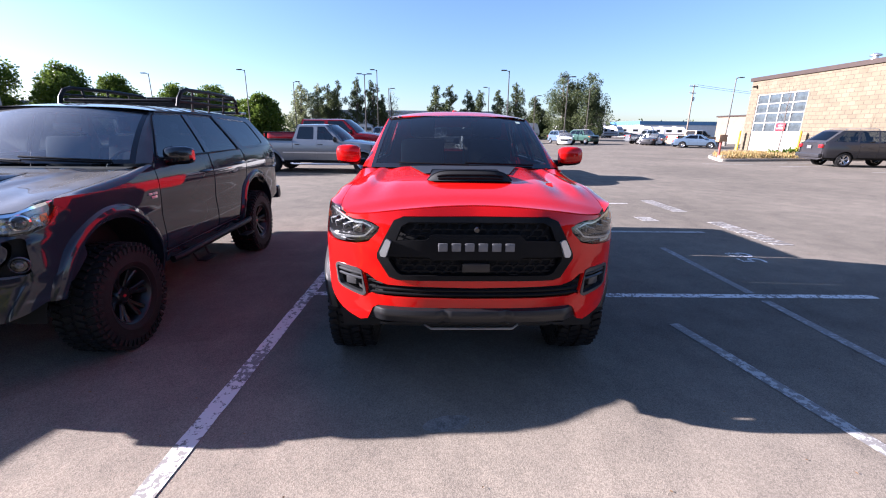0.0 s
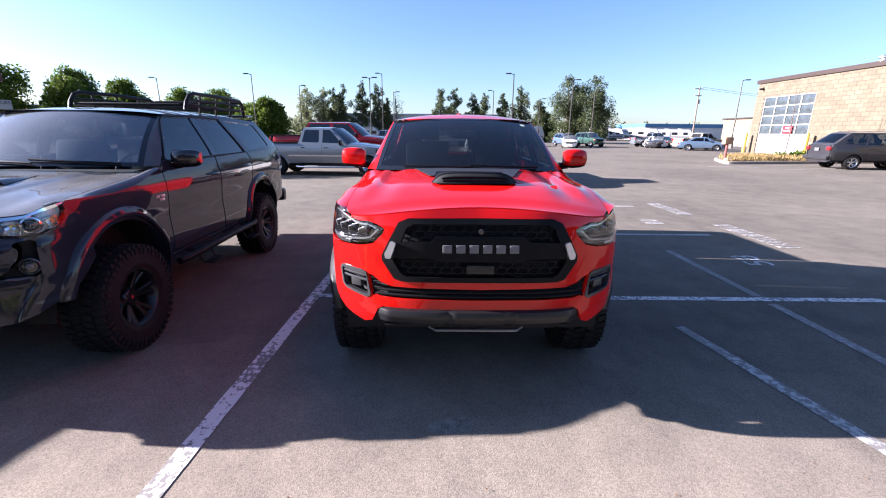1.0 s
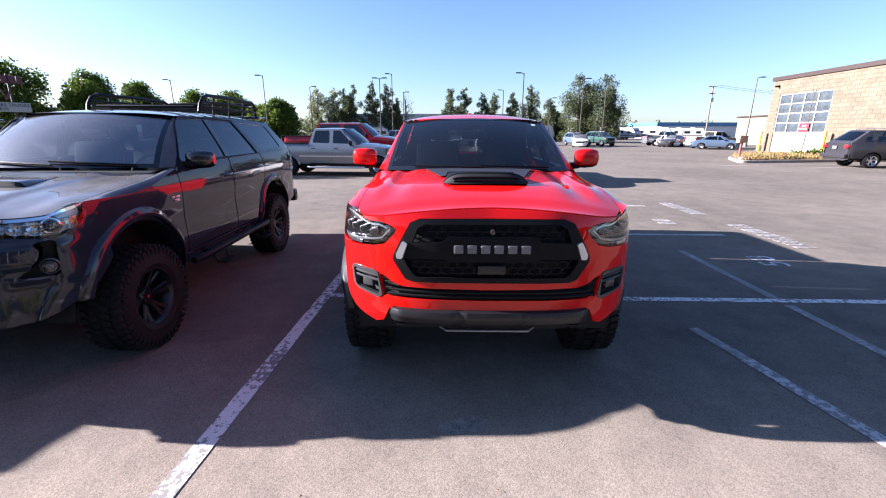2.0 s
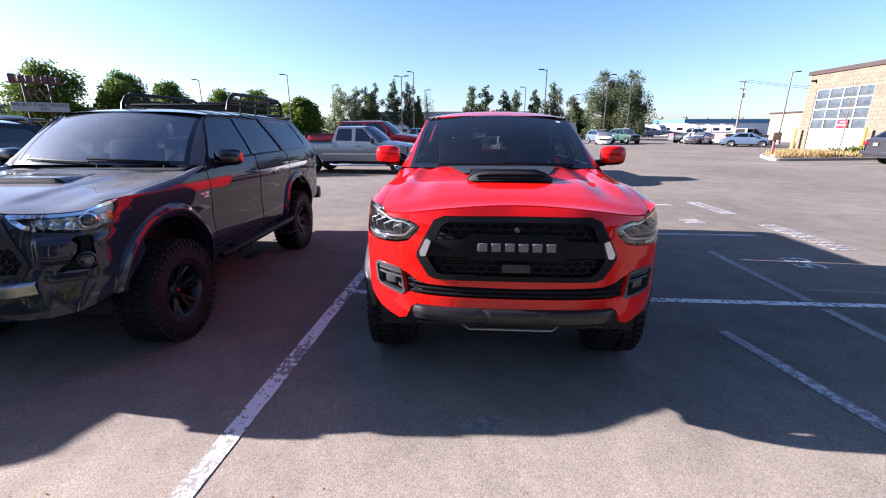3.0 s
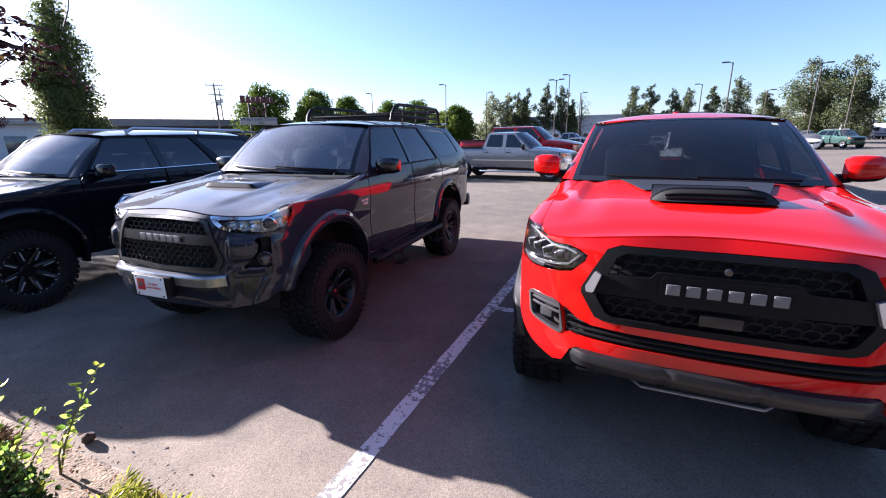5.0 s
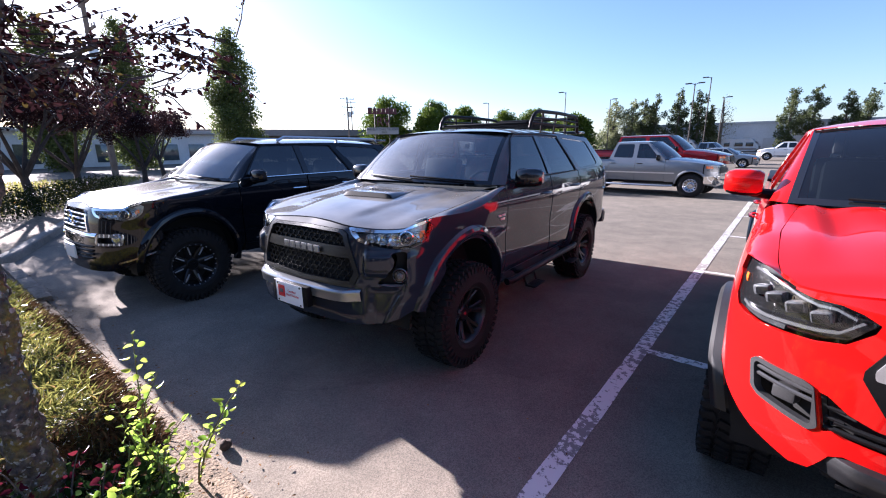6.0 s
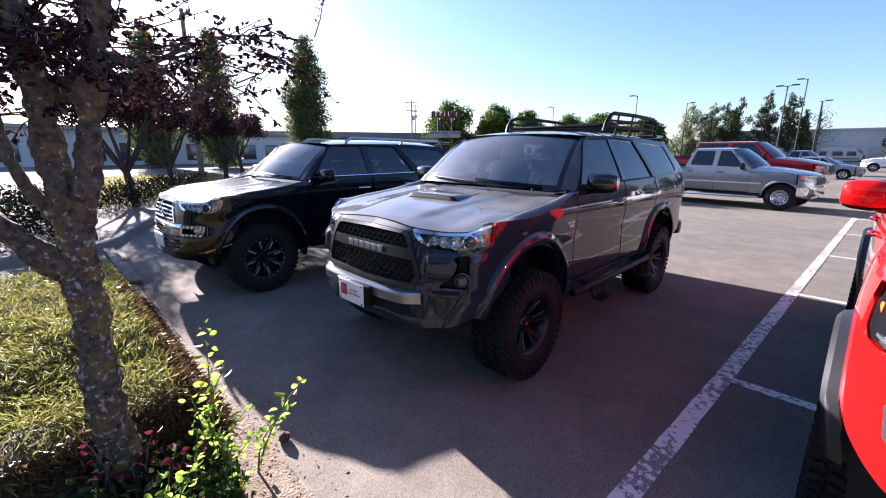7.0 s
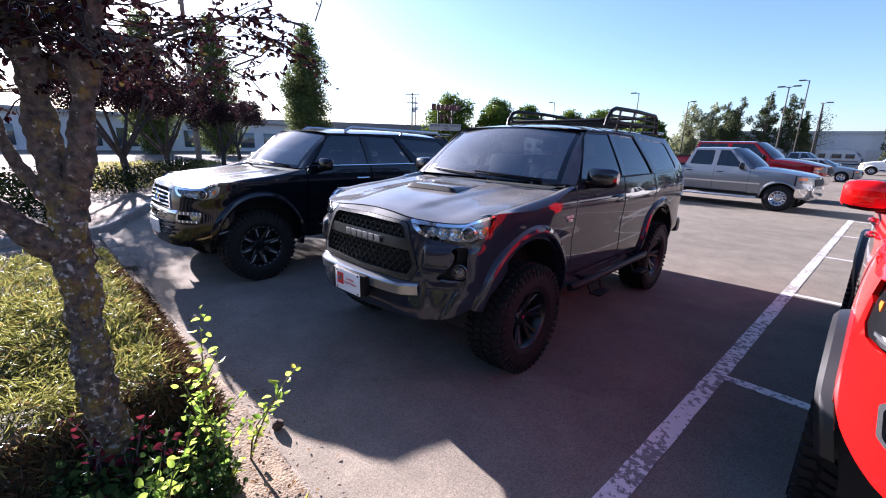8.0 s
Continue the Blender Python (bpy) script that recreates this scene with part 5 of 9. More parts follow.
    c.lining([(1.47, 1.39), (1.89, 1.79), (1.98, 1.825), (3.3, 1.835), (4.15, 1.80), (4.35, 1.62), (4.62, 1.432), (3.3, 1.412)], (w1, w2, rounded(w3, 0.06)), 1.93, 4.2, ze, zm)
    bm = bmesh.new()
    def tail(x, z):
        return (x, 4.78 - 0.02 * abs(x) - max(0, z - 1.35) * 1.05 - max(0, 0.75 - z) * 0.1 + 0.1 * (1 - (x / 0.9) ** 2) * 0, z)
    rw = [(-0.6, 1.42), (-0.5, 1.76), (0.5, 1.76), (0.6, 1.42)]
    patch(bm, [(-0.85, 0.6), (-0.86, 1.40), (-0.66, 1.83), (0, 1.875), (0.66, 1.83), (0.86, 1.40), (0.85, 0.6)], tail, 0.1, 0.03, (rw,), out=(0, 1, 0))
    part("tail_door", bm, lac, c.root)
    bm = bmesh.new()
    patch(bm, rw, tail, 0.2, 0, out=(0, 1, 0))
    part("rear_window", bm, TINTGLASS, c.root)
    bm = bmesh.new()
    box(bm, (0, 4.30, 1.875), (1.25, 0.26, 0.035), bevel=0.015)
    part("tail_spoiler", bm, lac, c.root)
    c.side_panel("tail_lamp", [(4.42, 1.10), (4.40, 1.36), (4.68, 1.42), (4.76, 1.15)], REDLENS if not sport else LENS, 0.012, 0.06, 0.03)
    bm = bmesh.new()
    box(bm, (0, 4.80, 0.66), (1.78, 0.14, 0.22), bevel=0.06)
    part("rear_bumper", bm, lac, c.root)
    c.mirror(0.93, 1.67, 1.43, GLOSSBLK if sport else lac, PLASTIC, (0.235, 0.16, 0.165), 0.08)
    hm = GLOSSBLK if sport else CHROME
    c.handle(2.30, 1.235, hm)
    c.handle(3.16, 1.25, hm)
    c.dash(1.32, 1.335, 0.76)
    c.seats(((2.0, 2), (2.9, 2)), z=0.92)
    bm = bmesh.new()
    patch(bm, [(-0.68, 1.33), (-0.78, 1.43), (-0.4, 1.29), (0, 1.25), (0.4, 1.29), (0.78, 1.43), (0.68, 1.33), (0.0, 1.20)], lambda x, y: (x, y, top(x, 1.30) - 0.012 + 0.02 * (y - 1.2)), 0.08, 0.01, out=(0, 0, 1))
    part("cowl", bm, PLASTIC, c.root)
    for x0, x1 in ((0.66, 0.02), (0.05, -0.6)):
        bm = bmesh.new()
        tube(bm, [Vector(c.ws((x0 + 0.8) / 1.6 + (x1 - x0) / 1.6 * i / 8, 0.02 + 0.05 * i / 8)) + Vector((0, -0.012, 0.014)) for i in range(9)], 0.009, 6)
        part("wiper", bm, PLASTIC, c.root)
    if sport:
        bm = bmesh.new()
        grid(bm, lambda u, v: c.ws(0.055 + 0.045 * u, 0.07 + 0.08 * v, 0.004), 2, 2)
        part("windscreen_sticker", bm, mat("white_sticker", (0.55, 0.58, 0.55), 0.6), c.root)
        # step bar under the doors
        for s in (1, -1):
            bm = bmesh.new()
            tube(bm, [(s * 0.97, 1.42, 0.53), (s * 0.99, 1.5, 0.53), (s * 0.99, 3.12, 0.53), (s * 0.97, 3.2, 0.53)], 0.032, 10)
            for y in (1.75, 2.95):
                tube(bm, [(s * 0.6, y, 0.55), (s * 0.99, y, 0.53)], 0.022, 8)
            step = part("side_step", bm, PLASTIC, c.root)
            for y in (1.85, 2.85):
                bm = bmesh.new()
                for d in (-0.12, 0.12):
                    tube(bm, [(s * 0.98, y + d, 0.52), (s * 1.02, y + d * 0.9, 0.42), (s * 1.09, y + d * 0.85, 0.41)], 0.011, 6)
                box(bm, (s * 1.06, y, 0.415), (0.10, 0.24, 0.012), bevel=0.003)
                part("drop_step", bm, PLASTIC, step)
        for s in (1, -1):
            bm = bmesh.new()
            for y, z, w, h in ((1.29, 1.135, 0.05, 0.02), (1.36, 1.135, 0.06, 0.02), (1.345, 1.105, 0.075, 0.022)):
                box(bm, (s * (c.side(y, z) + 0.004), y, z), (0.008, w, h), bevel=0.002)
            part("wing_badge", bm, SATIN, c.root, "small silver bar badge on the wing")
        # roof rack
        z0, z1 = 1.945, 2.075
        bm = bmesh.new()
        tube(bm, [(-0.60, 4.12, z0), (-0.60, 2.72, z0), (-0.585, 2.66, z0), (-0.55, 2.62, z0), (0.55, 2.62, z0), (0.585, 2.66, z0), (0.60, 2.72, z0), (0.60, 4.12, z0)], 0.017, 8)
        rack = part("roof_rack", bm, PLASTIC, c.root, "black tubular roof rack")
        for s in (1, -1):
            bm = bmesh.new()
            tube(bm, [(s * 0.60, 2.60, 1.89), (s * 0.605, 2.63, 1.97), (s * 0.61, 2.70, z1 - 0.03), (s * 0.61, 2.80, z1), (s * 0.61, 3.4, z1 + 0.01), (s * 0.61, 4.02, z1), (s * 0.60, 4.12, z1 - 0.04), (s * 0.595, 4.16, 1.87)], 0.021, 10)
            part("rack_rail", bm, PLASTIC, rack)
            bm = bmesh.new()
            tube(bm, [(s * 0.605, 2.66, 2.0), (s * 0.61, 3.4, 2.012), (s * 0.605, 4.12, 2.0)], 0.012, 8)
            part("rack_rail", bm, PLASTIC, rack)
            for y in (2.95, 3.35, 3.75):
                bm = bmesh.new()
                tube(bm, [(s * 0.575, y, 1.85), (s * 0.605, y, z1)], 0.013, 6)
                part("rack_leg", bm, PLASTIC, rack)
        bm = bmesh.new()
        tube(bm, [(-0.59, 4.12, z1 - 0.02), (0.59, 4.12, z1 - 0.02)], 0.018, 8)
        part("rack_rail", bm, PLASTIC, rack)
        for i in range(6):
            bm = bmesh.new()
            box(bm, (0, 2.78 + 0.25 * i, z0 - 0.005), (1.18, 0.03, 0.014), bevel=0.003)
            part("rack_slat", bm, PLASTIC, rack)
        c.wheels(yf, yr, 0.835, "six", R, 0.285, 0.225)
    else:
        for s in (1, -1):
            bm = bmesh.new()
            tube(bm, [(s * 0.60, 2.25, 1.865), (s * 0.61, 2.35, 1.915), (s * 0.61, 4.1, 1.90), (s * 0.60, 4.2, 1.85)], 0.02, 8)
            for y in (3.3,):
                tube(bm, [(s * 0.6, y, 1.86), (s * 0.61, y, 1.91)], 0.02, 8)
            part("roof_rail", bm, SATIN, c.root, "silver roof rail")
        c.side_panel("door_trim", [(1.6, 0.645), (1.6, 0.665), (3.15, 0.665), (3.15, 0.645)], CHROME, 0.006, 0.1, 0.006, r=0)
        c.wheels(yf - 0.03, yr, 0.835, "slash", R, 0.28, 0.255, 0, 0.06)
    # unseen boxes added behind the nose to keep sunlight from passing through
    bm = bmesh.new()
    box(bm, (0, 0.75, 0.87), (1.14, 1.0, 0.52), bevel=0.05)
    box(bm, (0, 0.28, 0.78), (1.0, 0.32, 0.56), bevel=0.03)
    part("light_block", bm, UNDER, c.root)
    c.hull(0.42, 1.0, 0.35, 4.7, 0.56)
    return c


# ---- ground ----
def asphalt():
    m = bpy.data.materials.new("asphalt")
    m.use_nodes = True
    t = m.node_tree
    b = t.nodes["Principled BSDF"]
    L = t.links.new
    co = t.nodes.new("ShaderNodeTexCoord")
    def nz(scale, detail=4, rough=0.55):
        n = t.nodes.new("ShaderNodeTexNoise")
        n.inputs["Scale"].default_value, n.inputs["Detail"].default_value, n.inputs["Roughness"].default_value = scale, detail, rough
        L(co.outputs["Object"], n.inputs["Vector"])
        return n
    def ramp(src, *els):
        r = t.nodes.new("ShaderNodeValToRGB")
        for i, (p, c) in enumerate(els):
            e = r.color_ramp.elements[i] if i < 2 else r.color_ramp.elements.new(p)
            e.position, e.color = p, (*c, 1)
        L(src, r.inputs[0])
        return r
    def mul(a, bb, fac=1.0):
        x = t.nodes.new("ShaderNodeMix")
        x.data_type, x.blend_type = "RGBA", "MULTIPLY"
        x.inputs[0].default_value = fac
        L(a, x.inputs[6])
        L(bb, x.inputs[7])
        return x.outputs[2]
    big = ramp(nz(0.22, 5).outputs[0], (0.35, (0.172, 0.155, 0.13)), (0.65, (0.232, 0.207, 0.172)))
    # paler strip along the beds; darker lot band has car shade painted in
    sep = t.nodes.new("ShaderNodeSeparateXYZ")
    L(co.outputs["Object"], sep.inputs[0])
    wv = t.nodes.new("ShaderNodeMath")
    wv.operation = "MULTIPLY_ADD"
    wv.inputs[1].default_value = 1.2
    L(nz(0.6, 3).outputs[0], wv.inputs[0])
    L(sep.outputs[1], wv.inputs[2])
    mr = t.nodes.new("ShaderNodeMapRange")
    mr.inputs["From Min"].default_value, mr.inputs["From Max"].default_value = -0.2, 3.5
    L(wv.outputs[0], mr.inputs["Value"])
    shade_band = ramp(mr.outputs[0], (0.0, (1.25, 1.2, 1.14)), (0.55, (0.66, 0.66, 0.67)), (1.0, (0.78, 0.775, 0.77)))
    mid = ramp(nz(2.2, 6, 0.65).outputs[0], (0.3, (0.78, 0.78, 0.79)), (0.7, (1.12, 1.11, 1.1)))
    vo = t.nodes.new("ShaderNodeTexVoronoi")
    vo.inputs["Scale"].default_value = 190
    L(co.outputs["Object"], vo.inputs["Vector"])
    grit = ramp(vo.outputs["Color"], (0.2, (0.74, 0.735, 0.73)), (0.8, (1.25, 1.24, 1.22)))
    speck = ramp(nz(60, 2).outputs[0], (0.28, (0.45, 0.44, 0.43)), (0.34, (1, 1, 1)))
    col = mul(mul(mul(mul(big.outputs[0], shade_band.outputs[0]), mid.outputs[0]), grit.outputs[0]), speck.outputs[0], 0.6)
    # hairline cracks
    wob = t.nodes.new("ShaderNodeMix")
    wob.data_type, wob.blend_type = "RGBA", "ADD"
    wob.inputs[0].default_value = 0.6
    L(co.outputs["Object"], wob.inputs[6])
    L(nz(1.3, 4).outputs["Color"], wob.inputs[7])
    cr = t.nodes.new("ShaderNodeTexVoronoi")
    cr.feature = "DISTANCE_TO_EDGE"
    cr.inputs["Scale"].default_value = 0.22
    L(wob.outputs[2], cr.inputs["Vector"])
    crack = ramp(cr.outputs["Distance"], (0.0, (0.5, 0.5, 0.5)), (0.0022, (1, 1, 1)))
    col = mul(col, crack.outputs[0], 0.22)
    L(col, b.inputs["Base Color"])
    b.inputs["Roughness"].default_value = 0.95
    b.inputs["Specular IOR Level"].default_value = 0.1
    bp = t.nodes.new("ShaderNodeBump")
    bp.inputs["Strength"].default_value, bp.inputs["Distance"].default_value = 0.22, 0.005
    L(vo.outputs["Distance"], bp.inputs["Height"])
    b2 = t.nodes.new("ShaderNodeBump")
    b2.inputs["Strength"].default_value, b2.inputs["Distance"].default_value = 0.12, 0.02
    L(nz(9, 5).outputs[0], b2.inputs["Height"])
    L(b2.outputs[0], bp.inputs["Normal"])
    L(bp.outputs[0], b.inputs["Normal"])
    return m


def line_paint(name, wear, base=(0.58, 0.565, 0.54)):
    """White road paint, worn through to the asphalt in flakes. wear 0 to 1."""
    m = bpy.data.materials.new(name)
    m.use_nodes = True
    t = m.node_tree
    b = t.nodes["Principled BSDF"]
    co = t.nodes.new("ShaderNodeTexCoord")
    n1, n2 = t.nodes.new("ShaderNodeTexNoise"), t.nodes.new("ShaderNodeTexNoise")
    n1.inputs["Scale"].default_value, n1.inputs["Detail"].default_value, n1.inputs["Roughness"].default_value = 19, 8, 0.68
    n2.inputs["Scale"].default_value, n2.inputs["Detail"].default_value = 1.6, 3
    for n in (n1, n2):
        t.links.new(co.outputs["Object"], n.inputs["Vector"])
    ad = t.nodes.new("ShaderNodeMath")
    ad.operation = "MULTIPLY_ADD"
    ad.inputs[1].default_value = 0.42
    t.links.new(n2.outputs[0], ad.inputs[0])
    t.links.new(n1.outputs[0], ad.inputs[2])
    r = t.nodes.new("ShaderNodeValToRGB")
    r.color_ramp.elements[0].position, r.color_ramp.elements[1].position = 0.49 + 0.42 * wear, 0.525 + 0.42 * wear
    r.color_ramp.elements[0].color, r.color_ramp.elements[1].color = (0.19, 0.178, 0.165, 1), (*base, 1)
    t.links.new(ad.outputs[0], r.inputs[0])
    t.links.new(r.outputs[0], b.inputs["Base Color"])
    b.inputs["Roughness"].default_value = 0.8
    return m


ASPHALT = asphalt()
LINE = line_paint("line_paint", 0.43, (0.62, 0.60, 0.575))
LINEFAR = line_paint("line_paint_pale", 0.42, (0.40, 0.385, 0.365))
LINEOLD = line_paint("line_paint_faded", 0.62, (0.30, 0.29, 0.285))

bm = bmesh.new()
rings = [0, 4, 9, 20, 45, 110, 400, 1500, 4500]
N = 48
prev = [bm.verts.new((0, 5, 0))]
for r in rings[1:]:
    cur = [bm.verts.new((r * math.cos(2 * math.pi * k / N), 5 + r * math.sin(2 * math.pi * k / N), 0)) for k in range(N)]
    for k in range(N):
        if len(prev) == 1:
            bm.faces.new([prev[0], cur[k], cur[(k + 1) % N]])
        else:
            bm.faces.new([prev[k], cur[k], cur[(k + 1) % N], prev[(k + 1) % N]])
    prev = cur
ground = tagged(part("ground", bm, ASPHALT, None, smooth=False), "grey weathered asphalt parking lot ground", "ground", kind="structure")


def stripe(p, q, width, material, name="parking_line", label="worn white painted parking line on asphalt"):
    p, q = Vector((*p, 0)), Vector((*q, 0))
    d = (q - p).normalized()
    w = Vector((-d.y, d.x, 0)) * width / 2
    n = max(2, int((q - p).length / 0.12))
    bm = bmesh.new()
    rows = []
    for i in range(n + 1):
        c = p.lerp(q, i / n)
        rows.append([bm.verts.new(c + w * random.uniform(0.93, 1.05) + Vector((0, 0, 0.004))), bm.verts.new(c - w * random.uniform(0.93, 1.05) + Vector((0, 0, 0.004)))])
    for a, b in zip(rows, rows[1:]):
        bm.faces.new([a[0], a[1], b[1], b[0]])
    bmesh.ops.recalc_face_normals(bm, faces=bm.faces[:])
    return tagged(part(name, bm, material, None, smooth=False), label, "road marking", "parking lines", "structure")


XL = lambda y: -1.585 + 0.022 * y
stripe((XL(-0.85), -0.85), (XL(4.78), 4.78), 0.115, LINE)
stripe((XL(4.78), 4.78), (XL(13.9), 13.9), 0.115, LINEFAR)
for i, y in enumerate((1.93, 4.84, 7.75, 10.6, 13.6)):
    stripe((XL(y) + 0.06, y + 0.03), (4.5 - 0.03 * i, y - 0.04), 0.10, LINE if i == 0 else LINEFAR)
stripe((2.06, 0.72), (2.35, -0.75), 0.11, line_paint("line_paint_flaked", 0.57, (0.40, 0.39, 0.37)))
stripe((1.95, 1.25), (2.06, 0.72), 0.10, LINEOLD)
stripe((3.22, -0.3), (3.21, 1.78), 0.10, LINEOLD)
stripe((3.21, 1.98), (3.2, 3.8), 0.10, LINEOLD)

red = red_pickup(pose(0, 0, 0))
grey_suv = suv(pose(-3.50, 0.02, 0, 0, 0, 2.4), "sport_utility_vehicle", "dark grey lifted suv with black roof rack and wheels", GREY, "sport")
black_suv = suv(pose(-6.85, -0.635, -0.06, 0, 0, 2.6), "sport_utility_vehicle", "black suv with chrome grille and silver roof rails", BLACK, "chrome")


# ---- plainer vehicles that stand further off ----
KINDS = {
    # cowl y, roof front y, roof rear y, cab foot rear y, belt z, hood lip z, roof z, tail z, arch radius, as shares of length or metres
    "sedan": dict(cowl=0.27, r0=0.42, r1=0.66, foot=0.83, belt=0.93, lip=0.72, roof=1.44, sill=0.30, doors=(0.29, 0.47, 0.66)),
    "wagon": dict(cowl=0.25, r0=0.38, r1=0.86, foot=0.97, belt=1.06, lip=0.88, roof=1.68, sill=0.36, doors=(0.27, 0.46, 0.64)),
    "pickup": dict(cowl=0.255, r0=0.375, r1=0.565, foot=0.60, belt=1.22, lip=0.98, roof=1.88, sill=0.48, doors=(0.27, 0.44, 0.60)),
}


def street_car(m, name, label, category, lac, kind, L=4.7, hw=0.9, wheel=(0.33, 0.21, 0.21, "plain"), over=0.9, wb=2.7, lift=0.0, chrome=True, bumper=None, shape=None):
    k = {**KINDS[kind], **(shape or {})}
    R, tw, rim, style = wheel
    Z = lambda z: z + lift
    plan = [(0, 0), (hw * 0.4, 0.02), (hw * 0.65, 0.07), (hw * 0.82, 0.16), (hw * 0.93, 0.3), (hw * 0.98, 0.5), (hw, 0.9), (hw, L * 0.5), (hw, L * 0.8), (hw * 0.97, L - 0.25), (hw * 0.86, L - 0.02)]
    belt, sill = Z(k["belt"]), Z(k["sill"])
    inset = [(sill - 0.1, 0.07), (sill + 0.1, 0.03), ((belt + sill) / 2, 0.0), (belt - 0.1, 0.015), (belt, 0.04), (Z(k["roof"]), 0.26 if kind != "pickup" else 0.2)]
    c = Car(name, label, category, m, lac, plan, inset, L)
    yf, yr = over, over + wb
    ra = R + 0.065
    cy, foot = k["cowl"] * L, k["foot"] * L
    bz = curve((0.05, Z(k["lip"])), (0.25, Z(k["lip"]) + 0.06), (cy * 0.6, belt - 0.05), (cy, belt), (foot, belt + 0.03), (L, belt - (0.06 if kind == "sedan" else -0.03)))
    cuts = [0.42] + [d * L for d in k["doors"]] + [L - 0.06]
    names = ["front_wing", "front_door", "rear_door", "rear_quarter" if kind != "pickup" else "bed_side"]
    for nm, a, b in zip(names, cuts, cuts[1:]):
        a, b = a + 0.004, b - 0.004
        bot = sill if "door" not in nm else sill + 0.02
        o = [(a, bot), (a, bz(a))] + [(a + (b - a) * i / 6, bz(a + (b - a) * i / 6)) for i in range(1, 6)] + [(b, bz(b)), (b, bot)]
        for wy in (yf, yr):
            if wy + ra > a and wy - ra < b:
                a1 = math.degrees(math.asin(max(-0.9, min(0.9, (bot - R) / ra))))
                o += [(max(a + 0.004, min(b - 0.004, p[0])), p[1]) for p in arc(wy, R, ra, a1, 180 - a1, 14)]
        c.side_panel(nm, o, lac, step=0.12, r=0)
    for wy in (yf, yr):
        c.liner(wy, R, ra + 0.02, hw - 0.32)
        if kind == "pickup" or chrome is None:
            c.flare(wy, R, ra, ra + 0.07, 175, 5, lac, 0.03)
    c.side_panel("sill", [(yf + ra, sill - 0.07), (yf + ra, sill - 0.005), (yr - ra, sill - 0.005), (yr - ra, sill - 0.07)], PLASTIC, step=0.3, r=0)
    if kind == "pickup":
        c.side_panel("body_moulding", [(yf + ra + 0.05, sill + 0.27), (yf + ra + 0.05, sill + 0.31), (yr - ra - 0.08, sill + 0.31), (yr - ra - 0.08, sill + 0.27)], SATIN, 0.008, 0.3, 0.008, r=0)
        for s in (1, -1):
            bm = bmesh.new()
            tube(bm, [(s * (hw - 0.05), yf + ra + 0.1, sill - 0.12), (s * (hw + 0.04), yf + ra + 0.25, sill - 0.13), (s * (hw + 0.04), yr - ra - 0.5, sill - 0.13), (s * (hw - 0.05), yr - ra - 0.35, sill - 0.12)], 0.035, 8)
            part("step_bar", bm, SATIN, c.root)
    # bonnet
    def top(x, y):
        w = c.side(y, bz(y))
        return bz(y) + (0.05 + 0.03 * min(1, y)) * (1 - min(1, abs(x) / w) ** 3) - 0.003
    n = 9
    ys = [0.10 + (cy - 0.10) * i / n for i in range(n + 1)]
    edge = [(c.side(y, bz(y)) - 0.012 if y > 0.3 else c.W(y - 0.03) - 0.03, y) for y in ys]
    bm = bmesh.new()
    patch(bm, [(0, 0.05)] + [(hw * 0.4, 0.065)] + edge + [(-a, b) for a, b in reversed(edge)] + [(-hw * 0.4, 0.065)], lambda x, y: (x, y, top(x, y)), 0.12, 0.02, out=(0, 0, 1))
    part("bonnet", bm, lac, c.root)
    # front
    lz = Z(k["lip"])
    yc = curve((sill - 0.1, 0.1), (sill + 0.1, 0.0), (lz - 0.1, 0.02), (lz, 0.05))
    F = c.fascia(yc)
    sm = c.ps[-1][0] - 0.25
    smax = min(sm, hw * 1.12)
    band = [(-smax, sill - 0.05), (-smax, lz + 0.06), (-hw * 0.5, lz + 0.02), (hw * 0.5, lz + 0.02), (smax, lz + 0.06), (smax, sill - 0.05), (hw * 0.6, sill - 0.12), (-hw * 0.6, sill - 0.12)]
    bm = bmesh.new()
    patch(bm, band, F, 0.09, 0.02, out=(0, -1, 0))
    part("front_bumper", bm, lac, c.root)
    bm = bmesh.new()
    patch(bm, [(-hw * 0.5, lz - 0.22), (-hw * 0.52, lz - 0.02), (hw * 0.52, lz - 0.02), (hw * 0.5, lz - 0.22)], c.fascia(yc, 0.012), 0.1, 0.012, out=(0, -1, 0))
    part("grille", bm, PLASTIC, c.root)
    if bumper:
        bm = bmesh.new()
        patch(bm, [(-smax, sill - 0.02), (-smax, sill + 0.22), (smax, sill + 0.22), (smax, sill - 0.02)], c.fascia(yc, 0.06), 0.1, 0.05, out=(0, -1, 0))
        part("bumper_bar", bm, bumper, c.root)
    for s in (1, -1):
        bm = bmesh.new()
        patch(bm, rounded([(hw * 0.56, lz - 0.17), (hw * 0.56, lz - 0.01), (hw * 0.9, lz + 0.02), (hw * 1.05, lz + 0.02), (hw * 1.04, lz - 0.14)], 0.03), c.fascia(yc, 0.010), 0.08, 0.02, s=s, out=(0, -1, 0))
        hl = part("headlamp", bm, HOUSING, c.root)
        bm = bmesh.new()
        patch(bm, rounded([(hw * 0.86, lz - 0.06), (hw * 0.86, lz + 0.012), (hw * 1.08, lz + 0.015), (hw * 1.08, lz - 0.06)], 0.01), c.fascia(yc, 0.016), 0.08, 0.01, s=s, out=(0, -1, 0))
        part("side_marker", bm, AMBER, hl)
    # greenhouse
    rz = Z(k["roof"])
    r0, r1 = k["r0"] * L, k["r1"] * L
    bh = c.side(cy, belt) - 0.06
    th = c.side(r0, rz - 0.07) - 0.03
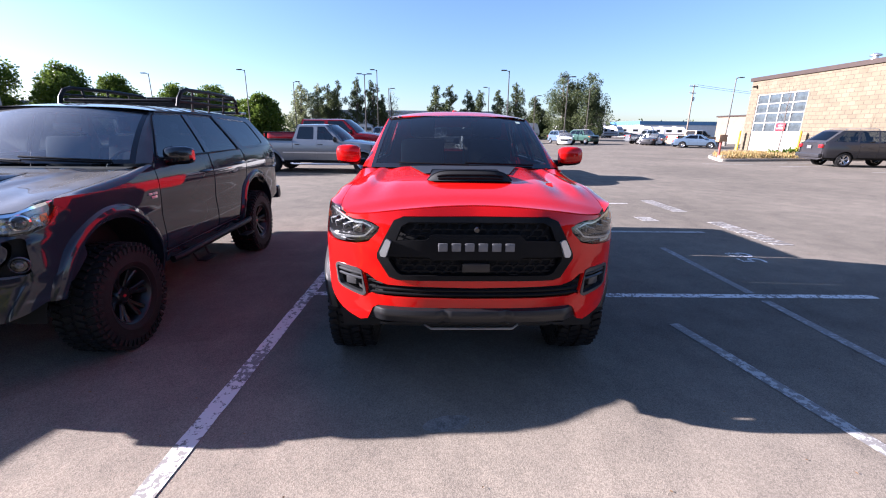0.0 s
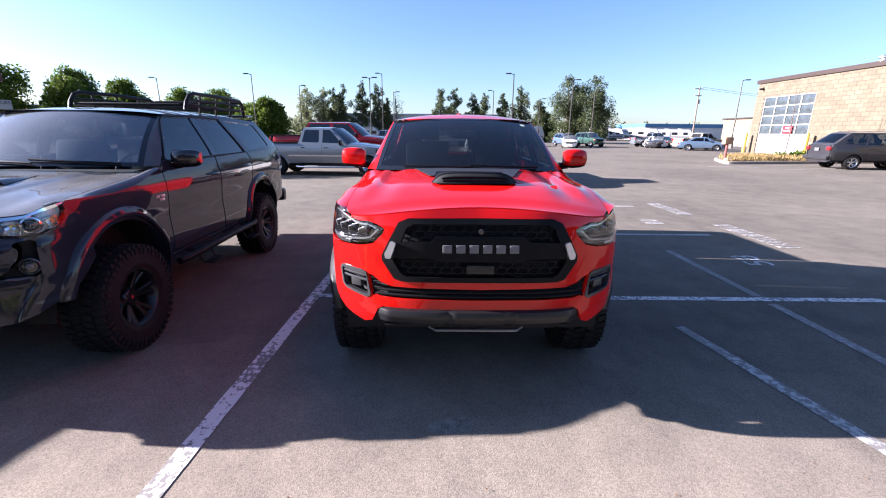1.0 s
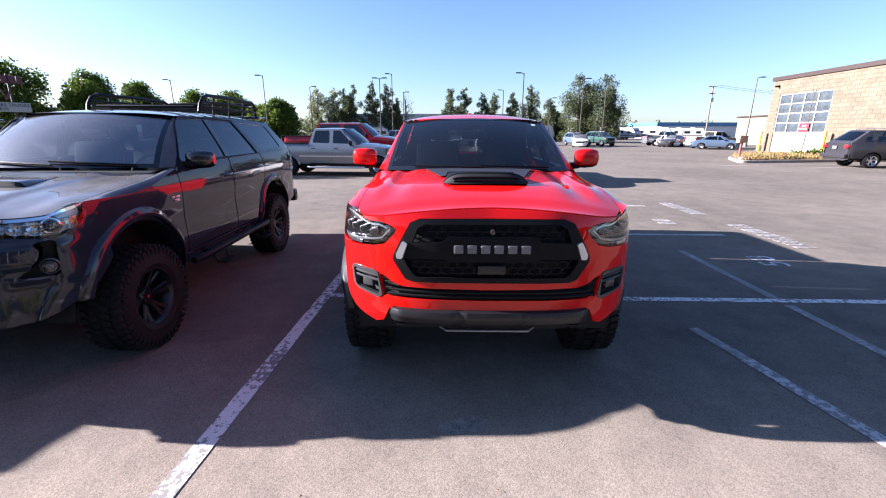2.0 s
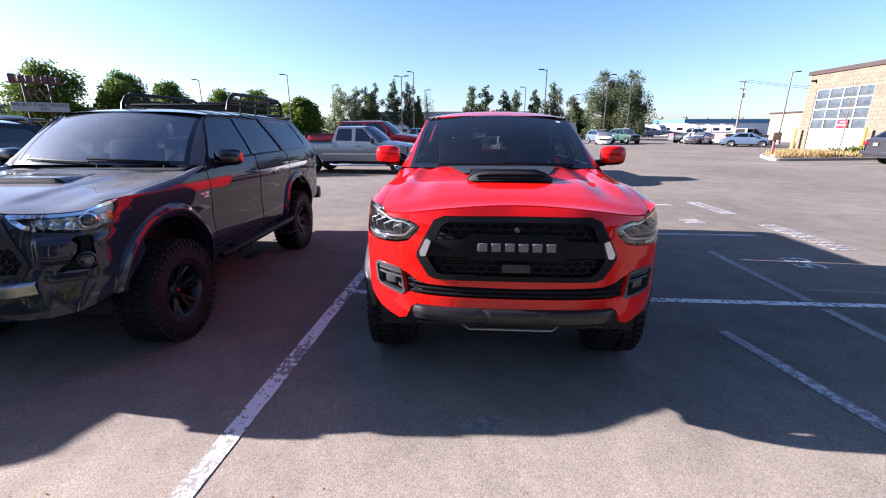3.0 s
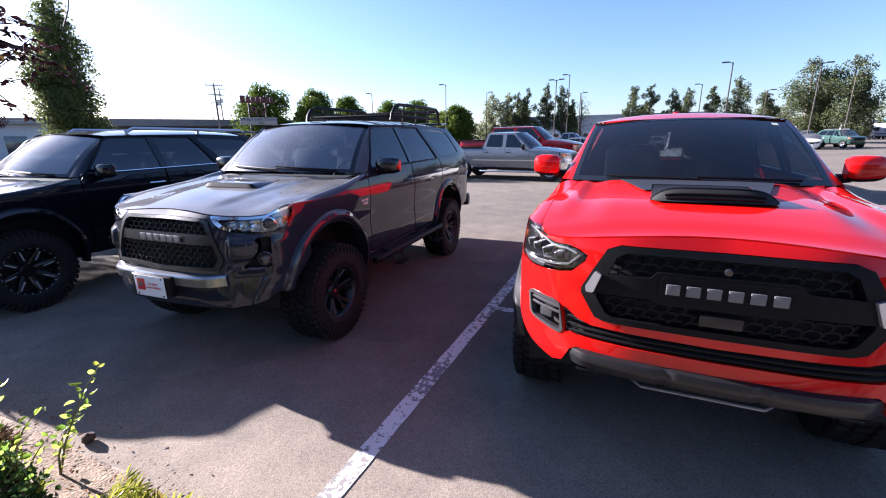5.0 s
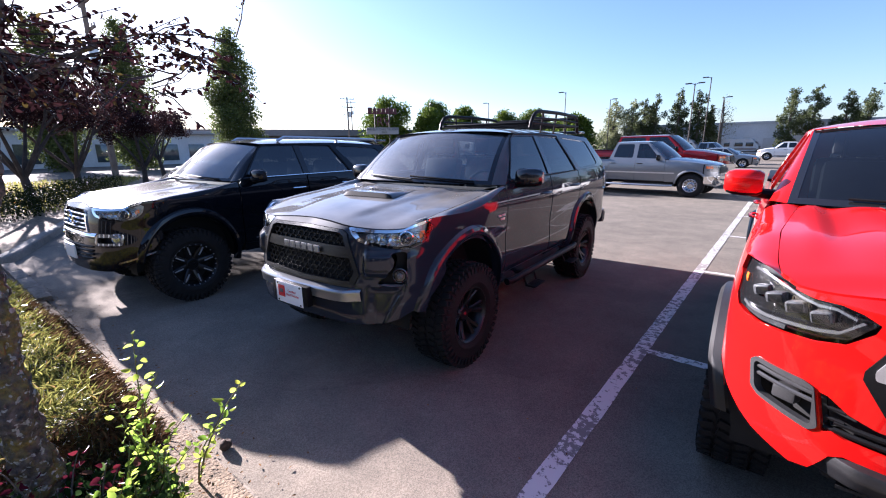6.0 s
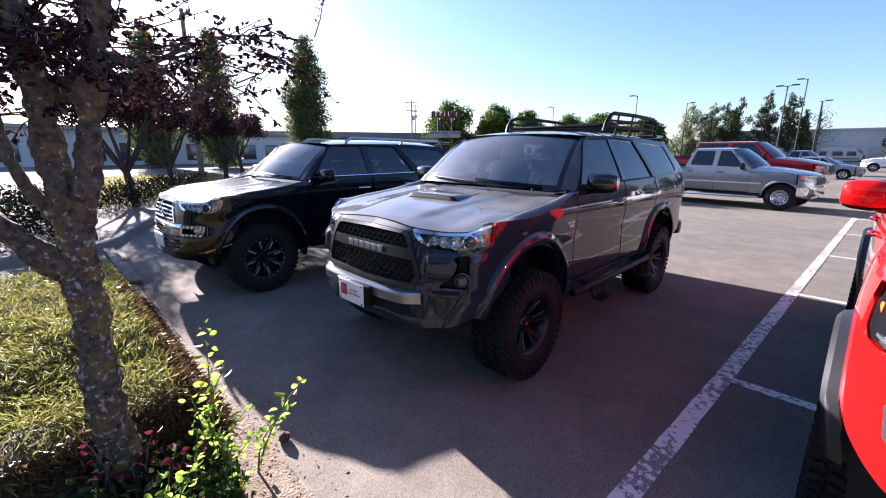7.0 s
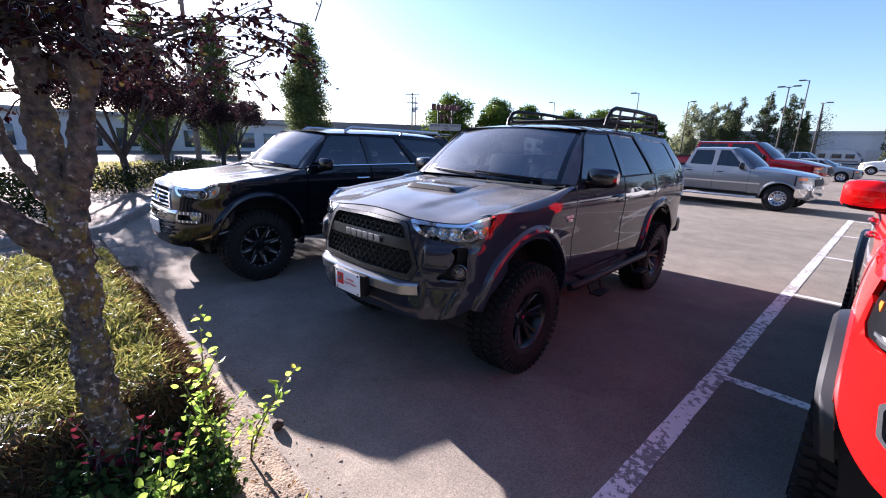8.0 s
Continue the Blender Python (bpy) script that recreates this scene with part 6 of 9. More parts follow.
    c.windscreen((bh, cy + 0.05, belt + 0.02), (th, r0, rz - 0.06), (0.16, 0.09), (0.02, 0.03), FARGLASS if kind == "pickup" else WSGLASS)
    sl = (r0 - cy - 0.05) / (rz - 0.08 - belt)
    c.pillar(lambda z: cy + 0.10 + (z - belt) * sl, lac)
    bt = lambda y: bz(y) + 0.002
    outline = [(cy + 0.10, bt(cy)), (r0 + 0.02, rz - 0.055), (r1, rz - 0.055), (foot, bt(foot))]
    d1 = k["doors"][1] * L
    e = 0.05
    w1 = [(cy + 0.27, bt(cy) + e * 0.7), (r0 + 0.05, rz - 0.055 - e), (d1 - 0.05, rz - 0.055 - e), (d1 - 0.03, bt(d1) + e * 0.7)]
    d2 = k["doors"][2] * L
    if kind == "wagon":
        w2 = [(d1 + 0.04, bt(d1) + e * 0.7), (d1 + 0.04, rz - 0.055 - e), (d2 - 0.06, rz - 0.06 - e), (d2 + 0.06, bt(d2) + e * 0.7)]
        w3 = [(d2 + 0.14, bt(d2) + e), (d2 + 0.02, rz - 0.065 - e), (r1 - 0.15, rz - 0.08 - e), (foot - 0.35, bt(foot) + e * 1.4)]
        wins = [w1, w2, rounded(w3, 0.05)]
    elif kind == "sedan":
        w2 = [(d1 + 0.04, bt(d1) + e * 0.7), (d1 + 0.04, rz - 0.055 - e), (r1 - 0.08, rz - 0.06 - e), (foot - 0.32, bt(foot) + e)]
        wins = [w1, w2]
    else:
        w2 = [(d1 + 0.10, bt(d1) + e * 0.7), (d1 + 0.10, rz - 0.06 - e), (r1 - 0.06, rz - 0.06 - e), (foot - 0.14, bt(foot) + e * 0.9)]
        wins = [w1, rounded(w2, 0.06)]
    c.side_panel("cab_frame", outline, lac, holes=wins, step=0.12, r=0)
    for w in wins:
        c.side_panel("side_window", w, FARGLASS, -0.01, 0.15, 0, r=0)
    ze = curve((r0 - 0.2, rz - 0.05), (r1 + 0.1, rz - 0.05))
    zm = curve((r0 - 0.15, rz - 0.03), (r0 + 0.3, rz), (r1 + 0.1, rz - 0.02))
    c.roof(r0, r1, ze, zm, lac, front=0.09)
    # back
    tb = c.side(foot, belt) - 0.04
    tt = c.side(r1, rz - 0.07) - 0.01
    bm = bmesh.new()
    def back(u, v):
        q = u * 2 - 1
        lo = Vector((tb * q, foot + 0.03 * (1 - q * q), bt(foot)))
        hi = Vector((tt * q, r1 + 0.04 * (1 - q * q), rz - 0.055 + 0.035 * (1 - q * q)))
        return lo.lerp(hi, v)
    grid(bm, back, 12, 6)
    bmesh.ops.recalc_face_normals(bm, faces=bm.faces[:])
    part("cab_back", bm, lac, c.root)
    bm = bmesh.new()
    grid(bm, lambda u, v: Vector(back(0.1 + 0.8 * u, 0.18 + 0.7 * v)) + Vector((0, 0.008, 0.006)), 8, 4)
    bmesh.ops.recalc_face_normals(bm, faces=bm.faces[:])
    part("rear_window", bm, FARGLASS, c.root)
    tz = bz(L - 0.05)
    bm = bmesh.new()
    patch(bm, [(-hw * 0.93, sill - 0.02), (-hw * 0.92, tz), (hw * 0.92, tz), (hw * 0.93, sill - 0.02), (hw * 0.7, sill - 0.1), (-hw * 0.7, sill - 0.1)], lambda x, z: (x, L - 0.03 - 0.14 * (x / hw) ** 4 - (0.05 * max(0, z - belt + 0.3)), z), 0.12, 0.03, out=(0, 1, 0))
    part("tailgate" if kind != "sedan" else "tail_panel", bm, lac, c.root)
    bm = bmesh.new()
    box(bm, (0, L, sill + 0.12), (hw * 1.86, 0.14, 0.2), bevel=0.05)
    part("rear_bumper", bm, bumper or lac, c.root)
    for s in (1, -1):
        bm = bmesh.new()
        box(bm, (s * hw * 0.80, L - 0.06, tz - 0.16), (hw * 0.24, 0.14, 0.17), bevel=0.03)
        part("tail_lamp", bm, REDLENS, c.root)
    bm = bmesh.new()
    box(bm, (0, L + (0.0 if kind != "wagon" else 0.01), tz - 0.22), (0.31, 0.03, 0.16), bevel=0.004)
    part("rear_plate", bm, BADGEW, c.root)
    if kind == "sedan":
        bm = bmesh.new()
        e2 = [(c.side(y, bz(y)) - 0.01, y) for y in (foot - 0.02, foot + (L - foot) * 0.5, L - 0.1)]
        patch(bm, e2 + [(-a, b) for a, b in reversed(e2)], lambda x, y: (x, y, bz(y) + 0.035 * (1 - (abs(x) / hw) ** 3)), 0.15, 0.02, out=(0, 0, 1))
        part("boot_lid", bm, lac, c.root)
    elif kind == "pickup":
        bm = bmesh.new()
        box(bm, (0, (foot + L) / 2, sill + 0.25), (hw * 1.7, L - foot - 0.1, 0.04))
        for s in (1, -1):
            box(bm, (s * (hw - 0.1), (foot + L) / 2, (sill + belt) / 2 + 0.15), (0.05, L - foot - 0.08, belt - sill - 0.25))
            box(bm, (s * (hw - 0.07), (foot + L) / 2, belt + 0.025), (0.1, L - foot - 0.06, 0.03), bevel=0.01)
        box(bm, (0, foot + 0.03, (sill + belt) / 2 + 0.1), (hw * 1.75, 0.04, belt - sill - 0.1))
        part("bed_liner", bm, PLASTIC if lac is not WHITEP else WHITEP, c.root)
    elif kind == "wagon":
        for s in (1, -1):
            bm = bmesh.new()
            tube(bm, [(s * 0.56, r0 + 0.3, rz - 0.02), (s * 0.57, r0 + 0.4, rz + 0.045), (s * 0.57, r1 - 0.25, rz + 0.03), (s * 0.56, r1 - 0.15, rz - 0.03)], 0.018, 6)
            part("roof_rail", bm, SATIN, c.root)
    c.mirror(hw - 0.02, cy + 0.30, belt + 0.07, lac if kind != "pickup" else PLASTIC, PLASTIC, (0.17, 0.12, 0.14) if kind != "pickup" else (0.22, 0.12, 0.2), 0.06)
    for d in (d1 - 0.16, d2 - 0.16):
        c.handle(d, belt - 0.13, PLASTIC if kind == "pickup" else lac)
    c.dash(cy, belt - 0.03, hw * 0.8)
    c.seats(((r0 + 0.1, 2), (r0 + 0.9, 2)) if kind != "pickup" else ((r0 + 0.1, 2),), z=Z(0.55) if kind != "pickup" else 0.85)
    c.wheels(yf, yr, hw - tw / 2 - 0.01, style, R, tw, rim)
    c.hull(sill - 0.08, belt - 0.12, 0.3, L - 0.25, hw - 0.36)
    return c


# a row behind the first: silver and dark red pickups, nose to the east
EAST = lambda x, y, rz=0: pose(x, y, 0, 0, 0, 90 + rz)
BIGW = (0.385, 0.25, 0.215, "holes")
silver_truck = street_car(EAST(-2.14, 15.0, -5), "pickup_truck", "silver extended-cab pickup truck with chrome bumper", "pickup truck", SILVER, "pickup", 5.75, 1.0, BIGW, 0.74, 3.64, bumper=CHROME, shape=dict(belt=1.2, lip=1.0, roof=1.84))
street_car(EAST(-2.2, 19.0, -4), "pickup_truck", "dark red pickup truck with tall chrome grille", "pickup truck", DARKRED, "pickup", 6.1, 1.02, (0.40, 0.26, 0.22, "plain"), 0.98, 3.85, 0.24, bumper=CHROME, shape=dict(r0=0.37, r1=0.69, foot=0.72, doors=(0.27, 0.5, 0.71)))
street_car(EAST(-9.3, 20.6, -4), "pickup_truck", "dark red pickup truck with white bed canopy", "pickup truck", DARKRED, "pickup", 5.6, 0.98, (0.37, 0.24, 0.21, "plain"), 0.95, 3.5, bumper=CHROME)
street_car(EAST(-1.75, 36.6, -3), "sedan_car", "silver sedan parked among pickup trucks", "car", SILVER, "sedan", 4.8, 0.9, (0.32, 0.2, 0.2, "plain"), 0.95, 2.75)
street_car(EAST(-3.2, 43.0, -3), "pickup_truck", "blue-grey pickup truck with canopy", "pickup truck", BLUEP, "pickup", 5.6, 0.96, (0.37, 0.24, 0.21, "plain"), 0.95, 3.4)
street_car(EAST(-2.6, 55.0, 178), "pickup_truck", "white pickup truck with silver wheels", "pickup truck", WHITEP, "pickup", 5.7, 1.0, (0.38, 0.25, 0.21, "plain"), 0.95, 3.5)
street_car(EAST(-0.2, 47.0, 178), "sedan_car", "white sedan with red tail lamps", "car", WHITEP, "sedan", 4.6, 0.88, (0.32, 0.2, 0.2, "plain"), 0.9, 2.65)
# wagon beside the block building, tail to the west
street_car(pose(24.6, 19.6, 0, 0, 0, 90 - 8), "estate_car", "dark grey wagon with silver roof rails and alloy wheels", "car", GUN, "wagon", 4.87, 0.93, (0.36, 0.23, 0.24, "plain"), 0.95, 2.75, 0.1, shape=dict(roof=1.78, r1=0.8, foot=0.965, belt=1.08))
# far row
street_car(pose(15.2, 48.6, 0, 0, 0, 160 + 180), "sedan_car", "white sedan parked across the lot", "car", WHITEP, "sedan", 4.7, 0.9, (0.32, 0.2, 0.2, "plain"), 0.95, 2.7)
street_car(pose(20.2, 52, 0, 0, 0, 20), "estate_car", "dark green off-road wagon in front of trailers", "car", GREENP, "wagon", 4.6, 0.92, (0.37, 0.24, 0.21, "plain"), 0.8, 2.6, 0.12)
street_car(pose(26.0, 50.6, 0, 0, 0, -50), "sedan_car", "grey sedan parked across the lot", "car", GUN, "sedan", 4.8, 0.92, (0.33, 0.21, 0.21, "plain"), 0.95, 2.8)
street_car(pose(31.5, 56, 0, 0, 0, 90), "pickup_truck", "grey pickup truck in front of trailers", "pickup truck", SILVER, "pickup", 5.5, 0.96, (0.37, 0.24, 0.21, "plain"), 0.95, 3.4)
street_car(pose(32.5, 47.5, 0, 0, 0, 100), "pickup_truck", "tan pickup truck beside the block building", "pickup truck", TANP, "pickup", 5.7, 1.0, (0.38, 0.25, 0.21, "plain"), 0.95, 3.5)
street_car(pose(30.0, 42.6, 0, 0, 0, 60), "sedan_car", "dark blue-grey car beside the building", "car", BLUEP, "sedan", 4.5, 0.88, (0.32, 0.2, 0.2, "plain"), 0.9, 2.6)
street_car(pose(12.0, 53.5, 0, 0, 0, 15), "sedan_car", "black sedan in the far row", "car", BLACK, "sedan", 4.6, 0.9, (0.32, 0.2, 0.2, "plain"), 0.9, 2.7)
street_car(pose(17.5, 54.5, 0, 0, 0, 10), "estate_car", "dark blue wagon in the far row", "car", BLUEP, "wagon", 4.6, 0.9, (0.33, 0.21, 0.21, "plain"), 0.9, 2.65)
street_car(pose(28.0, 55.0, 0, 0, 0, 170), "sedan_car", "white compact car in the far row", "car", WHITEP, "sedan", 4.4, 0.87, (0.31, 0.2, 0.2, "plain"), 0.9, 2.6)
# car half hidden behind the black suv
street_car(pose(-11.3, 0.6, 0, 0, 0, 2), "sedan_car", "pale silver sedan beside the black suv", "car", SILVER, "sedan", 4.7, 0.9, (0.32, 0.2, 0.2, "plain"), 0.95, 2.7)


# ---- trailers and motorhomes ----
RVWHITE = mat("trailer_white", (0.44, 0.44, 0.435), 0.4, var=0.06, scale=1.5)
RVBROWN = mat("trailer_stripe", (0.16, 0.12, 0.10), 0.5, var=0.1, scale=3)


def trailer(m, L=8.0, w=2.45, h=3.1, slope=0.8, label="white travel trailer with dark stripes", name="travel_trailer"):
    root = thing(name, label, "trailer", m, "trailers in the storage row")
    bm = bmesh.new()
    prof = [(0.35, 0.6), (0.0, 0.95), (0.05, h * 0.55), (slope, h - 0.12), (slope + 0.3, h), (L - 0.15, h), (L, h - 0.15), (L, 0.7), (L - 0.2, 0.55)]
    rings = [[(x * w / 2, y, z) for y, z in prof] for x in (-1, -0.94, 0.94, 1)]
    sh = lambda r, k: [(x, L / 2 + (y - L / 2) * k, h / 2 + (z - h / 2) * k) for x, y, z in r]
    loft(bm, [sh(rings[0], 0.97), rings[1], rings[2], sh(rings[3], 0.97)])
    bmesh.ops.recalc_face_normals(bm, faces=bm.faces[:])
    part("body", bm, RVWHITE, root, angle=25)
    for s in (1, -1):
        for i, (y, ln) in enumerate(((0.22, 1.0), (0.5, 1.3), (0.78, 0.8))):
            bm = bmesh.new()
            box(bm, (s * w / 2, y * L, h * 0.64), (0.05, ln, 0.6), bevel=0.015)
            part("window", bm, GLOSSBLK, root)
        bm = bmesh.new()
        box(bm, (s * w / 2, L * 0.5, h * 0.36), (0.03, L * 0.9, 0.22), bevel=0.008)
        part("stripe", bm, RVBROWN, root)
        bm = bmesh.new()
        box(bm, (s * w / 2, L * 0.64, 1.5), (0.05, 0.7, 1.8), bevel=0.02)
        part("door", bm, RVWHITE, root)
        for y in (L * 0.5, L * 0.5 + 0.85):
            add_wheel(root, s * (w / 2 - 0.16), y, "plain", 0.34, 0.22, 0.2)
    bm = bmesh.new()
    box(bm, (0, -0.005, h * 0.42), (w * 0.7, 0.06, 0.5), bevel=0.02)
    part("front_window", bm, GLOSSBLK, root)
    bm = bmesh.new()
    box(bm, (0, slope * 0.55, h * 0.75), (w * 0.8, 0.1, 0.4), Matrix.Rotation(radians(-35), 4, "X"), 0.02)
    part("front_band", bm, RVBROWN, root)
    bm = bmesh.new()
    box(bm, (0, L / 2, 0.55), (w * 0.8, L * 0.9, 0.16))
    part("chassis", bm, UNDER, root)
    for y in (L * 0.35, L * 0.7):
        bm = bmesh.new()
        box(bm, (0, y, h + 0.1), (0.7, 0.9, 0.22), bevel=0.06)
        part("roof_unit", bm, RVWHITE, root)
    return root


for x, y, rz, L, h in ((9.5, 60, 8, 8, 2.9), (14.5, 59, 5, 8.5, 3.0), (19.0, 60, 3, 9, 3.1), (23.2, 59.5, -4, 9, 3.3), (27.5, 62, 30, 8, 2.9), (33.0, 63, 60, 9, 3.0), (38.5, 64, 70, 9, 2.9)):
    trailer(pose(x * 1.7, y * 1.7, 0, 0, 0, rz), L, 2.45, h, 0.9)
trailer(pose(-29, 47, 0, 0, 0, 80), 7, 2.45, 2.8, 0.9)
for x, y in ((-11.5, 82), (-3.2, 83)):
    trailer(pose(x, y, 0, 0, 0, 84), 5.5, 2.3, 2.5, 0.9)
for x, y, rz in ((19.0, 78.0, 95),):
    trailer(pose(x, y, 0, 0, 0, rz), 7.2, 2.4, 2.9, 0.5, "white motorhome parked at the back of the lot", "motorhome")


# ---- buildings ----
def block_wall():
    m = mat("block_wall", (0.50, 0.40, 0.27), 0.85)
    t = m.node_tree
    b = t.nodes["Principled BSDF"]
    co, br, n, mx, bp = (t.nodes.new(k) for k in ("ShaderNodeTexCoord", "ShaderNodeTexBrick", "ShaderNodeTexNoise", "ShaderNodeMix", "ShaderNodeBump"))
    sep, cmb = t.nodes.new("ShaderNodeSeparateXYZ"), t.nodes.new("ShaderNodeCombineXYZ")
    ad = t.nodes.new("ShaderNodeMath")
    t.links.new(co.outputs["Object"], sep.inputs[0])
    t.links.new(sep.outputs[0], ad.inputs[0])
    t.links.new(sep.outputs[1], ad.inputs[1])
    t.links.new(ad.outputs[0], cmb.inputs[0])
    t.links.new(sep.outputs[2], cmb.inputs[1])
    t.links.new(cmb.outputs[0], br.inputs["Vector"])
    br.inputs["Scale"].default_value = 1.0
    br.inputs["Brick Width"].default_value, br.inputs["Row Height"].default_value = 0.60, 0.30
    br.inputs["Mortar Size"].default_value = 0.012
    br.inputs["Color1"].default_value, br.inputs["Color2"].default_value = (0.128, 0.102, 0.064, 1), (0.098, 0.078, 0.048, 1)
    br.inputs["Mortar"].default_value = (0.075, 0.061, 0.044, 1)
    n.inputs["Scale"].default_value, n.inputs["Detail"].default_value = 1.2, 8
    t.links.new(co.outputs["Object"], n.inputs["Vector"])
    mx.data_type, mx.blend_type = "RGBA", "OVERLAY"
    mx.inputs[0].default_value = 0.3
    t.links.new(br.outputs[0], mx.inputs[6])
    t.links.new(n.outputs[0], mx.inputs[7])
    t.links.new(mx.outputs[2], b.inputs["Base Color"])
    bp.inputs["Distance"].default_value = 0.02
    t.links.new(br.outputs["Fac"], bp.inputs["Height"])
    bp.invert = True
    t.links.new(bp.outputs[0], b.inputs["Normal"])
    return m


BLOCK = block_wall()
BROWN = mat("brown_metal_trim", (0.035, 0.022, 0.017), 0.5, 0.2, var=0.15, scale=2)
STUCCO = mat("beige_stucco", (0.15, 0.12, 0.082), 0.85, var=0.12, scale=0.8, bump=0.2, bscale=30)
PALE = mat("pale_wall", (0.50, 0.51, 0.52), 0.75, var=0.1, scale=0.6)
GREYWALL = mat("grey_wall", (0.62, 0.64, 0.66), 0.75, var=0.08, scale=0.5)
BLUEROOF = mat("blue_fascia", (0.06, 0.16, 0.30), 0.5, var=0.1, scale=1)
WHITEPAINT = mat("white_paint", (0.27, 0.265, 0.255), 0.55, var=0.06, scale=2)
DARKGLASS = mat("dark_window", (0.05, 0.06, 0.065), 0.08, 0.0, coat=0.6, var=0.3, scale=2)
YELLOW = mat("yellow_paint", (0.70, 0.45, 0.03), 0.5, var=0.2, scale=6)
CONC = mat("concrete", (0.25, 0.225, 0.19), 0.9, var=0.25, scale=3, bump=0.4, bscale=60)
STEEL = mat("dark_bronze_pole", (0.045, 0.038, 0.033), 0.45, 0.5, var=0.2, scale=4)
WOODP = mat("weathered_pole_wood", (0.17, 0.135, 0.105), 0.9, var=0.3, scale=5, bump=0.5, bscale=40)
GALV = mat("galvanised_metal", (0.5, 0.5, 0.5), 0.4, 0.9, var=0.15, scale=6)


def slab_house(name, label, x0, x1, y0, y1, h, wallm, trimm, trim_h=0.35, over=0.15, holes=None):
    root = thing(name, label, "building", pose((x0 + x1) / 2, (y0 + y1) / 2, 0))
    w, d = x1 - x0, y1 - y0
    for cx, cy, sx, sy in ((0, -d / 2 + 0.15, w, 0.3), (0, d / 2 - 0.15, w, 0.3), (w / 2 - 0.15, 0, 0.3, d - 0.6)):
        bm = bmesh.new()
        box(bm, (cx, cy, h / 2), (sx, sy, h))
        part("wall", bm, wallm, root, smooth=False)
    bm = bmesh.new()
    if not holes:
        box(bm, (-w / 2 + 0.15, 0, h / 2), (0.3, d - 0.6, h))
    else:
        # west wall with a door opening
        (a, b, top) = holes
        lo, hi = -d / 2 + 0.3, d / 2 - 0.3
        for p, q, z0, z1 in ((lo, a, 0, h), (b, hi, 0, h), (a, b, top, h)):
            box(bm, (-w / 2 + 0.15, (p + q) / 2, (z0 + z1) / 2), (0.3, q - p, z1 - z0))
    part("wall", bm, wallm, root, smooth=False)
    bm = bmesh.new()
    box(bm, (0, 0, h + 0.06), (w + over * 2, d + over * 2, 0.12))
    part("roof", bm, trimm, root, smooth=False)
    bm = bmesh.new()
    for cx, cy, sx, sy in ((0, -d / 2 - over, w + 2 * over + 0.08, 0.08), (0, d / 2 + over, w + 2 * over + 0.08, 0.08), (-w / 2 - over, 0, 0.08, d + 2 * over - 0.08), (w / 2 + over, 0, 0.08, d + 2 * over - 0.08)):
        box(bm, (cx, cy, h + 0.12 - trim_h / 2), (sx, sy, trim_h))
    part("fascia", bm, trimm, root, smooth=False)
    return root


BX, BY0, BY1, BH = 29.3, 4.0, 38.6, 6.4
bld = slab_house("workshop_building", "tan concrete block workshop with brown roof edge", BX, 58, BY0, BY1, BH, BLOCK, BROWN, 0.32, 0.1, ((32.2 - 21.3), (37.6 - 21.3), 5.0))
cxb = (BX + 58) / 2
door = thing("roller_door", "white sectional door with rows of glass panes", "door", pose(BX + 0.12, 34.9, 0))
bm = bmesh.new()
box(bm, (0, 0, 0.85), (0.06, 5.4, 1.66), bevel=0.01)
part("lower_panel", bm, WHITEPAINT, door)
for i in range(5):
    bm = bmesh.new()
    box(bm, (-0.02, -2.66 + i * 1.33, 3.34), (0.09, 0.1, 3.3), bevel=0.01)
    part("stile", bm, WHITEPAINT, door)
for j in range(5):
    bm = bmesh.new()
    box(bm, (-0.02, 0, 1.74 + j * 0.80), (0.085, 5.4, 0.1), bevel=0.01)
    part("rail", bm, WHITEPAINT, door)
for i in range(4):
    for j in range(4):
        bm = bmesh.new()
        box(bm, (0.01, -2.0 + i * 1.33, 2.14 + j * 0.80), (0.02, 1.23, 0.70), bevel=0.004)
        part("pane", bm, DARKGLASS, door)
bm = bmesh.new()
box(bm, (0.9, 0, 2.5), (0.06, 5.5, 5.0))
part("door_backing", bm, UNDER, door)
sign = thing("notice_sign", "small red notice sign on the workshop door", "sign", pose(BX + 0.02, 34.3, 2.15))
bm = bmesh.new()
box(bm, (0, 0, 0), (0.03, 0.95, 0.62), bevel=0.01)
part("board", bm, REDBADGE, sign)
for z, ln in ((0.13, 0.4), (-0.1, 0.75)):
    bm = bmesh.new()
    box(bm, (-0.018, 0, z), (0.008, ln, 0.12), bevel=0.002)
    part("text_bar", bm, WHITEPAINT, sign)
for y in (31.4, 38.2):
    b = thing("bollard", "yellow painted steel bollard by the workshop", "bollard", pose(BX - 0.6, y, 0), "bollards")
    bm = bmesh.new()
    lathe(bm, [(0.13, 0), (0.13, 1.75), (0.09, 1.85), (0.0, 1.88)], 16, "z")
    part("post", bm, YELLOW, b)
vent = thing("roof_vent", "galvanised round roof vent with cap", "vent", pose(32.5, 30.8, BH + 0.1) @ Matrix.Diagonal((0.62, 0.62, 0.72, 1)))
bm = bmesh.new()
lathe(bm, [(0.35, 0), (0.35, 0.55), (0.55, 0.6), (0.55, 0.75), (0.32, 0.8), (0.32, 1.0), (0.6, 1.05), (0.6, 1.15), (0.0, 1.35)], 20, "z")
part("stack", bm, GALV, vent)
cam_box = thing("security_camera", "small black security camera on the wall", "camera", pose(BX - 0.2, 37.9, 5.7))
bm = bmesh.new()
box(bm, (0, 0, 0), (0.35, 0.15, 0.15), bevel=0.02)
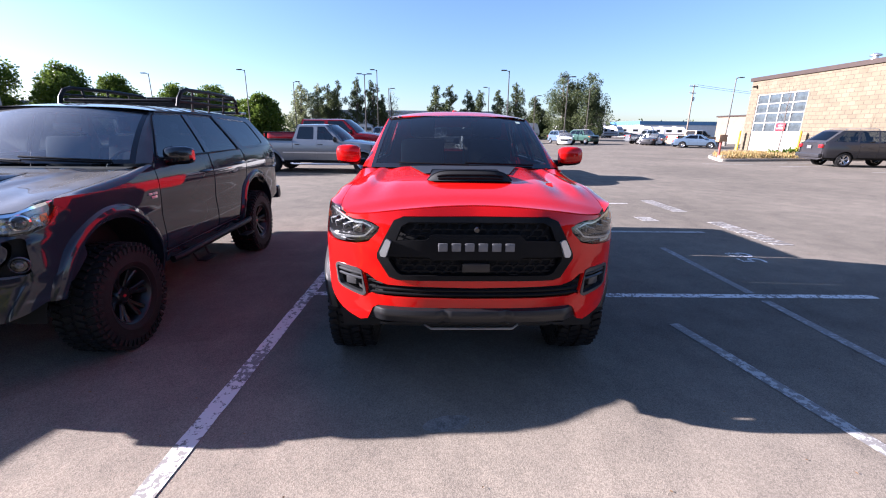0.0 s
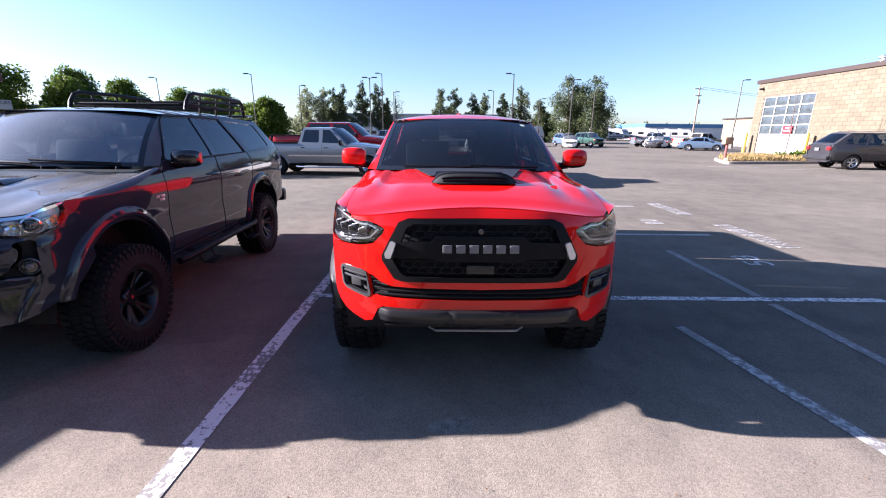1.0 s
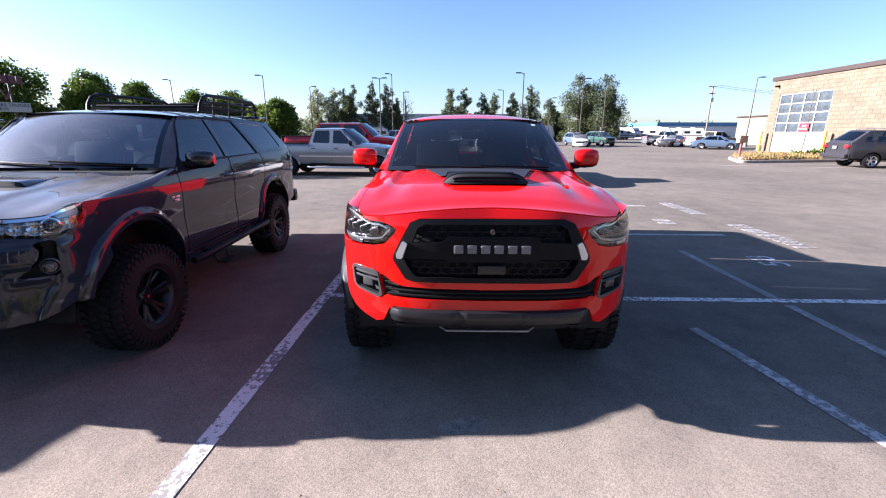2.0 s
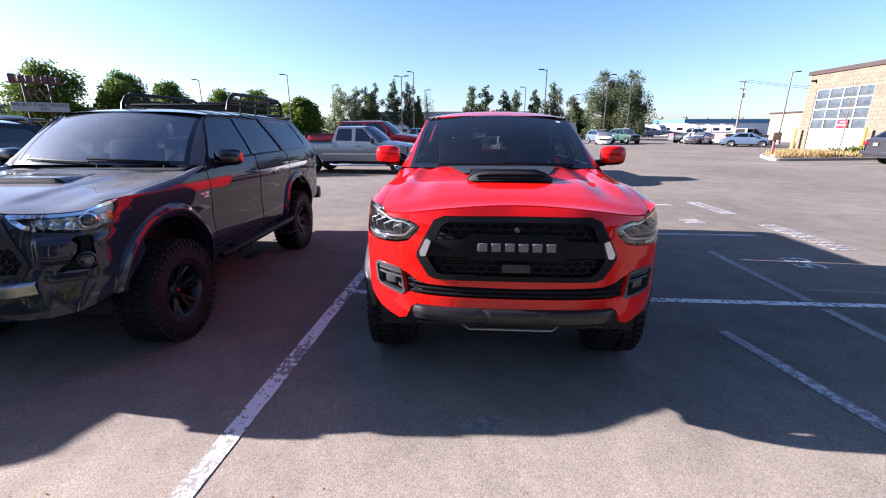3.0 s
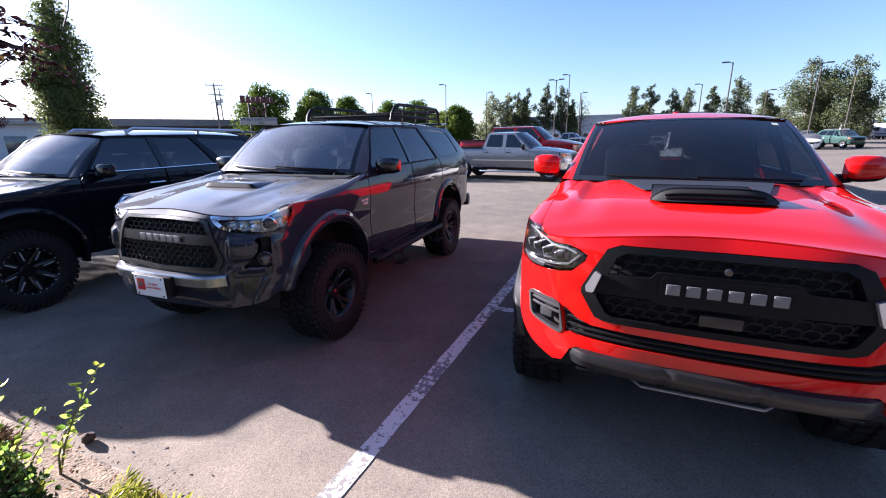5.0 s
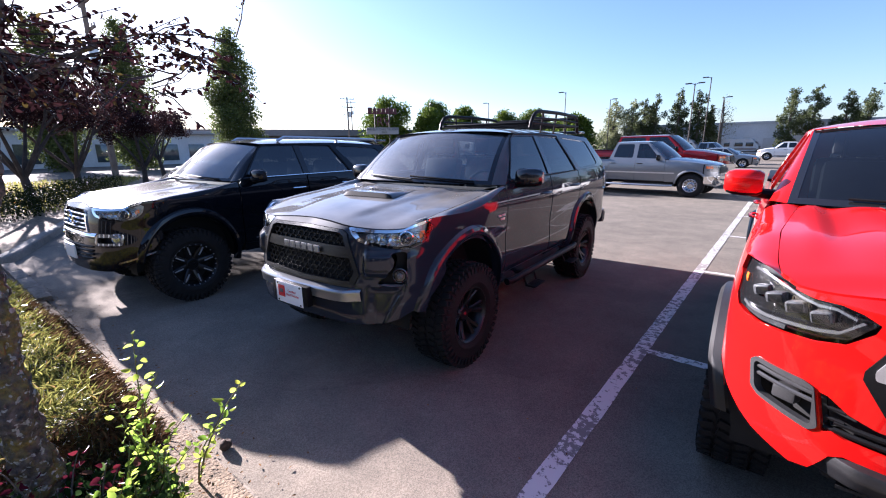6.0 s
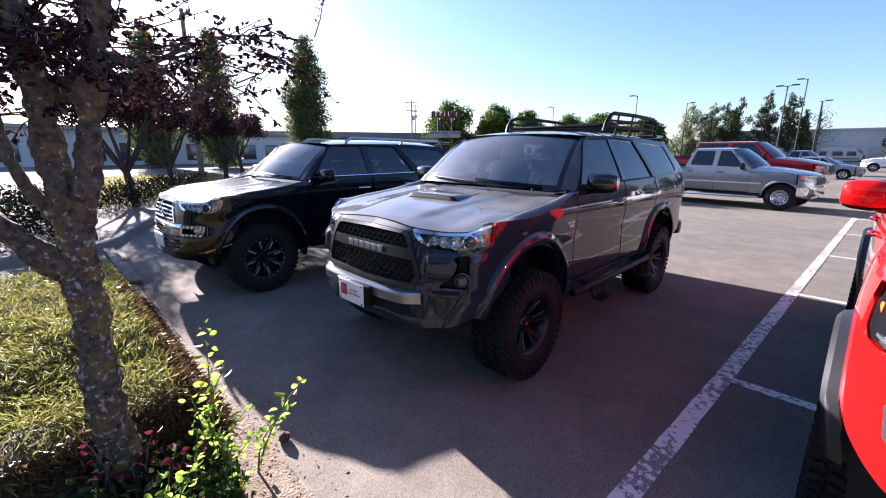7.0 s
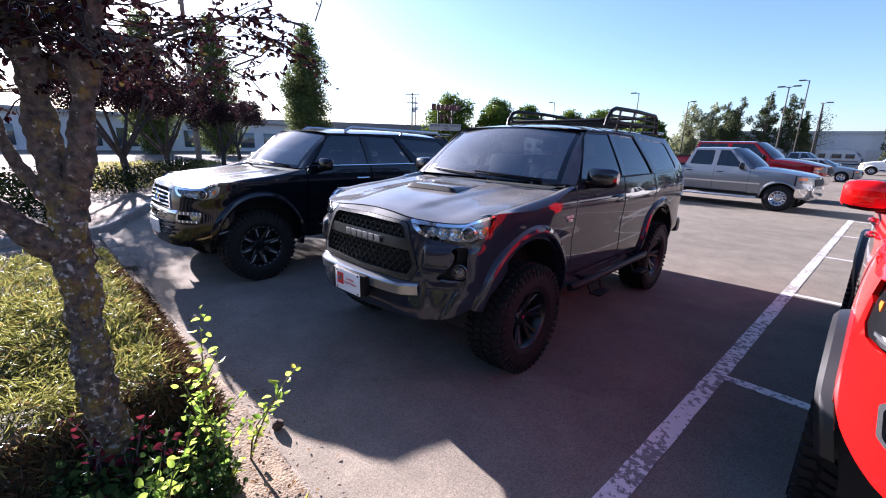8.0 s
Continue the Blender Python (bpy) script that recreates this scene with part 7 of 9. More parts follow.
tube(bm, [(0.05, 0, 0), (0.2, 0, 0.15)], 0.03, 6)
part("case", bm, PLASTIC, cam_box)

b2 = slab_house("annex_building", "tan annex building with two white doors", 46.0, 62, 57, 68, 4.1, STUCCO, BROWN, 0.2)
for y in (59.2, 63.6):
    bm = bmesh.new()
    box(bm, (-8.02, y - 62.5, 1.4), (0.08, 3.2, 2.8), bevel=0.01)
    part("door", bm, WHITEPAINT, b2)
slab_house("white_warehouse", "long white warehouse with a blue roof edge", 62, 130, 128, 150, 4.6, PALE, BLUEROOF, 1.1)
slab_house("white_shed", "low white metal shed behind the trailers", 48, 74, 150, 162, 4.2, WHITEPAINT, WHITEPAINT, 0.3)
gw = slab_house("grey_warehouse", "long pale grey warehouse across the lot", -25.5, 12, 88, 105, 5.2, GREYWALL, PALE, 0.4)
for i in range(7):
    bm = bmesh.new()
    box(bm, (-15 + i * 5, -8.53, 1.3), (2.6, 0.08, 2.6), bevel=0.01)
    part("shutter", bm, DARKGLASS if i == 1 else PALE, gw)
# low beige mall behind the poplars
mall = thing("low_building", "long low beige building with a grey flat roof", "building", pose(-82, 48, 0, 0, 0, 57.5))
bm = bmesh.new()
box(bm, (0, 6, 2.1), (90, 12, 4.2))
part("wall", bm, STUCCO, mall, smooth=False)
bm = bmesh.new()
box(bm, (0, 5.5, 4.85), (92, 14.5, 1.3), bevel=0.1)
part("roof", bm, mat("flat_roof_edge", (0.20, 0.18, 0.17), 0.8, var=0.15, scale=1), mall, smooth=False)
for i in range(-14, 15):
    bm = bmesh.new()
    box(bm, (i * 3.0, -0.02, 1.5), (1.6, 0.1, 1.8), bevel=0.02)
    part("window", bm, DARKGLASS, mall)
shop = thing("pale_building", "pale blue-white low building behind plum trees", "building", pose(-58, 6, 0, 0, 0, 95))
bm = bmesh.new()
box(bm, (0, 5, 1.8), (44, 10, 3.6))
part("wall", bm, PALE, shop, smooth=False)
bm = bmesh.new()
box(bm, (0, 4.8, 3.75), (45, 11, 0.4), bevel=0.05)
part("roof", bm, WHITEPAINT, shop, smooth=False)
for i in range(-6, 7):
    bm = bmesh.new()
    box(bm, (i * 3.2, -0.02, 1.4), (1.9, 0.08, 1.9), bevel=0.02)
    part("window", bm, DARKGLASS, shop)


# showroom across the drive, known by its mirror image in the paint and lamps
hall = thing("showroom_building", "low showroom with white columns and dark glass front", "building", pose(1.0, -17.0, 0))
bm = bmesh.new()
box(bm, (0, -4, 2.4), (38, 8, 4.8))
part("wall", bm, STUCCO, hall, smooth=False)
bm = bmesh.new()
box(bm, (0, -3.2, 5.05), (39, 10.4, 0.5), bevel=0.05)
part("roof", bm, BROWN, hall, smooth=False)
for i in range(-6, 7):
    bm = bmesh.new()
    box(bm, (i * 3.0, 1.5, 2.4), (0.4, 0.4, 4.8), bevel=0.03)
    part("column", bm, PALE, hall)
    if i < 6:
        bm = bmesh.new()
        box(bm, (i * 3.0 + 1.5, 0.03, 1.75), (2.5, 0.1, 2.9), bevel=0.02)
        part("window", bm, DARKGLASS, hall)


# ---- poles ----
def lamp_pole(x, y, h=8.2, az=0.0, arms=1):
    root = thing("street_lamp", "dark bronze parking lot lamp on a tall pole", "street lamp", pose(x, y, 0, 0, 0, az), "parking lot lamps")
    bm = bmesh.new()
    lathe(bm, [(0.28, 0), (0.28, 0.7), (0.0, 0.7)], 16, "z")
    part("base", bm, CONC, root)
    bm = bmesh.new()
    tube(bm, [(0, 0, 0.65), (0, 0, h)], [0.075, 0.055], 8)
    part("pole", bm, STEEL, root)
    for i in range(arms):
        s = 1 - 2 * i
        bm = bmesh.new()
        tube(bm, [(0, 0, h - 0.1), (s * 0.35, 0, h + 0.02)], 0.035, 6)
        box(bm, (s * 0.62, 0, h + 0.03), (0.62, 0.32, 0.11), bevel=0.03)
        part("lamp_head", bm, STEEL, root)
    return root


for x, y, h, az, n in ((-23.1, 52.2, 8.3, 180, 1), (-8.9, 53, 8.1, 0, 2), (-8.4, 61, 9.6, 180, 1), (8.3, 49.0, 8.2, 180, 1), (16.7, 54, 8.2, 0, 2), (8.5, 69, 8.2, 180, 1), (37.2, 52.5, 8.2, 0, 1), (-37, 56, 8.2, 180, 1),
                    (-20.5, 62, 8.0, 0, 1), (21.0, 58, 7.2, 0, 1), (-7.3, 66, 7.6, 0, 1), (15.4, 66, 6.8, 0, 1), (-78.6, 61.5, 9, 0, 1)):
    lamp_pole(x, y, h, az, n)


def utility_pole(x, y, h, az=0.0):
    root = thing("utility_pole", "weathered wooden utility pole with crossarm", "utility pole", pose(x, y, 0, 0, 0, az), "utility poles")
    bm = bmesh.new()
    tube(bm, [(0, 0, 0), (0, 0, h)], [0.17, 0.11], 10)
    part("pole", bm, WOODP, root)
    for z, w in ((h - 0.3, 2.4), (h - 1.6, 1.8)):
        bm = bmesh.new()
        box(bm, (0, 0.12, z), (w, 0.1, 0.12))
        for k in (-1, -0.5, 0.5, 1):
            box(bm, (k * w * 0.46, 0.12, z + 0.14), (0.07, 0.07, 0.18), bevel=0.02)
        part("crossarm", bm, WOODP, root)
    bm = bmesh.new()
    lathe(bm, [(0.0, 0), (0.22, 0), (0.22, 0.8), (0.0, 0.85)], 12, "z", (0.35, 0, h - 3.2))
    part("transformer", bm, GALV, root)
    return root


for x, y, h, az in ((53, 88, 11.0, 20), (62, 83, 9.8, 30), (-59, 46.5, 10.0, 60), (-86, 70, 13, 50), (-30.2, 5.7, 9.5, 0), (90, 105, 10, 0)):
    utility_pole(x, y, h, az)
wire = thing("power_line", "thin black overhead power lines", "cable", pose(0, 0, 0))
for k in (-1, 1):
    bm = bmesh.new()
    a, b = Vector((53, 88 + k, 10.9)), Vector((130, 70 + k, 9.5))
    tube(bm, [a.lerp(b, i / 14) - Vector((0, 0, 3.0 * 4 * (i / 14) * (1 - i / 14))) for i in range(15)], 0.03, 4)
    part("wire", bm, UNDER, wire)

# ---- dealer sign on posts ----
sg = thing("pylon_sign", "red pylon sign with a white message board", "sign", pose(-54.3, 49.9, -0.3, 0, 0, 47))
bm = bmesh.new()
for x in (-1.2, 1.2):
    tube(bm, [(x, 0, 0), (x, 0, 8.6)], 0.12, 8)
part("post", bm, STEEL, sg)
bm = bmesh.new()
for i, (x, w, h) in enumerate(((-2.0, 0.7, 1.1), (-1.2, 0.6, 0.8), (-0.5, 0.6, 0.8), (0.2, 0.6, 0.8), (0.9, 0.6, 0.8), (1.6, 0.6, 0.85), (2.2, 0.5, 0.8))):
    box(bm, (x, -0.15, 8.0), (w, 0.15, h), bevel=0.08)
box(bm, (0.1, -0.1, 7.6), (4.8, 0.12, 0.25), bevel=0.05)
# sign red darkened in the colour itself, for its backlit side
SIGNRED = mat("backlit_sign_red", (0.07, 0.016, 0.018), 0.6, var=0.2, scale=1)
part("name_bar", bm, SIGNRED, sg)
letters("RV", 2.0, 0.08, SIGNRED, sg, pose(0.2, -0.2, 6.2, 90, 0, 0), label="red letters")
bm = bmesh.new()
box(bm, (0, -0.1, 4.75), (5.4, 0.3, 1.1), bevel=0.04)
part("message_board", bm, WHITEPAINT, sg)
letters("WE BUY CARS TRUCKS", 0.50, 0.01, UNDER, sg, pose(0, -0.27, 4.98, 90, 0, 0))
letters("RVS", 0.46, 0.01, UNDER, sg, pose(0.3, -0.27, 4.5, 90, 0, 0))


# ---- foliage ----
def leaf_mat(name, a, b, trans=0.45, c=None, dark=None):
    """Thin leaf that lets light through; colour differs from leaf to leaf."""
    m = bpy.data.materials.new(name)
    m.use_nodes = True
    t = m.node_tree
    t.nodes.remove(t.nodes["Principled BSDF"])
    ge, r, df, tr, mx, gl, m2, fr = (t.nodes.new(k) for k in ("ShaderNodeNewGeometry", "ShaderNodeValToRGB", "ShaderNodeBsdfDiffuse", "ShaderNodeBsdfTranslucent", "ShaderNodeMixShader", "ShaderNodeBsdfGlossy", "ShaderNodeMixShader", "ShaderNodeFresnel"))
    r.color_ramp.elements[0].color, r.color_ramp.elements[1].color = (*a, 1), (*b, 1)
    if c:
        e = r.color_ramp.elements.new(0.9)
        e.color = (*b, 1)
        r.color_ramp.elements[-1].color = (*c, 1)
    t.links.new(ge.outputs["Random Per Island"], r.inputs[0])
    for n in (df, tr):
        t.links.new(r.outputs[0], n.inputs[0])
    mx.inputs[0].default_value = trans
    t.links.new(df.outputs[0], mx.inputs[1])
    t.links.new(tr.outputs[0], mx.inputs[2])
    gl.inputs["Roughness"].default_value = 0.6
    fr.inputs[0].default_value = 1.01
    t.links.new(fr.outputs[0], m2.inputs[0])
    t.links.new(mx.outputs[0], m2.inputs[1])
    t.links.new(gl.outputs[0], m2.inputs[2])
    t.links.new(m2.outputs[0], t.nodes["Material Output"].inputs[0])
    return m


LEAFG = leaf_mat("maple_leaf", (0.045, 0.075, 0.012), (0.115, 0.155, 0.025), 0.38)
LEAFP = leaf_mat("poplar_leaf", (0.055, 0.075, 0.025), (0.14, 0.165, 0.055), 0.4)
LEAFD = leaf_mat("far_leaf", (0.038, 0.053, 0.024), (0.105, 0.12, 0.052), 0.32)
LEAFO = leaf_mat("olive_leaf", (0.13, 0.15, 0.07), (0.26, 0.27, 0.14), 0.35)
PLUM = leaf_mat("plum_leaf", (0.016, 0.010, 0.012), (0.042, 0.024, 0.026), 0.2, (0.08, 0.04, 0.03))
PLUMN = leaf_mat("purple_leaf", (0.014, 0.007, 0.009), (0.04, 0.018, 0.02), 0.22, (0.12, 0.09, 0.025))
JUNI = leaf_mat("juniper_blade", (0.11, 0.12, 0.03), (0.38, 0.365, 0.10), 0.42, (0.32, 0.18, 0.08))
SPROUT = leaf_mat("sprout_leaf", (0.18, 0.30, 0.04), (0.45, 0.52, 0.08), 0.65, (0.52, 0.40, 0.05))
REDLEAF = leaf_mat("red_leaf", (0.05, 0.008, 0.018), (0.17, 0.022, 0.03), 0.35, (0.42, 0.16, 0.05))
DRYGRASS = leaf_mat("dry_grass", (0.30, 0.22, 0.09), (0.45, 0.34, 0.16), 0.4, (0.14, 0.18, 0.05))
LITTER = leaf_mat("leaf_litter", (0.10, 0.05, 0.025), (0.28, 0.17, 0.08), 0.1)
HEDGE = leaf_mat("hedge_leaf", (0.012, 0.018, 0.008), (0.032, 0.04, 0.016), 0.03)
BARK = mat("bark", (0.10, 0.08, 0.065), 0.95, var=0.5, scale=6, bump=0.9, bscale=30)
DARKBARK = mat("dark_bark", (0.035, 0.029, 0.026), 0.95, var=0.5, scale=6, bump=0.9, bscale=30)
RNG = np.random.default_rng(7)


def leaves(name, P, size, material, parent, D=None, aspect=0.55, spread=1.0, stuff=True, fold=0.25, label="", oval=False, flat=False):
    """Leaves as folded diamonds at the points P, along the directions D or at random."""
    P = np.asarray(P, float)
    n = len(P)
    d = RNG.normal(size=(n, 3)) * spread
    if D is not None:
        d = np.asarray(D, float) + d
    if flat:
        d[:, 2] *= 0.1
    d /= np.linalg.norm(d, axis=1)[:, None] + 1e-9
    r = RNG.normal(size=(n, 3))
    if flat:
        r = r * 0.2 + np.array((0, 0, 1.0))
    w = np.cross(d, r)
    w /= np.linalg.norm(w, axis=1)[:, None] + 1e-9
    u = np.cross(w, d)
    s = (size * RNG.uniform(0.65, 1.3, n))[:, None]
    mid = P + d * s * 0.45
    me = bpy.data.meshes.new(name)
    if oval:
        # eight points and a midrib, cupped and drooping at the tip
        rows = [(0.0, 0.0, 0.0), (0.22, 0.8, 0.0), (0.5, 1.0, -0.02), (0.8, 0.62, -0.09), (1.0, 0.0, -0.2)]
        at = lambda t, k, dz, sg: P + d * s * t + w * s * aspect * 0.5 * k * sg + u * s * (fold * 0.4 * k + dz)
        V = np.stack([at(*rows[0], 0), at(*rows[1], 1), at(*rows[2], 1), at(*rows[3], 1), at(*rows[4], 0), at(*rows[3], -1), at(*rows[2], -1), at(*rows[1], -1)]
                     + [P + d * s * r[0] + u * s * r[2] for r in rows[1:4]], axis=1).reshape(-1, 3)
        tri = np.array([(0, 1, 8), (1, 2, 9), (1, 9, 8), (2, 3, 10), (2, 10, 9), (3, 4, 10), (4, 5, 10), (5, 6, 9), (5, 9, 10), (6, 7, 8), (6, 8, 9), (7, 0, 8)])
        F = (np.arange(n)[:, None, None] * 11 + tri[None]).reshape(-1, 3)
    else:
        V = np.stack([P, mid + w * s * aspect * 0.5 + u * s * fold * 0.4, P + d * s, mid - w * s * aspect * 0.5 + u * s * fold * 0.4], axis=1).reshape(-1, 3)
        base = np.arange(n)[:, None] * 4
        F = np.concatenate([base + np.array([0, 1, 2]), base + np.array([0, 2, 3])], axis=1).reshape(-1, 3)
    me.from_pydata(V.tolist(), [], F.tolist())
    if oval:
        me.shade_smooth()
    me.materials.append(material)
    ob = new(name, me)
    ob.parent = parent
    if stuff:
        ob["kind"] = "stuff"
    if label:
        ob["label"] = label
    return ob


def clump_points(centres, radii, n):
    """Points gathered in uneven clumps, denser towards each clump's skin."""
    c = np.asarray(centres, float)
    r = np.asarray(radii, float)
    i = RNG.choice(len(c), n, p=r ** 2 / np.sum(r ** 2))
    v = RNG.normal(size=(n, 3))
    v /= np.linalg.norm(v, axis=1)[:, None]
    k = RNG.uniform(0.15, 1, n) ** 0.45
    return c[i] + v * (r[i] * k)[:, None]


def trunk_mesh(root, h, r, limbs, lean=(0, 0), seed=1):
    rnd = random.Random(seed)
    bm = bmesh.new()
    pts = [(lean[0] * t * t * h + rnd.uniform(-0.03, 0.03) * h * t, lean[1] * t * t * h, h * t) for t in (0, 0.15, 0.35, 0.6, 0.85, 1.0)]
    tube(bm, pts, [r * 1.25, r, r * 0.85, r * 0.6, r * 0.35, r * 0.1], 8)
    for (z, az, ln, up) in limbs:
        t = z / h
        x0, y0 = lean[0] * t * t * h, lean[1] * t * t * h
        e = Vector((math.cos(az), math.sin(az), 0))
        b = Vector((x0, y0, z))
        tube(bm, [b, b + e * ln * 0.45 + Vector((0, 0, up * 0.4)), b + e * ln + Vector((0, 0, up))], [r * 0.42, r * 0.28, r * 0.08], 6)
    part("trunk", bm, BARK, root)


def crown_tree(x, y, h, w, material, label, name="tree", bare=0.22, n=1500, leaf=0.4, clumps=26, taper=0.6, seed=1, group="trees round the lot", gap=1.0):
    """A broad or columnar tree: trunk, limbs and a crown of leaf clumps."""
    root = thing(name, label, "tree", pose(x, y, 0, 0, 0, seed * 37), group)
    rnd = random.Random(seed)
    cs, rs, limbs = [], [], []
    for i in range(clumps):
        t = bare + (1 - bare) * (i + rnd.random()) / clumps
        q = (t - bare) / (1 - bare)
        env = w / 2 * (math.sin(math.pi * min(1, q * taper + (1 - taper) * 0.55 + 0.08)) ** 0.7 if taper < 0.95 else (1 - q * 0.85))
        a = rnd.uniform(0, 2 * math.pi)
        d = env * rnd.uniform(0.15, 0.85)
        rr = env * rnd.uniform(0.28, 0.5) * gap + 0.12
        cs.append((math.cos(a) * d, math.sin(a) * d, h * t - rr * 0.3))
        rs.append(rr)
        if i % 3 == 0 and q < 0.85:
            limbs.append((h * t * 0.85, a, d + 0.1, h * t * 0.12))
    trunk_mesh(root, h * 0.95, 0.02 * h + 0.04, limbs, seed=seed)
    leaves("crown", clump_points(cs, rs, n), leaf, material, root)
    return root


# rounded street trees to the north-west
for i, (x, y, h, w) in enumerate(((-58, 55.2, 10.4, 9.5), (-54.8, 64.4, 10.2, 7.5), (-53.5, 73, 9.6, 8), (-49, 82, 9.2, 8), (-44, 86, 9.4, 8), (-26, 64, 6.2, 5.5), (-52, 60, 8.5, 7), (-30, 66, 5.5, 5))):
    crown_tree(x, y, h, w, LEAFG, "rounded green maple tree at the lot edge", n=15000, leaf=0.42, clumps=70, taper=0.62, seed=i + 3, bare=0.2)
# tall cottonwoods to the north
for i, (x, y, h, w, mm) in enumerate(((-26, 83, 10.0, 4.2, LEAFO), (-23, 84, 9.8, 4.0, LEAFO), (-20.5, 82, 9.6, 3.4, LEAFD), (-18.6, 82, 10.3, 3.6, LEAFD), (-15.2, 82.5, 10.8, 3.4, LEAFD), (-12.2, 83, 10.4, 3.6, LEAFD), (-10.4, 84, 8.0, 3, LEAFD),
                                     (0.0, 84, 10.0, 3.2, LEAFD), (2.7, 84, 10.0, 3.2, LEAFD), (6.2, 84, 9.2, 2.8, LEAFD), (8.6, 83, 8.8, 3.4, LEAFD), (12.0, 83, 9.0, 2.8, LEAFD), (15.4, 82, 10.2, 4.2, LEAFD), (18.6, 80, 7.6, 3.6, LEAFD),
                                     (22.5, 75, 11.3, 6.4, LEAFD), (26.6, 74, 11.3, 7.6, LEAFD), (28.6, 76, 9.0, 3.6, LEAFD), (24.5, 77, 8.5, 4.0, LEAFD), (20.5, 82, 5.5, 4, LEAFD))):
    crown_tree(x, y, h, w * 1.2, mm, "tall narrow cottonwood tree beyond the lot", n=int(1900 * w), leaf=0.26, clumps=int(20 + 6 * w), taper=0.78 if i % 3 == 0 else 0.7, seed=i + 40, bare=0.08, gap=0.72)
root = crown_tree(-8.6, 82, 9.4, 4.0, LEAFO, "thin half-bare tree beyond the lot", n=900, leaf=0.2, clumps=30, taper=0.7, seed=91, bare=0.2)
# low far woods
woods = tagged(new("far_trees"), "low band of distant trees on the horizon", "trees", kind="stuff")
pts = []
for k in range(150):
    a = radians(RNG.uniform(-75, 55))
    d = RNG.uniform(150, 210)
    hh = RNG.uniform(2, 6.5)
    pts.append((math.sin(-a) * d, math.cos(a) * d, hh * 0.5, hh))
P = clump_points([p[:3] for p in pts], [max(2.2, p[3] * 0.7) for p in pts], 9000)
P[:, 2] = np.abs(P[:, 2])
leaves("woods", P, 1.2, LEAFD, woods)
# columnar poplars
for x, y, h, w, s in ((-36.7, 16.3, 11.0, 4.2, 5), (-44.2, 11.0, 12.0, 4.4, 6), (-47.5, 6.5, 12, 4.4, 8)):
    crown_tree(x, y, h, w, LEAFP, "columnar green poplar tree", n=30000, leaf=0.21, clumps=190, taper=0.74, seed=s, bare=0.06, gap=0.95)
# purple-leaf plums along the next planting strip
def vase_tree(x, y, h, w, seed):
    """A small spreading tree: short trunk, rising limbs that fork, airy crown with a ragged rim."""
    root = thing("tree", "purple-leaved plum tree with dark spreading limbs", "tree", pose(x, y, 0.1, 0, 0, seed * 53), "plum trees")
    rnd = random.Random(seed)
    bm = bmesh.new()
    fork = h * rnd.uniform(0.2, 0.28)
    lean = Vector((rnd.uniform(-0.15, 0.15), rnd.uniform(-0.15, 0.15), fork))
    tube(bm, [(0, 0, -0.05), lean * 0.5, lean], [0.15, 0.11, 0.1], 9)
    cs, rs = [], []
    k = rnd.randint(5, 6)
    for i in range(k):
        a = 2 * math.pi * (i + rnd.uniform(-0.25, 0.25)) / k
        e = Vector((math.cos(a), math.sin(a), 0))
        out = w / 2 * rnd.uniform(0.5, 0.85)
        p1 = lean + e * out * 0.4 + Vector((0, 0, h * 0.2))
        p2 = lean + e * out * 0.8 + Vector((0, 0, h * rnd.uniform(0.38, 0.5)))
        tube(bm, [lean - Vector((0, 0, 0.06)), p1, p2], [0.07, 0.05, 0.03], 7)
        for q in range(3):
            b = a + rnd.uniform(-0.9, 0.9)
            p3 = p2 + Vector((math.cos(b), math.sin(b), 0)) * w * rnd.uniform(0.06, 0.2) + Vector((0, 0, h * rnd.uniform(0.02, 0.24)))
            tube(bm, [p1.lerp(p2, 0.5 + 0.25 * q), p1.lerp(p3, 0.7) + Vector((0, 0, 0.05)), p3], [0.03, 0.02, 0.006], 5)
            for j in range(3):
                cs.append(tuple(p3 + Vector((rnd.uniform(-1, 1), rnd.uniform(-1, 1), rnd.uniform(-0.6, 0.6))) * 0.32))
                rs.append(rnd.uniform(0.2, 0.42))
    for q in range(14):
        a, d = rnd.uniform(0, 2 * math.pi), w * 0.3 * math.sqrt(rnd.random())
        cs.append((math.cos(a) * d, math.sin(a) * d, h * rnd.uniform(0.68, 0.9)))
        rs.append(rnd.uniform(0.25, 0.5))
    part("trunk", bm, DARKBARK, root)
    leaves("crown", clump_points(cs, rs, 13000), 0.09, PLUM, root)
    return root


for x, y, h, w, s in ((-17.5, 0.5, 3.8, 4.2, 11), (-20.6, 2.2, 3.7, 4.0, 12), (-25.2, 5.6, 3.6, 4.2, 13), (-20.5, -5.0, 3.5, 3.4, 14), (-31, 8.4, 3.6, 3.6, 15), (-26, -4.5, 3.6, 3.6, 16)):
    vase_tree(x, y, h, w, s)

# a pickup hidden behind the red one, seen through its glass and by its shade
street_car(pose(1.6, 11.2, 0, 0, 0, 0), "pickup_truck", "white pickup truck parked behind the red one", "pickup truck", WHITEP, "pickup", 5.6, 0.98, (0.38, 0.25, 0.21, "plain"), 0.95, 3.5, bumper=CHROME)

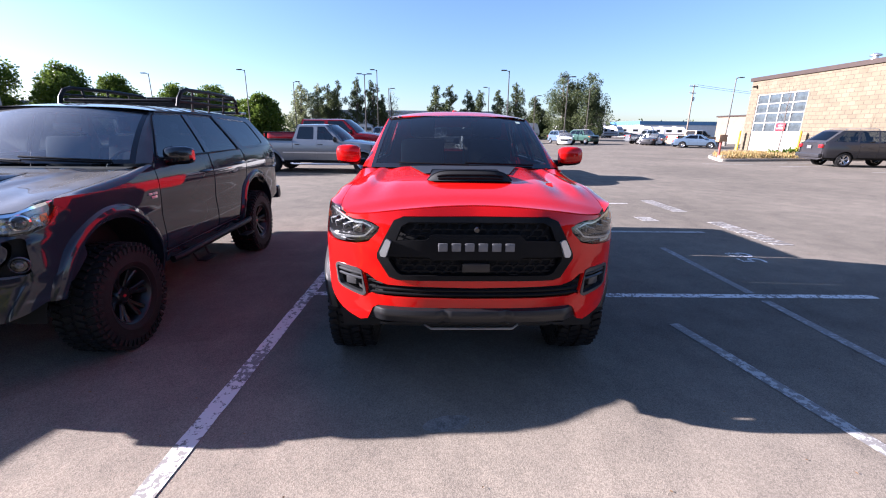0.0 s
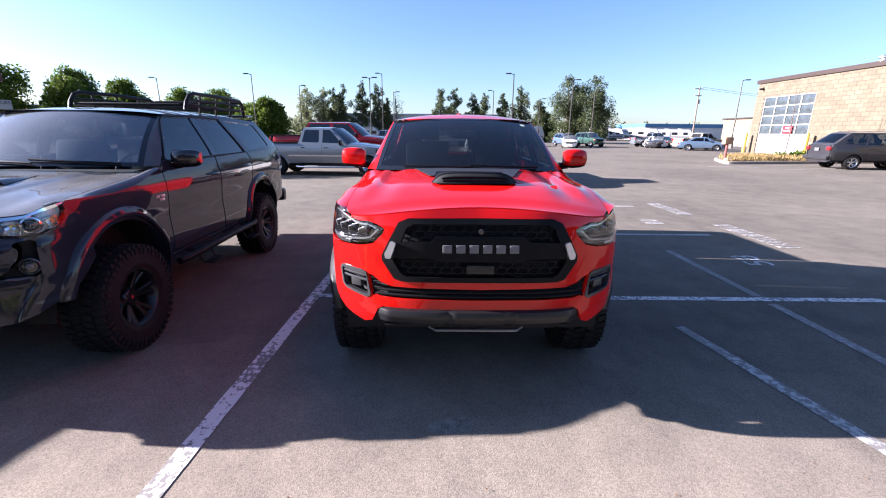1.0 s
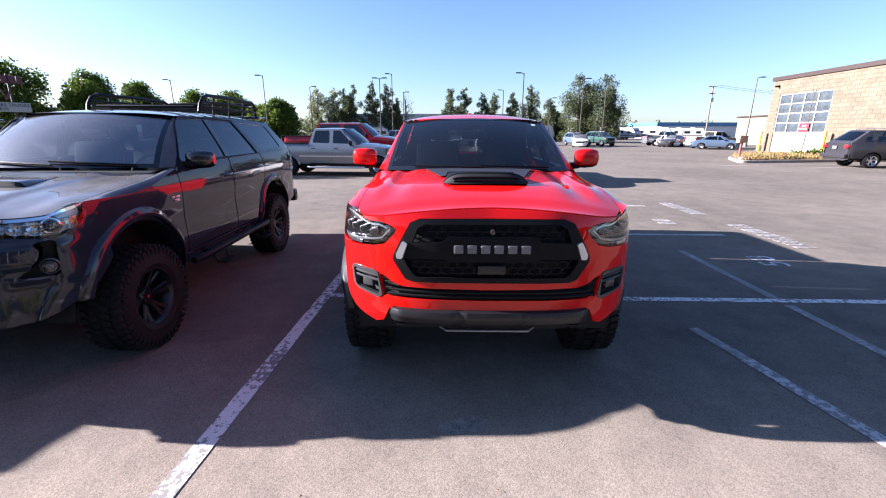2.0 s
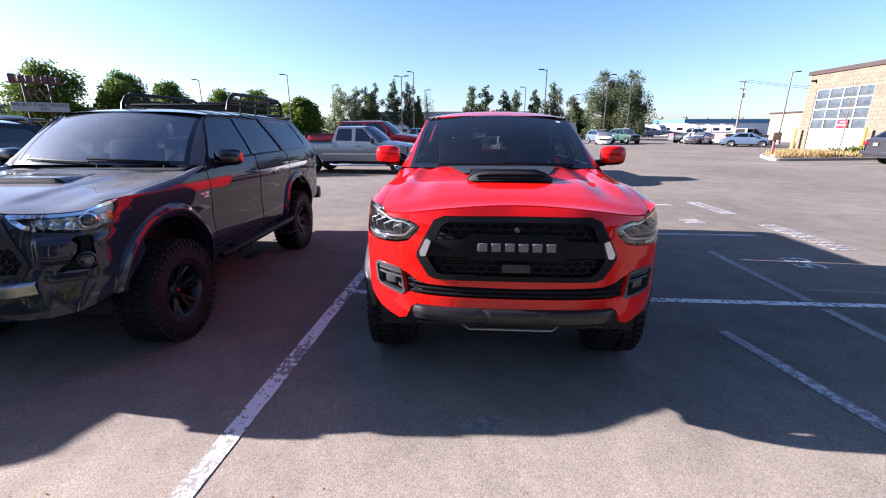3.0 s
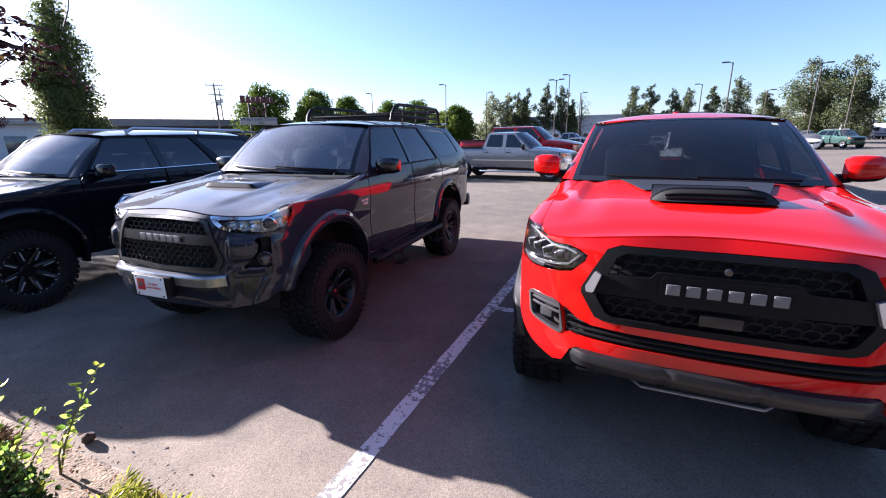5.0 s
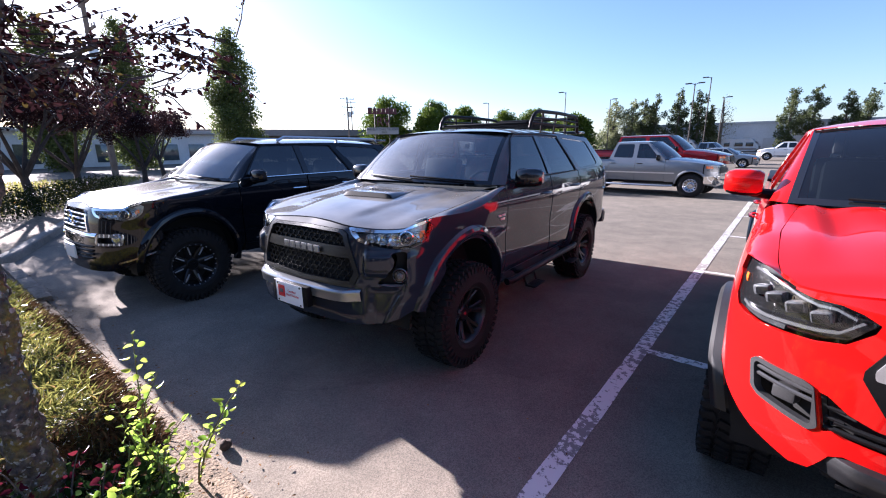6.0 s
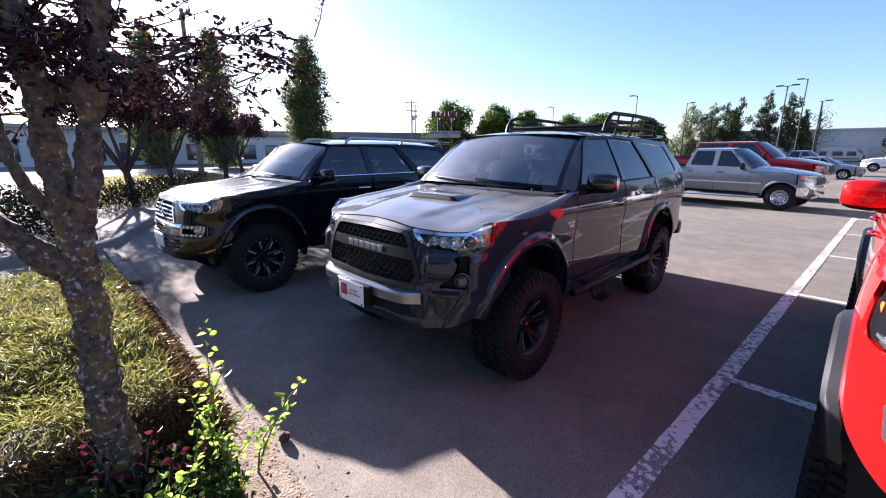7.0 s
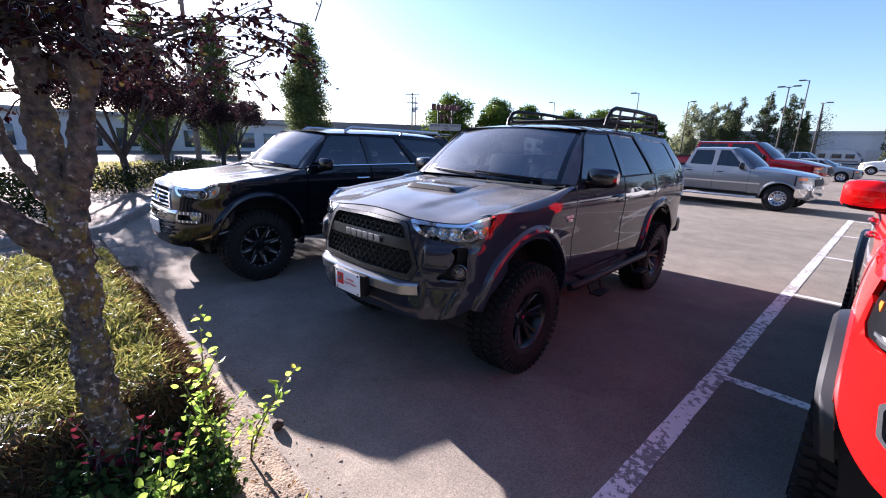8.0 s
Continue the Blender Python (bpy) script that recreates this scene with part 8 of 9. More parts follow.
# ---- ground writing ----
num = letters("58", 0.50, 0.0, LINE, None, pose(4.13, 3.31, 0.004, 0, 0, 90), "stall_number")
tagged(num, "white painted stall number on asphalt", "road marking", "stall numbers", "structure")
for cx, cy, count, ln in ((5.22, 4.82, 9, 1.75), (5.14, 7.45, 8, 1.55), (4.0, 5.9, 2, 0.45), (3.95, 8.7, 2, 0.45)):
    bm = bmesh.new()
    w = ln / count
    for i in range(count):
        y = cy - ln / 2 + w * (i + 0.5)
        for dx, dy, sx, sy in ((0, -w * 0.26, 0.32, w * 0.2), (0, w * 0.2, 0.32, w * 0.2), (-0.12 + 0.24 * (i % 2), 0, 0.07, w * 0.5)):
            box(bm, (cx + dx, y + dy, 0.003), (sx, sy, 0.004))
    tagged(part("painted_word", bm, LINEFAR, None, smooth=False), "worn white painted word bars on asphalt", "road marking", "painted words", "structure")
for p, q in (((17.5, 19.2), (22, 20.4)), ((19.5, 16.4), (26, 17.2)), ((14.5, 20.8), (17.2, 20.6)), ((18.5, 22.0), (21.5, 21.8))):
    stripe(p, q, 0.1, LINEFAR)
# pale scuff where old paint was ground off
bm = bmesh.new()
rim = []
for i in range(28):
    a = 2 * math.pi * i / 28
    r = 1 + 0.28 * noise.noise((math.cos(a) * 2.2, math.sin(a) * 2.2, 4))
    rim.append(bm.verts.new((-0.15 + 0.14 * r * math.cos(a), -0.07 + 0.07 * r * math.sin(a) + 0.03 * math.cos(a), 0.004)))
bm.faces.new(rim)
tagged(part("ground_scuff", bm, mat("scuffed_asphalt", (0.19, 0.175, 0.155), 0.92, var=0.5, scale=14, bump=0.2, bscale=120), smooth=False), "pale scuffed smear on the asphalt", "road marking", kind="structure")

# ---- planting island by the workshop ----
SOIL = mat("dry_soil", (0.20, 0.145, 0.092), 0.95, var=0.6, scale=9, bump=0.9, bscale=70)


def bed(name, label, outline, kerb_w, kerb_h, soil_h, kerb=True):
    out = rounded(outline, 0.8, 5)
    cx, cy = sum(p[0] for p in out) / len(out), sum(p[1] for p in out) / len(out)
    root = tagged(new(name), label, "planting bed", kind="structure")
    bm = bmesh.new()
    n = len(out)
    def off(i, d):
        a, b = Vector(out[i - 1]), Vector(out[(i + 1) % n])
        t = (b - a).normalized()
        nn = Vector((t.y, -t.x))
        if nn.dot(Vector(out[i]) - Vector((cx, cy))) < 0:
            nn = -nn
        return Vector(out[i]) + nn * d
    if kerb:
        rings = [[(*off(i, 0), 0), (*off(i, -0.01), kerb_h - 0.02), (*off(i, -0.03), kerb_h), (*off(i, -kerb_w), kerb_h), (*off(i, -kerb_w), 0)] for i in range(n)]
        vs = [[bm.verts.new(p) for p in r] for r in rings]
        for i in range(n):
            a, b = vs[i], vs[(i + 1) % n]
            for k in range(4):
                bm.faces.new([a[k], a[k + 1], b[k + 1], b[k]])
        bmesh.ops.recalc_face_normals(bm, faces=bm.faces[:])
        part("kerb", bm, CONC, root)
    bm = bmesh.new()
    poly = [tuple(off(i, -kerb_w)) for i in range(n)] if kerb else out
    patch(bm, poly, lambda x, y: (x, y, soil_h + 0.03 * noise.noise((x * 1.7, y * 1.7, 0)) + 0.012 * noise.noise((x * 9, y * 9, 3))), 0.3 if not kerb else 0.6, 0.02, out=(0, 0, 1))
    part("soil", bm, SOIL, root)
    return root


bed("planting_island", "kerbed island of dry grass before the workshop", [(16.6, 22.6), (28.5, 24.8), (28.8, 36), (26.5, 36.5), (18.6, 26.8)], 0.16, 0.15, 0.13)
gp = []
for _ in range(5200):
    x, y = RNG.uniform(17.4, 28), RNG.uniform(23.3, 29)
    if inside((x, y), [(17.0, 23.0), (28.2, 25.1), (28.2, 29), (22, 29), (18.7, 26.5)]):
        gp.append((x, y, 0.12))
grass = tagged(new("dry_grass"), "dry yellow grass and weeds on the island", "grass", kind="stuff")
leaves("blades", gp, 0.34, DRYGRASS, grass, np.tile((0, 0, 1.4), (len(gp), 1)), 0.10, 0.5)
weeds = thing("weed_clump", "low green weeds on the dry island", "plant", pose(23.5, 26.2, 0.12))
leaves("foliage", clump_points([(0, 0, 0.15), (0.7, 0.3, 0.2), (-0.7, 0.2, 0.12), (1.5, 0.2, 0.2)], [0.35, 0.4, 0.35, 0.4], 700), 0.2, LEAFG, weeds)
sap = thing("young_tree", "bare leafless sapling on the island", "tree", pose(23.6, 27.0, 0.1))
bm = bmesh.new()
tube(bm, [(0, 0, 0), (0.05, 0, 1.5), (0, 0.05, 3.2), (0.1, 0, 4.6)], [0.04, 0.035, 0.025, 0.008], 6)
for i in range(14):
    z = 1.3 + i * 0.22
    a = i * 2.4
    tube(bm, [(0.03, 0.02, z), (0.03 + 0.3 * math.cos(a), 0.3 * math.sin(a), z + 0.35), (0.55 * math.cos(a), 0.55 * math.sin(a), z + 0.75)], [0.012, 0.008, 0.004], 4)
part("trunk", bm, BARK, sap)
post = thing("post_box", "small wooden box on a dark red post", "sign post", pose(17.6, 24.2, 0.13))
bm = bmesh.new()
tube(bm, [(0, 0, 0), (0, 0, 1.0)], 0.07, 8)
part("post", bm, mat("red_brown_post", (0.18, 0.04, 0.03), 0.6), post)
bm = bmesh.new()
box(bm, (0, 0, 1.2), (0.5, 0.35, 0.42), bevel=0.02)
part("box", bm, mat("tan_board", (0.36, 0.22, 0.12), 0.7, var=0.2, scale=8), post)
rock = thing("stone", "pale rounded stone at the foot of the post", "stone", pose(17.7, 23.9, 0.1))
bm = bmesh.new()
bmesh.ops.create_icosphere(bm, subdivisions=3, radius=0.28)
for v in bm.verts:
    v.co *= 1 + 0.25 * noise.noise(v.co * 5)
    v.co.z = v.co.z * 0.5 + 0.1
part("stone_body", bm, CONC, rock)

# ---- planting bed with the near tree ----
bed("planting_bed", "earth planting bed with creeping juniper and litter", [(-1.05, -0.97), (-1.0, -4.5), (-9.2, -4.5), (-9.2, -0.95), (-2.6, -0.86)], 0.12, 0.03, 0.025, kerb=False)
bed("planting_strip", "kerbed planting strip with hedge and plum trees", [(-9.6, -1.0), (-9.6, -4.2), (-31, -2.0), (-31, 7.6), (-26, 6.8), (-15.5, 1.3)], 0.16, 0.14, 0.12)
DIRTYEDGE = mat("dirty_edging", (0.19, 0.155, 0.118), 0.95, var=0.45, scale=6, bump=0.6, bscale=50)
# kerb that borders the near bed further along
bm = bmesh.new()
for i in range(2, 6):
    box(bm, (-6.35 - i * 0.62, -0.9 - 0.01 * i, 0.03), (0.61, 0.14, 0.07), bevel=0.012)
tagged(part("kerb", bm, DIRTYEDGE), "weathered concrete kerb beside the planting bed", "kerb", kind="structure")


bm = bmesh.new()
for i in range(4):
    x0 = -1.12 - 0.56 * i
    box(bm, (x0 - 0.275, -0.885 - 0.004 * i, 0.004), (0.548, 0.075, 0.03), bevel=0.008)
for v in bm.verts:
    v.co.z += 0.006 * noise.noise(v.co * 4)
tagged(part("kerb", bm, DIRTYEDGE), "worn flush concrete edging at the end of the bed", "kerb", kind="structure")


def juniper_h(x, y):
    e = smooth01(-0.98, -1.22, y) * smooth01(-3.36, -3.56, x + 0.25 * (y + 1.4) * (y < -1.4)) * smooth01(-7.7, -7.2, x)
    return e * (0.36 + 0.07 * noise.noise((x * 1.6, y * 1.6, 5)) + 0.03 * noise.noise((x * 5, y * 5, 1)))


jun = tagged(new("creeping_juniper"), "dense creeping juniper with sunlit yellow-green tips", "shrub", kind="stuff")
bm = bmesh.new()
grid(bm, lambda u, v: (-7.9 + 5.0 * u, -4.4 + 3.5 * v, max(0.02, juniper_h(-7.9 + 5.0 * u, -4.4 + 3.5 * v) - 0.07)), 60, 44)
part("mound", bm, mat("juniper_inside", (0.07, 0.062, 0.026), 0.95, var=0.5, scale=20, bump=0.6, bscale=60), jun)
jp, jd = [], []
while len(jp) < 60000:
    x, y = RNG.uniform(-7.8, -2.95), RNG.uniform(-4.3, -0.95)
    if x < -6 and RNG.random() < 0.4:
        continue
    h = juniper_h(x, y)
    if h < 0.05:
        continue
    if x > -3.62 and RNG.random() < 0.6:
        continue
    jp.append((x, y, h - RNG.uniform(0.0, 0.07)))
    k = 0.05
    gx, gy = (juniper_h(x + k, y) - h) / k, (juniper_h(x, y + k) - h) / k
    a = noise.noise((x * 3, y * 3, 9)) * 6
    jd.append((-gx * 0.5 + 0.9 * math.cos(a), -gy * 0.5 + 0.9 * math.sin(a), 0.45))
leaves("blades", jp, 0.066, JUNI, jun, jd, 0.105, 0.5)
bp_, bd_ = [], []
while len(bp_) < 16000:
    x, y = RNG.uniform(-6.5, -2.95), RNG.uniform(-4.3, -0.93)
    h = juniper_h(x, y)
    k = 0.06
    gx, gy = (juniper_h(x + k, y) - juniper_h(x - k, y)) / (2 * k), (juniper_h(x, y + k) - juniper_h(x, y - k)) / (2 * k)
    if math.hypot(gx, gy) < 0.55:
        continue
    bp_.append((x, y, max(0.03, h - RNG.uniform(0.0, 0.10))))
    g = math.hypot(gx, gy)
    bd_.append((-gx / g * 0.8, -gy / g * 0.8, RNG.uniform(-0.7, 0.3)))
leaves("dry_blades", bp_, 0.085, leaf_mat("dry_juniper", (0.05, 0.03, 0.016), (0.17, 0.105, 0.05), 0.2, (0.2, 0.19, 0.05)), jun, bd_, 0.09, 0.45)

# a second juniper clump at the near end of the bed
jun2 = tagged(new("creeping_juniper"), "low juniper clump with yellow-green tips at the bed end", "shrub", kind="stuff")
jp, jd = [], []
while len(jp) < 8500:
    x, y = RNG.uniform(-2.45, -1.25), RNG.uniform(-1.75, -0.98)
    e = smooth01(-2.45, -2.2, x) * smooth01(-1.25, -1.5, x) * smooth01(-0.97, -1.06, y) * smooth01(-1.75, -1.55, y)
    h = e * (0.30 + 0.09 * noise.noise((x * 6, y * 6, 2)))
    if h < 0.03:
        continue
    jp.append((x, y, h * RNG.uniform(0.55, 1.0) + 0.02))
    a = noise.noise((x * 5, y * 5, 9)) * 6
    jd.append((0.8 * math.cos(a), 0.5 + 0.8 * math.sin(a), 0.6))
leaves("blades", jp, 0.055, leaf_mat("juniper_tip", (0.16, 0.18, 0.025), (0.40, 0.40, 0.05), 0.4, (0.26, 0.16, 0.05)), jun2, jd, 0.17, 0.5)


def lichen_bark(name, less=0.0):
    m = mat(name, (0.13, 0.105, 0.085), 0.95)
    t = m.node_tree
    b = t.nodes["Principled BSDF"]
    L = t.links.new
    co = t.nodes.new("ShaderNodeTexCoord")
    def nz(s, d=5, kind="ShaderNodeTexNoise"):
        n = t.nodes.new(kind)
        n.inputs["Scale"].default_value = s
        if kind == "ShaderNodeTexNoise":
            n.inputs["Detail"].default_value = d
        L(co.outputs["Object"], n.inputs["Vector"])
        return n
    def ramp(src, p0, p1, a, c):
        r = t.nodes.new("ShaderNodeValToRGB")
        r.color_ramp.elements[0].position, r.color_ramp.elements[1].position = p0, p1
        r.color_ramp.elements[0].color, r.color_ramp.elements[1].color = (*a, 1), (*c, 1)
        L(src, r.inputs[0])
        return r.outputs[0]
    def mixc(f, a, c):
        x = t.nodes.new("ShaderNodeMix")
        x.data_type = "RGBA"
        L(f, x.inputs[0])
        L(a, x.inputs[6])
        L(c, x.inputs[7])
        return x.outputs[2]
    base = ramp(nz(34, 9).outputs[0], 0.3, 0.7, (0.02, 0.016, 0.014), (0.14, 0.11, 0.088))
    yel = ramp(nz(60, 3).outputs[0], 0.3, 0.7, (0.12, 0.085, 0.014), (0.25, 0.185, 0.035))
    whi = ramp(nz(70, 3).outputs[0], 0.3, 0.7, (0.30, 0.29, 0.26), (0.50, 0.49, 0.44))
    fy = ramp(nz(12, 10).outputs[0], 0.46 + less, 0.62 + less, (0, 0, 0), (0.8, 0.8, 0.8))
    fw = ramp(nz(38, 9).outputs[0], 0.57 + less * 0.6, 0.63 + less * 0.6, (0, 0, 0), (0.8, 0.8, 0.8))
    c = mixc(fw, mixc(fy, base, yel), whi)
    L(c, b.inputs["Base Color"])
    bp = t.nodes.new("ShaderNodeBump")
    bp.inputs["Distance"].default_value, bp.inputs["Strength"].default_value = 0.03, 1.0
    L(nz(48, 9).outputs[0], bp.inputs["Height"])
    L(bp.outputs[0], b.inputs["Normal"])
    return m


LICHEN = lichen_bark("lichen_bark")
LIMBBARK = lichen_bark("dark_limb_bark", 0.09)


def gnarl(bm, pts, radii, n=18, amp=0.16, seed=0.0):
    """A knotty limb through points."""
    pts = [Vector(p) for p in pts]
    m = 16
    rings = []
    fx, fy, fz, fr = (curve(*[(i, v) for i, v in enumerate(vals)]) for vals in ([p.x for p in pts], [p.y for p in pts], [p.z for p in pts], radii))
    steps = m * (len(pts) - 1)
    C = [Vector((fx(i / m), fy(i / m), fz(i / m))) for i in range(steps + 1)]
    up = None
    for i, p in enumerate(C):
        d = (C[min(i + 1, steps)] - C[max(i - 1, 0)]).normalized()
        if up is None:
            up = d.orthogonal().normalized()
        up = (up - d * up.dot(d)).normalized()
        w = d.cross(up)
        r = fr(i / m)
        ring = []
        for k in range(n):
            a = 2 * math.pi * k / n
            e = up * math.cos(a) + w * math.sin(a)
            q = p + e * r
            q += e * r * amp * (noise.noise(q * 7 + Vector((seed, 0, 0))) + 0.6 * noise.noise(q * 18 + Vector((0, seed, 0))) + 0.5 * noise.noise(Vector((q.x * 55, q.y * 55, q.z * 22))))
            ring.append(q)
        rings.append(ring)
    loft(bm, rings)


TX, TY = -3.315, -1.53
tree = thing("plum_tree", "old plum tree with lichen-covered trunk and purple leaves", "tree", pose(TX, TY, 0))
bm = bmesh.new()
gnarl(bm, [(0.0, -0.02, -0.02), (0.0, 0.0, 0.2), (0.01, 0.0, 0.5), (-0.01, 0.01, 0.9), (-0.035, 0.01, 1.25), (-0.045, 0.015, 1.44), (-0.05, 0.02, 1.55)], [0.10, 0.08, 0.071, 0.069, 0.07, 0.074, 0.04], 56, 0.44, 1)
part("trunk", bm, LICHEN, tree)
limbs = [
    ([(0.0, 0.0, 1.3), (0.08, 0.03, 1.46), (0.13, 0.07, 1.62), (0.17, 0.10, 1.8), (0.21, 0.155, 2.1), (0.25, 0.21, 2.4), (0.34, 0.38, 3.0)], [0.048, 0.043, 0.039, 0.041, 0.045, 0.04, 0.028], 2),
    ([(0.0, 0.0, 1.28), (0.03, -0.02, 1.46), (0.04, -0.035, 1.62), (0.045, -0.045, 1.8), (0.035, -0.055, 2.1), (0.02, -0.07, 2.4), (-0.06, -0.17, 3.1)], [0.055, 0.05, 0.049, 0.051, 0.051, 0.045, 0.03], 3),
    ([(0.0, -0.02, 1.12), (0.03, -0.12, 1.25), (0.05, -0.24, 1.4), (0.06, -0.45, 1.65), (0.05, -0.8, 2.1)], [0.06, 0.05, 0.045, 0.04, 0.02], 4),
    ([(0.0, -0.02, 1.36), (-0.01, -0.09, 1.46), (-0.04, -0.15, 1.6), (-0.08, -0.18, 1.8), (-0.09, -0.19, 2.05), (-0.13, -0.24, 2.5)], [0.036, 0.028, 0.024, 0.025, 0.022, 0.015], 5),
    ([(0.02, 0.1, 1.85), (-0.03, 0.45, 2.12), (-0.06, 0.75, 2.26), (-0.08, 1.0, 2.3)], [0.016, 0.010, 0.006, 0.002], 6),
    ([(0.0, 0.02, 1.9), (-0.5, 0.3, 2.15), (-1.0, 0.6, 2.2), (-1.5, 0.9, 2.1)], [0.04, 0.03, 0.018, 0.006], 7),
    ([(0.05, 0.34, 2.35), (0.4, 0.5, 2.7), (0.8, 0.5, 2.9)], [0.03, 0.02, 0.006], 8),
    ([(-0.05, 0.0, 2.2), (-0.5, -0.4, 2.5), (-1.0, -0.8, 2.5)], [0.035, 0.025, 0.008], 9),
]
for pts, rad, sd in limbs:
    bm = bmesh.new()
    pts = [(p[0] - 0.045, p[1] + 0.02, p[2]) for p in pts]
    gnarl(bm, pts, rad, 28, 0.46, sd)
    part("limb", bm, LIMBBARK, tree)
# twigs and leaves that hang from the upper limbs
rnd = random.Random(5)
bm = bmesh.new()
lp, ld = [], []
ends = [((-0.05, 0.95, 2.12), 16), ((0.0, 0.75, 2.02), 14), ((-0.15, 0.55, 2.2), 18), ((-0.3, 0.75, 2.0), 12), ((-0.2, 0.3, 2.25), 16), ((-0.3, -0.1, 2.1), 20), ((-0.3, -0.35, 1.95), 14), ((-0.4, 0.2, 2.0), 14), ((-0.02, 0.45, 2.1), 16), ((-0.05, 0.85, 2.28), 12), ((-0.05, 1.2, 2.34), 7), ((-0.5, 0.3, 2.15), 14), ((-1.0, 0.6, 2.2), 14), ((-1.4, 0.85, 2.12), 10), ((0.05, 0.34, 2.4), 8), ((-0.05, 0.0, 2.3), 14), ((-0.2, -0.25, 2.3), 12), ((0.05, -0.5, 1.85), 8),
        ((-0.5, -0.4, 2.45), 12), ((-1.0, -0.8, 2.5), 10), ((-0.1, 0.2, 2.7), 10), ((-0.15, -0.1, 1.85), 6)]
ends = [(c, n // 2 if c[1] > 0.25 else n) for c, n in ends] + [((0.02, 0.0, 2.08), 26), ((0.02, -0.12, 2.05), 26), ((0.02, 0.14, 2.12), 24), ((0.0, -0.25, 1.95), 18)]
for c, n in ends:
    for _ in range(n):
        a = rnd.uniform(0, 2 * math.pi)
        ln = rnd.uniform(0.18, 0.5)
        drop = rnd.uniform(-0.22, 0.2)
        p0 = Vector(c) + Vector((rnd.uniform(-0.1, 0.1), rnd.uniform(-0.1, 0.1), rnd.uniform(-0.05, 0.05)))
        p1 = p0 + Vector((math.cos(a) * ln * 0.5, math.sin(a) * ln * 0.5, drop * 0.3))
        p2 = p0 + Vector((math.cos(a) * ln, math.sin(a) * ln, drop))
        tube(bm, [p0, p1, p2], [0.005, 0.0035, 0.002], 4, caps=False)
        for k in range(rnd.randint(11, 18)):
            t = rnd.uniform(0.25, 1.05)
            q = p0.lerp(p2, t)
            lp.append(tuple(q))
            ld.append((math.cos(a) * 0.4 + rnd.uniform(-0.7, 0.7), math.sin(a) * 0.4 + rnd.uniform(-0.7, 0.7), rnd.uniform(-0.9, 0.2)))
tw = part("twig_spray", bm, mat("twig", (0.03, 0.022, 0.018), 0.9, var=0.4, scale=20), tree)
tw["kind"] = "stuff"
leaves("crown", lp, 0.036, PLUMN, tree, ld, 0.5, 0.25, oval=True)

def sprout(x, y, stems, material, label, leaf=0.05, name="sprout", seed=1):
    """A young shoot: thin stems with leaves set along them."""
    root = thing(name, label, "plant", pose(x, y, 0.02), "sprouting shoots")
    r2 = random.Random(seed)
    for tipx, tipy, h in stems:
        bm = bmesh.new()
        bend = (r2.uniform(-0.04, 0.04), r2.uniform(-0.04, 0.04))
        P = [Vector((tipx * t * t + bend[0] * math.sin(t * 3), tipy * t * t + bend[1] * math.sin(t * 3), h * t)) for t in (0, 0.25, 0.5, 0.75, 1.0)]
        tube(bm, P, [0.006, 0.005, 0.004, 0.003, 0.0015], 5)
        st = part("stem", bm, mat("green_stem", (0.12, 0.12, 0.04), 0.7) if material is SPROUT else BARK, root)
        pts, ds = [], []
        n = int(h * 34) + 3
        for k in range(n):
            t = 0.18 + 0.82 * (k + r2.random() * 0.5) / n
            i = min(3, int(t * 4))
            q = P[i].lerp(P[i + 1], t * 4 - i)
            a = k * 2.4 + r2.uniform(-0.4, 0.4)
            off = r2.uniform(0.0, 0.03)
            pts.append((q.x + math.cos(a) * off, q.y + math.sin(a) * off, q.z))
            ds.append((math.cos(a), math.sin(a), r2.uniform(-0.1, 0.6)))
        leaves("leaf", pts, leaf, material, st, ds, 0.58, 0.22, oval=True)
    return root


YG = "young shoot with bright yellow-green leaves"
sprout(-2.98, -1.0, [(0.42, 0.10, 0.70), (0.12, 0.12, 0.36)], SPROUT, YG, 0.042, seed=2)
sprout(-3.16, -1.14, [(0.0, 0.03, 0.83), (0.07, 0.09, 0.62), (-0.05, -0.08, 0.52)], SPROUT, YG, 0.042, seed=3)
sprout(-3.06, -1.10, [(0.09, 0.11, 0.42), (-0.06, -0.12, 0.45), (0.14, -0.04, 0.35), (0.18, 0.08, 0.30)], SPROUT, YG, 0.038, seed=4)
sprout(-2.98, -1.28, [(0.06, 0.0, 0.30), (-0.1, 0.06, 0.34)], SPROUT, YG, 0.045, seed=5)
sprout(-2.86, -1.16, [(0.05, 0.05, 0.20), (-0.08, 0.02, 0.22)], SPROUT, YG, 0.04, seed=6)
sprout(-2.75, -1.38, [(0.05, 0.06, 0.42), (0.0, -0.1, 0.3), (-0.1, 0.0, 0.34)], SPROUT, YG, 0.045, seed=7)
RL = "shoot with red and orange autumn leaves at the trunk"
sprout(-3.16, -1.60, [(0.0, -0.08, 0.50), (0.06, 0.05, 0.36)], REDLEAF, RL, 0.036, seed=8)
sprout(-3.14, -1.45, [(0.03, 0.06, 0.40), (0.06, -0.04, 0.28)], REDLEAF, RL, 0.036, seed=9)
sprout(-3.08, -1.36, [(0.05, 0.04, 0.33), (0.0, 0.08, 0.25)], REDLEAF, RL, 0.036, seed=10)
low = tagged(new("ground_plants"), "low green leafy growth at the foot of the tree", "plant", kind="stuff")
gp = [(RNG.uniform(-3.3, -2.75), RNG.uniform(-1.75, -1.1), abs(RNG.normal(0.08, 0.06)) + 0.03) for _ in range(1500)]
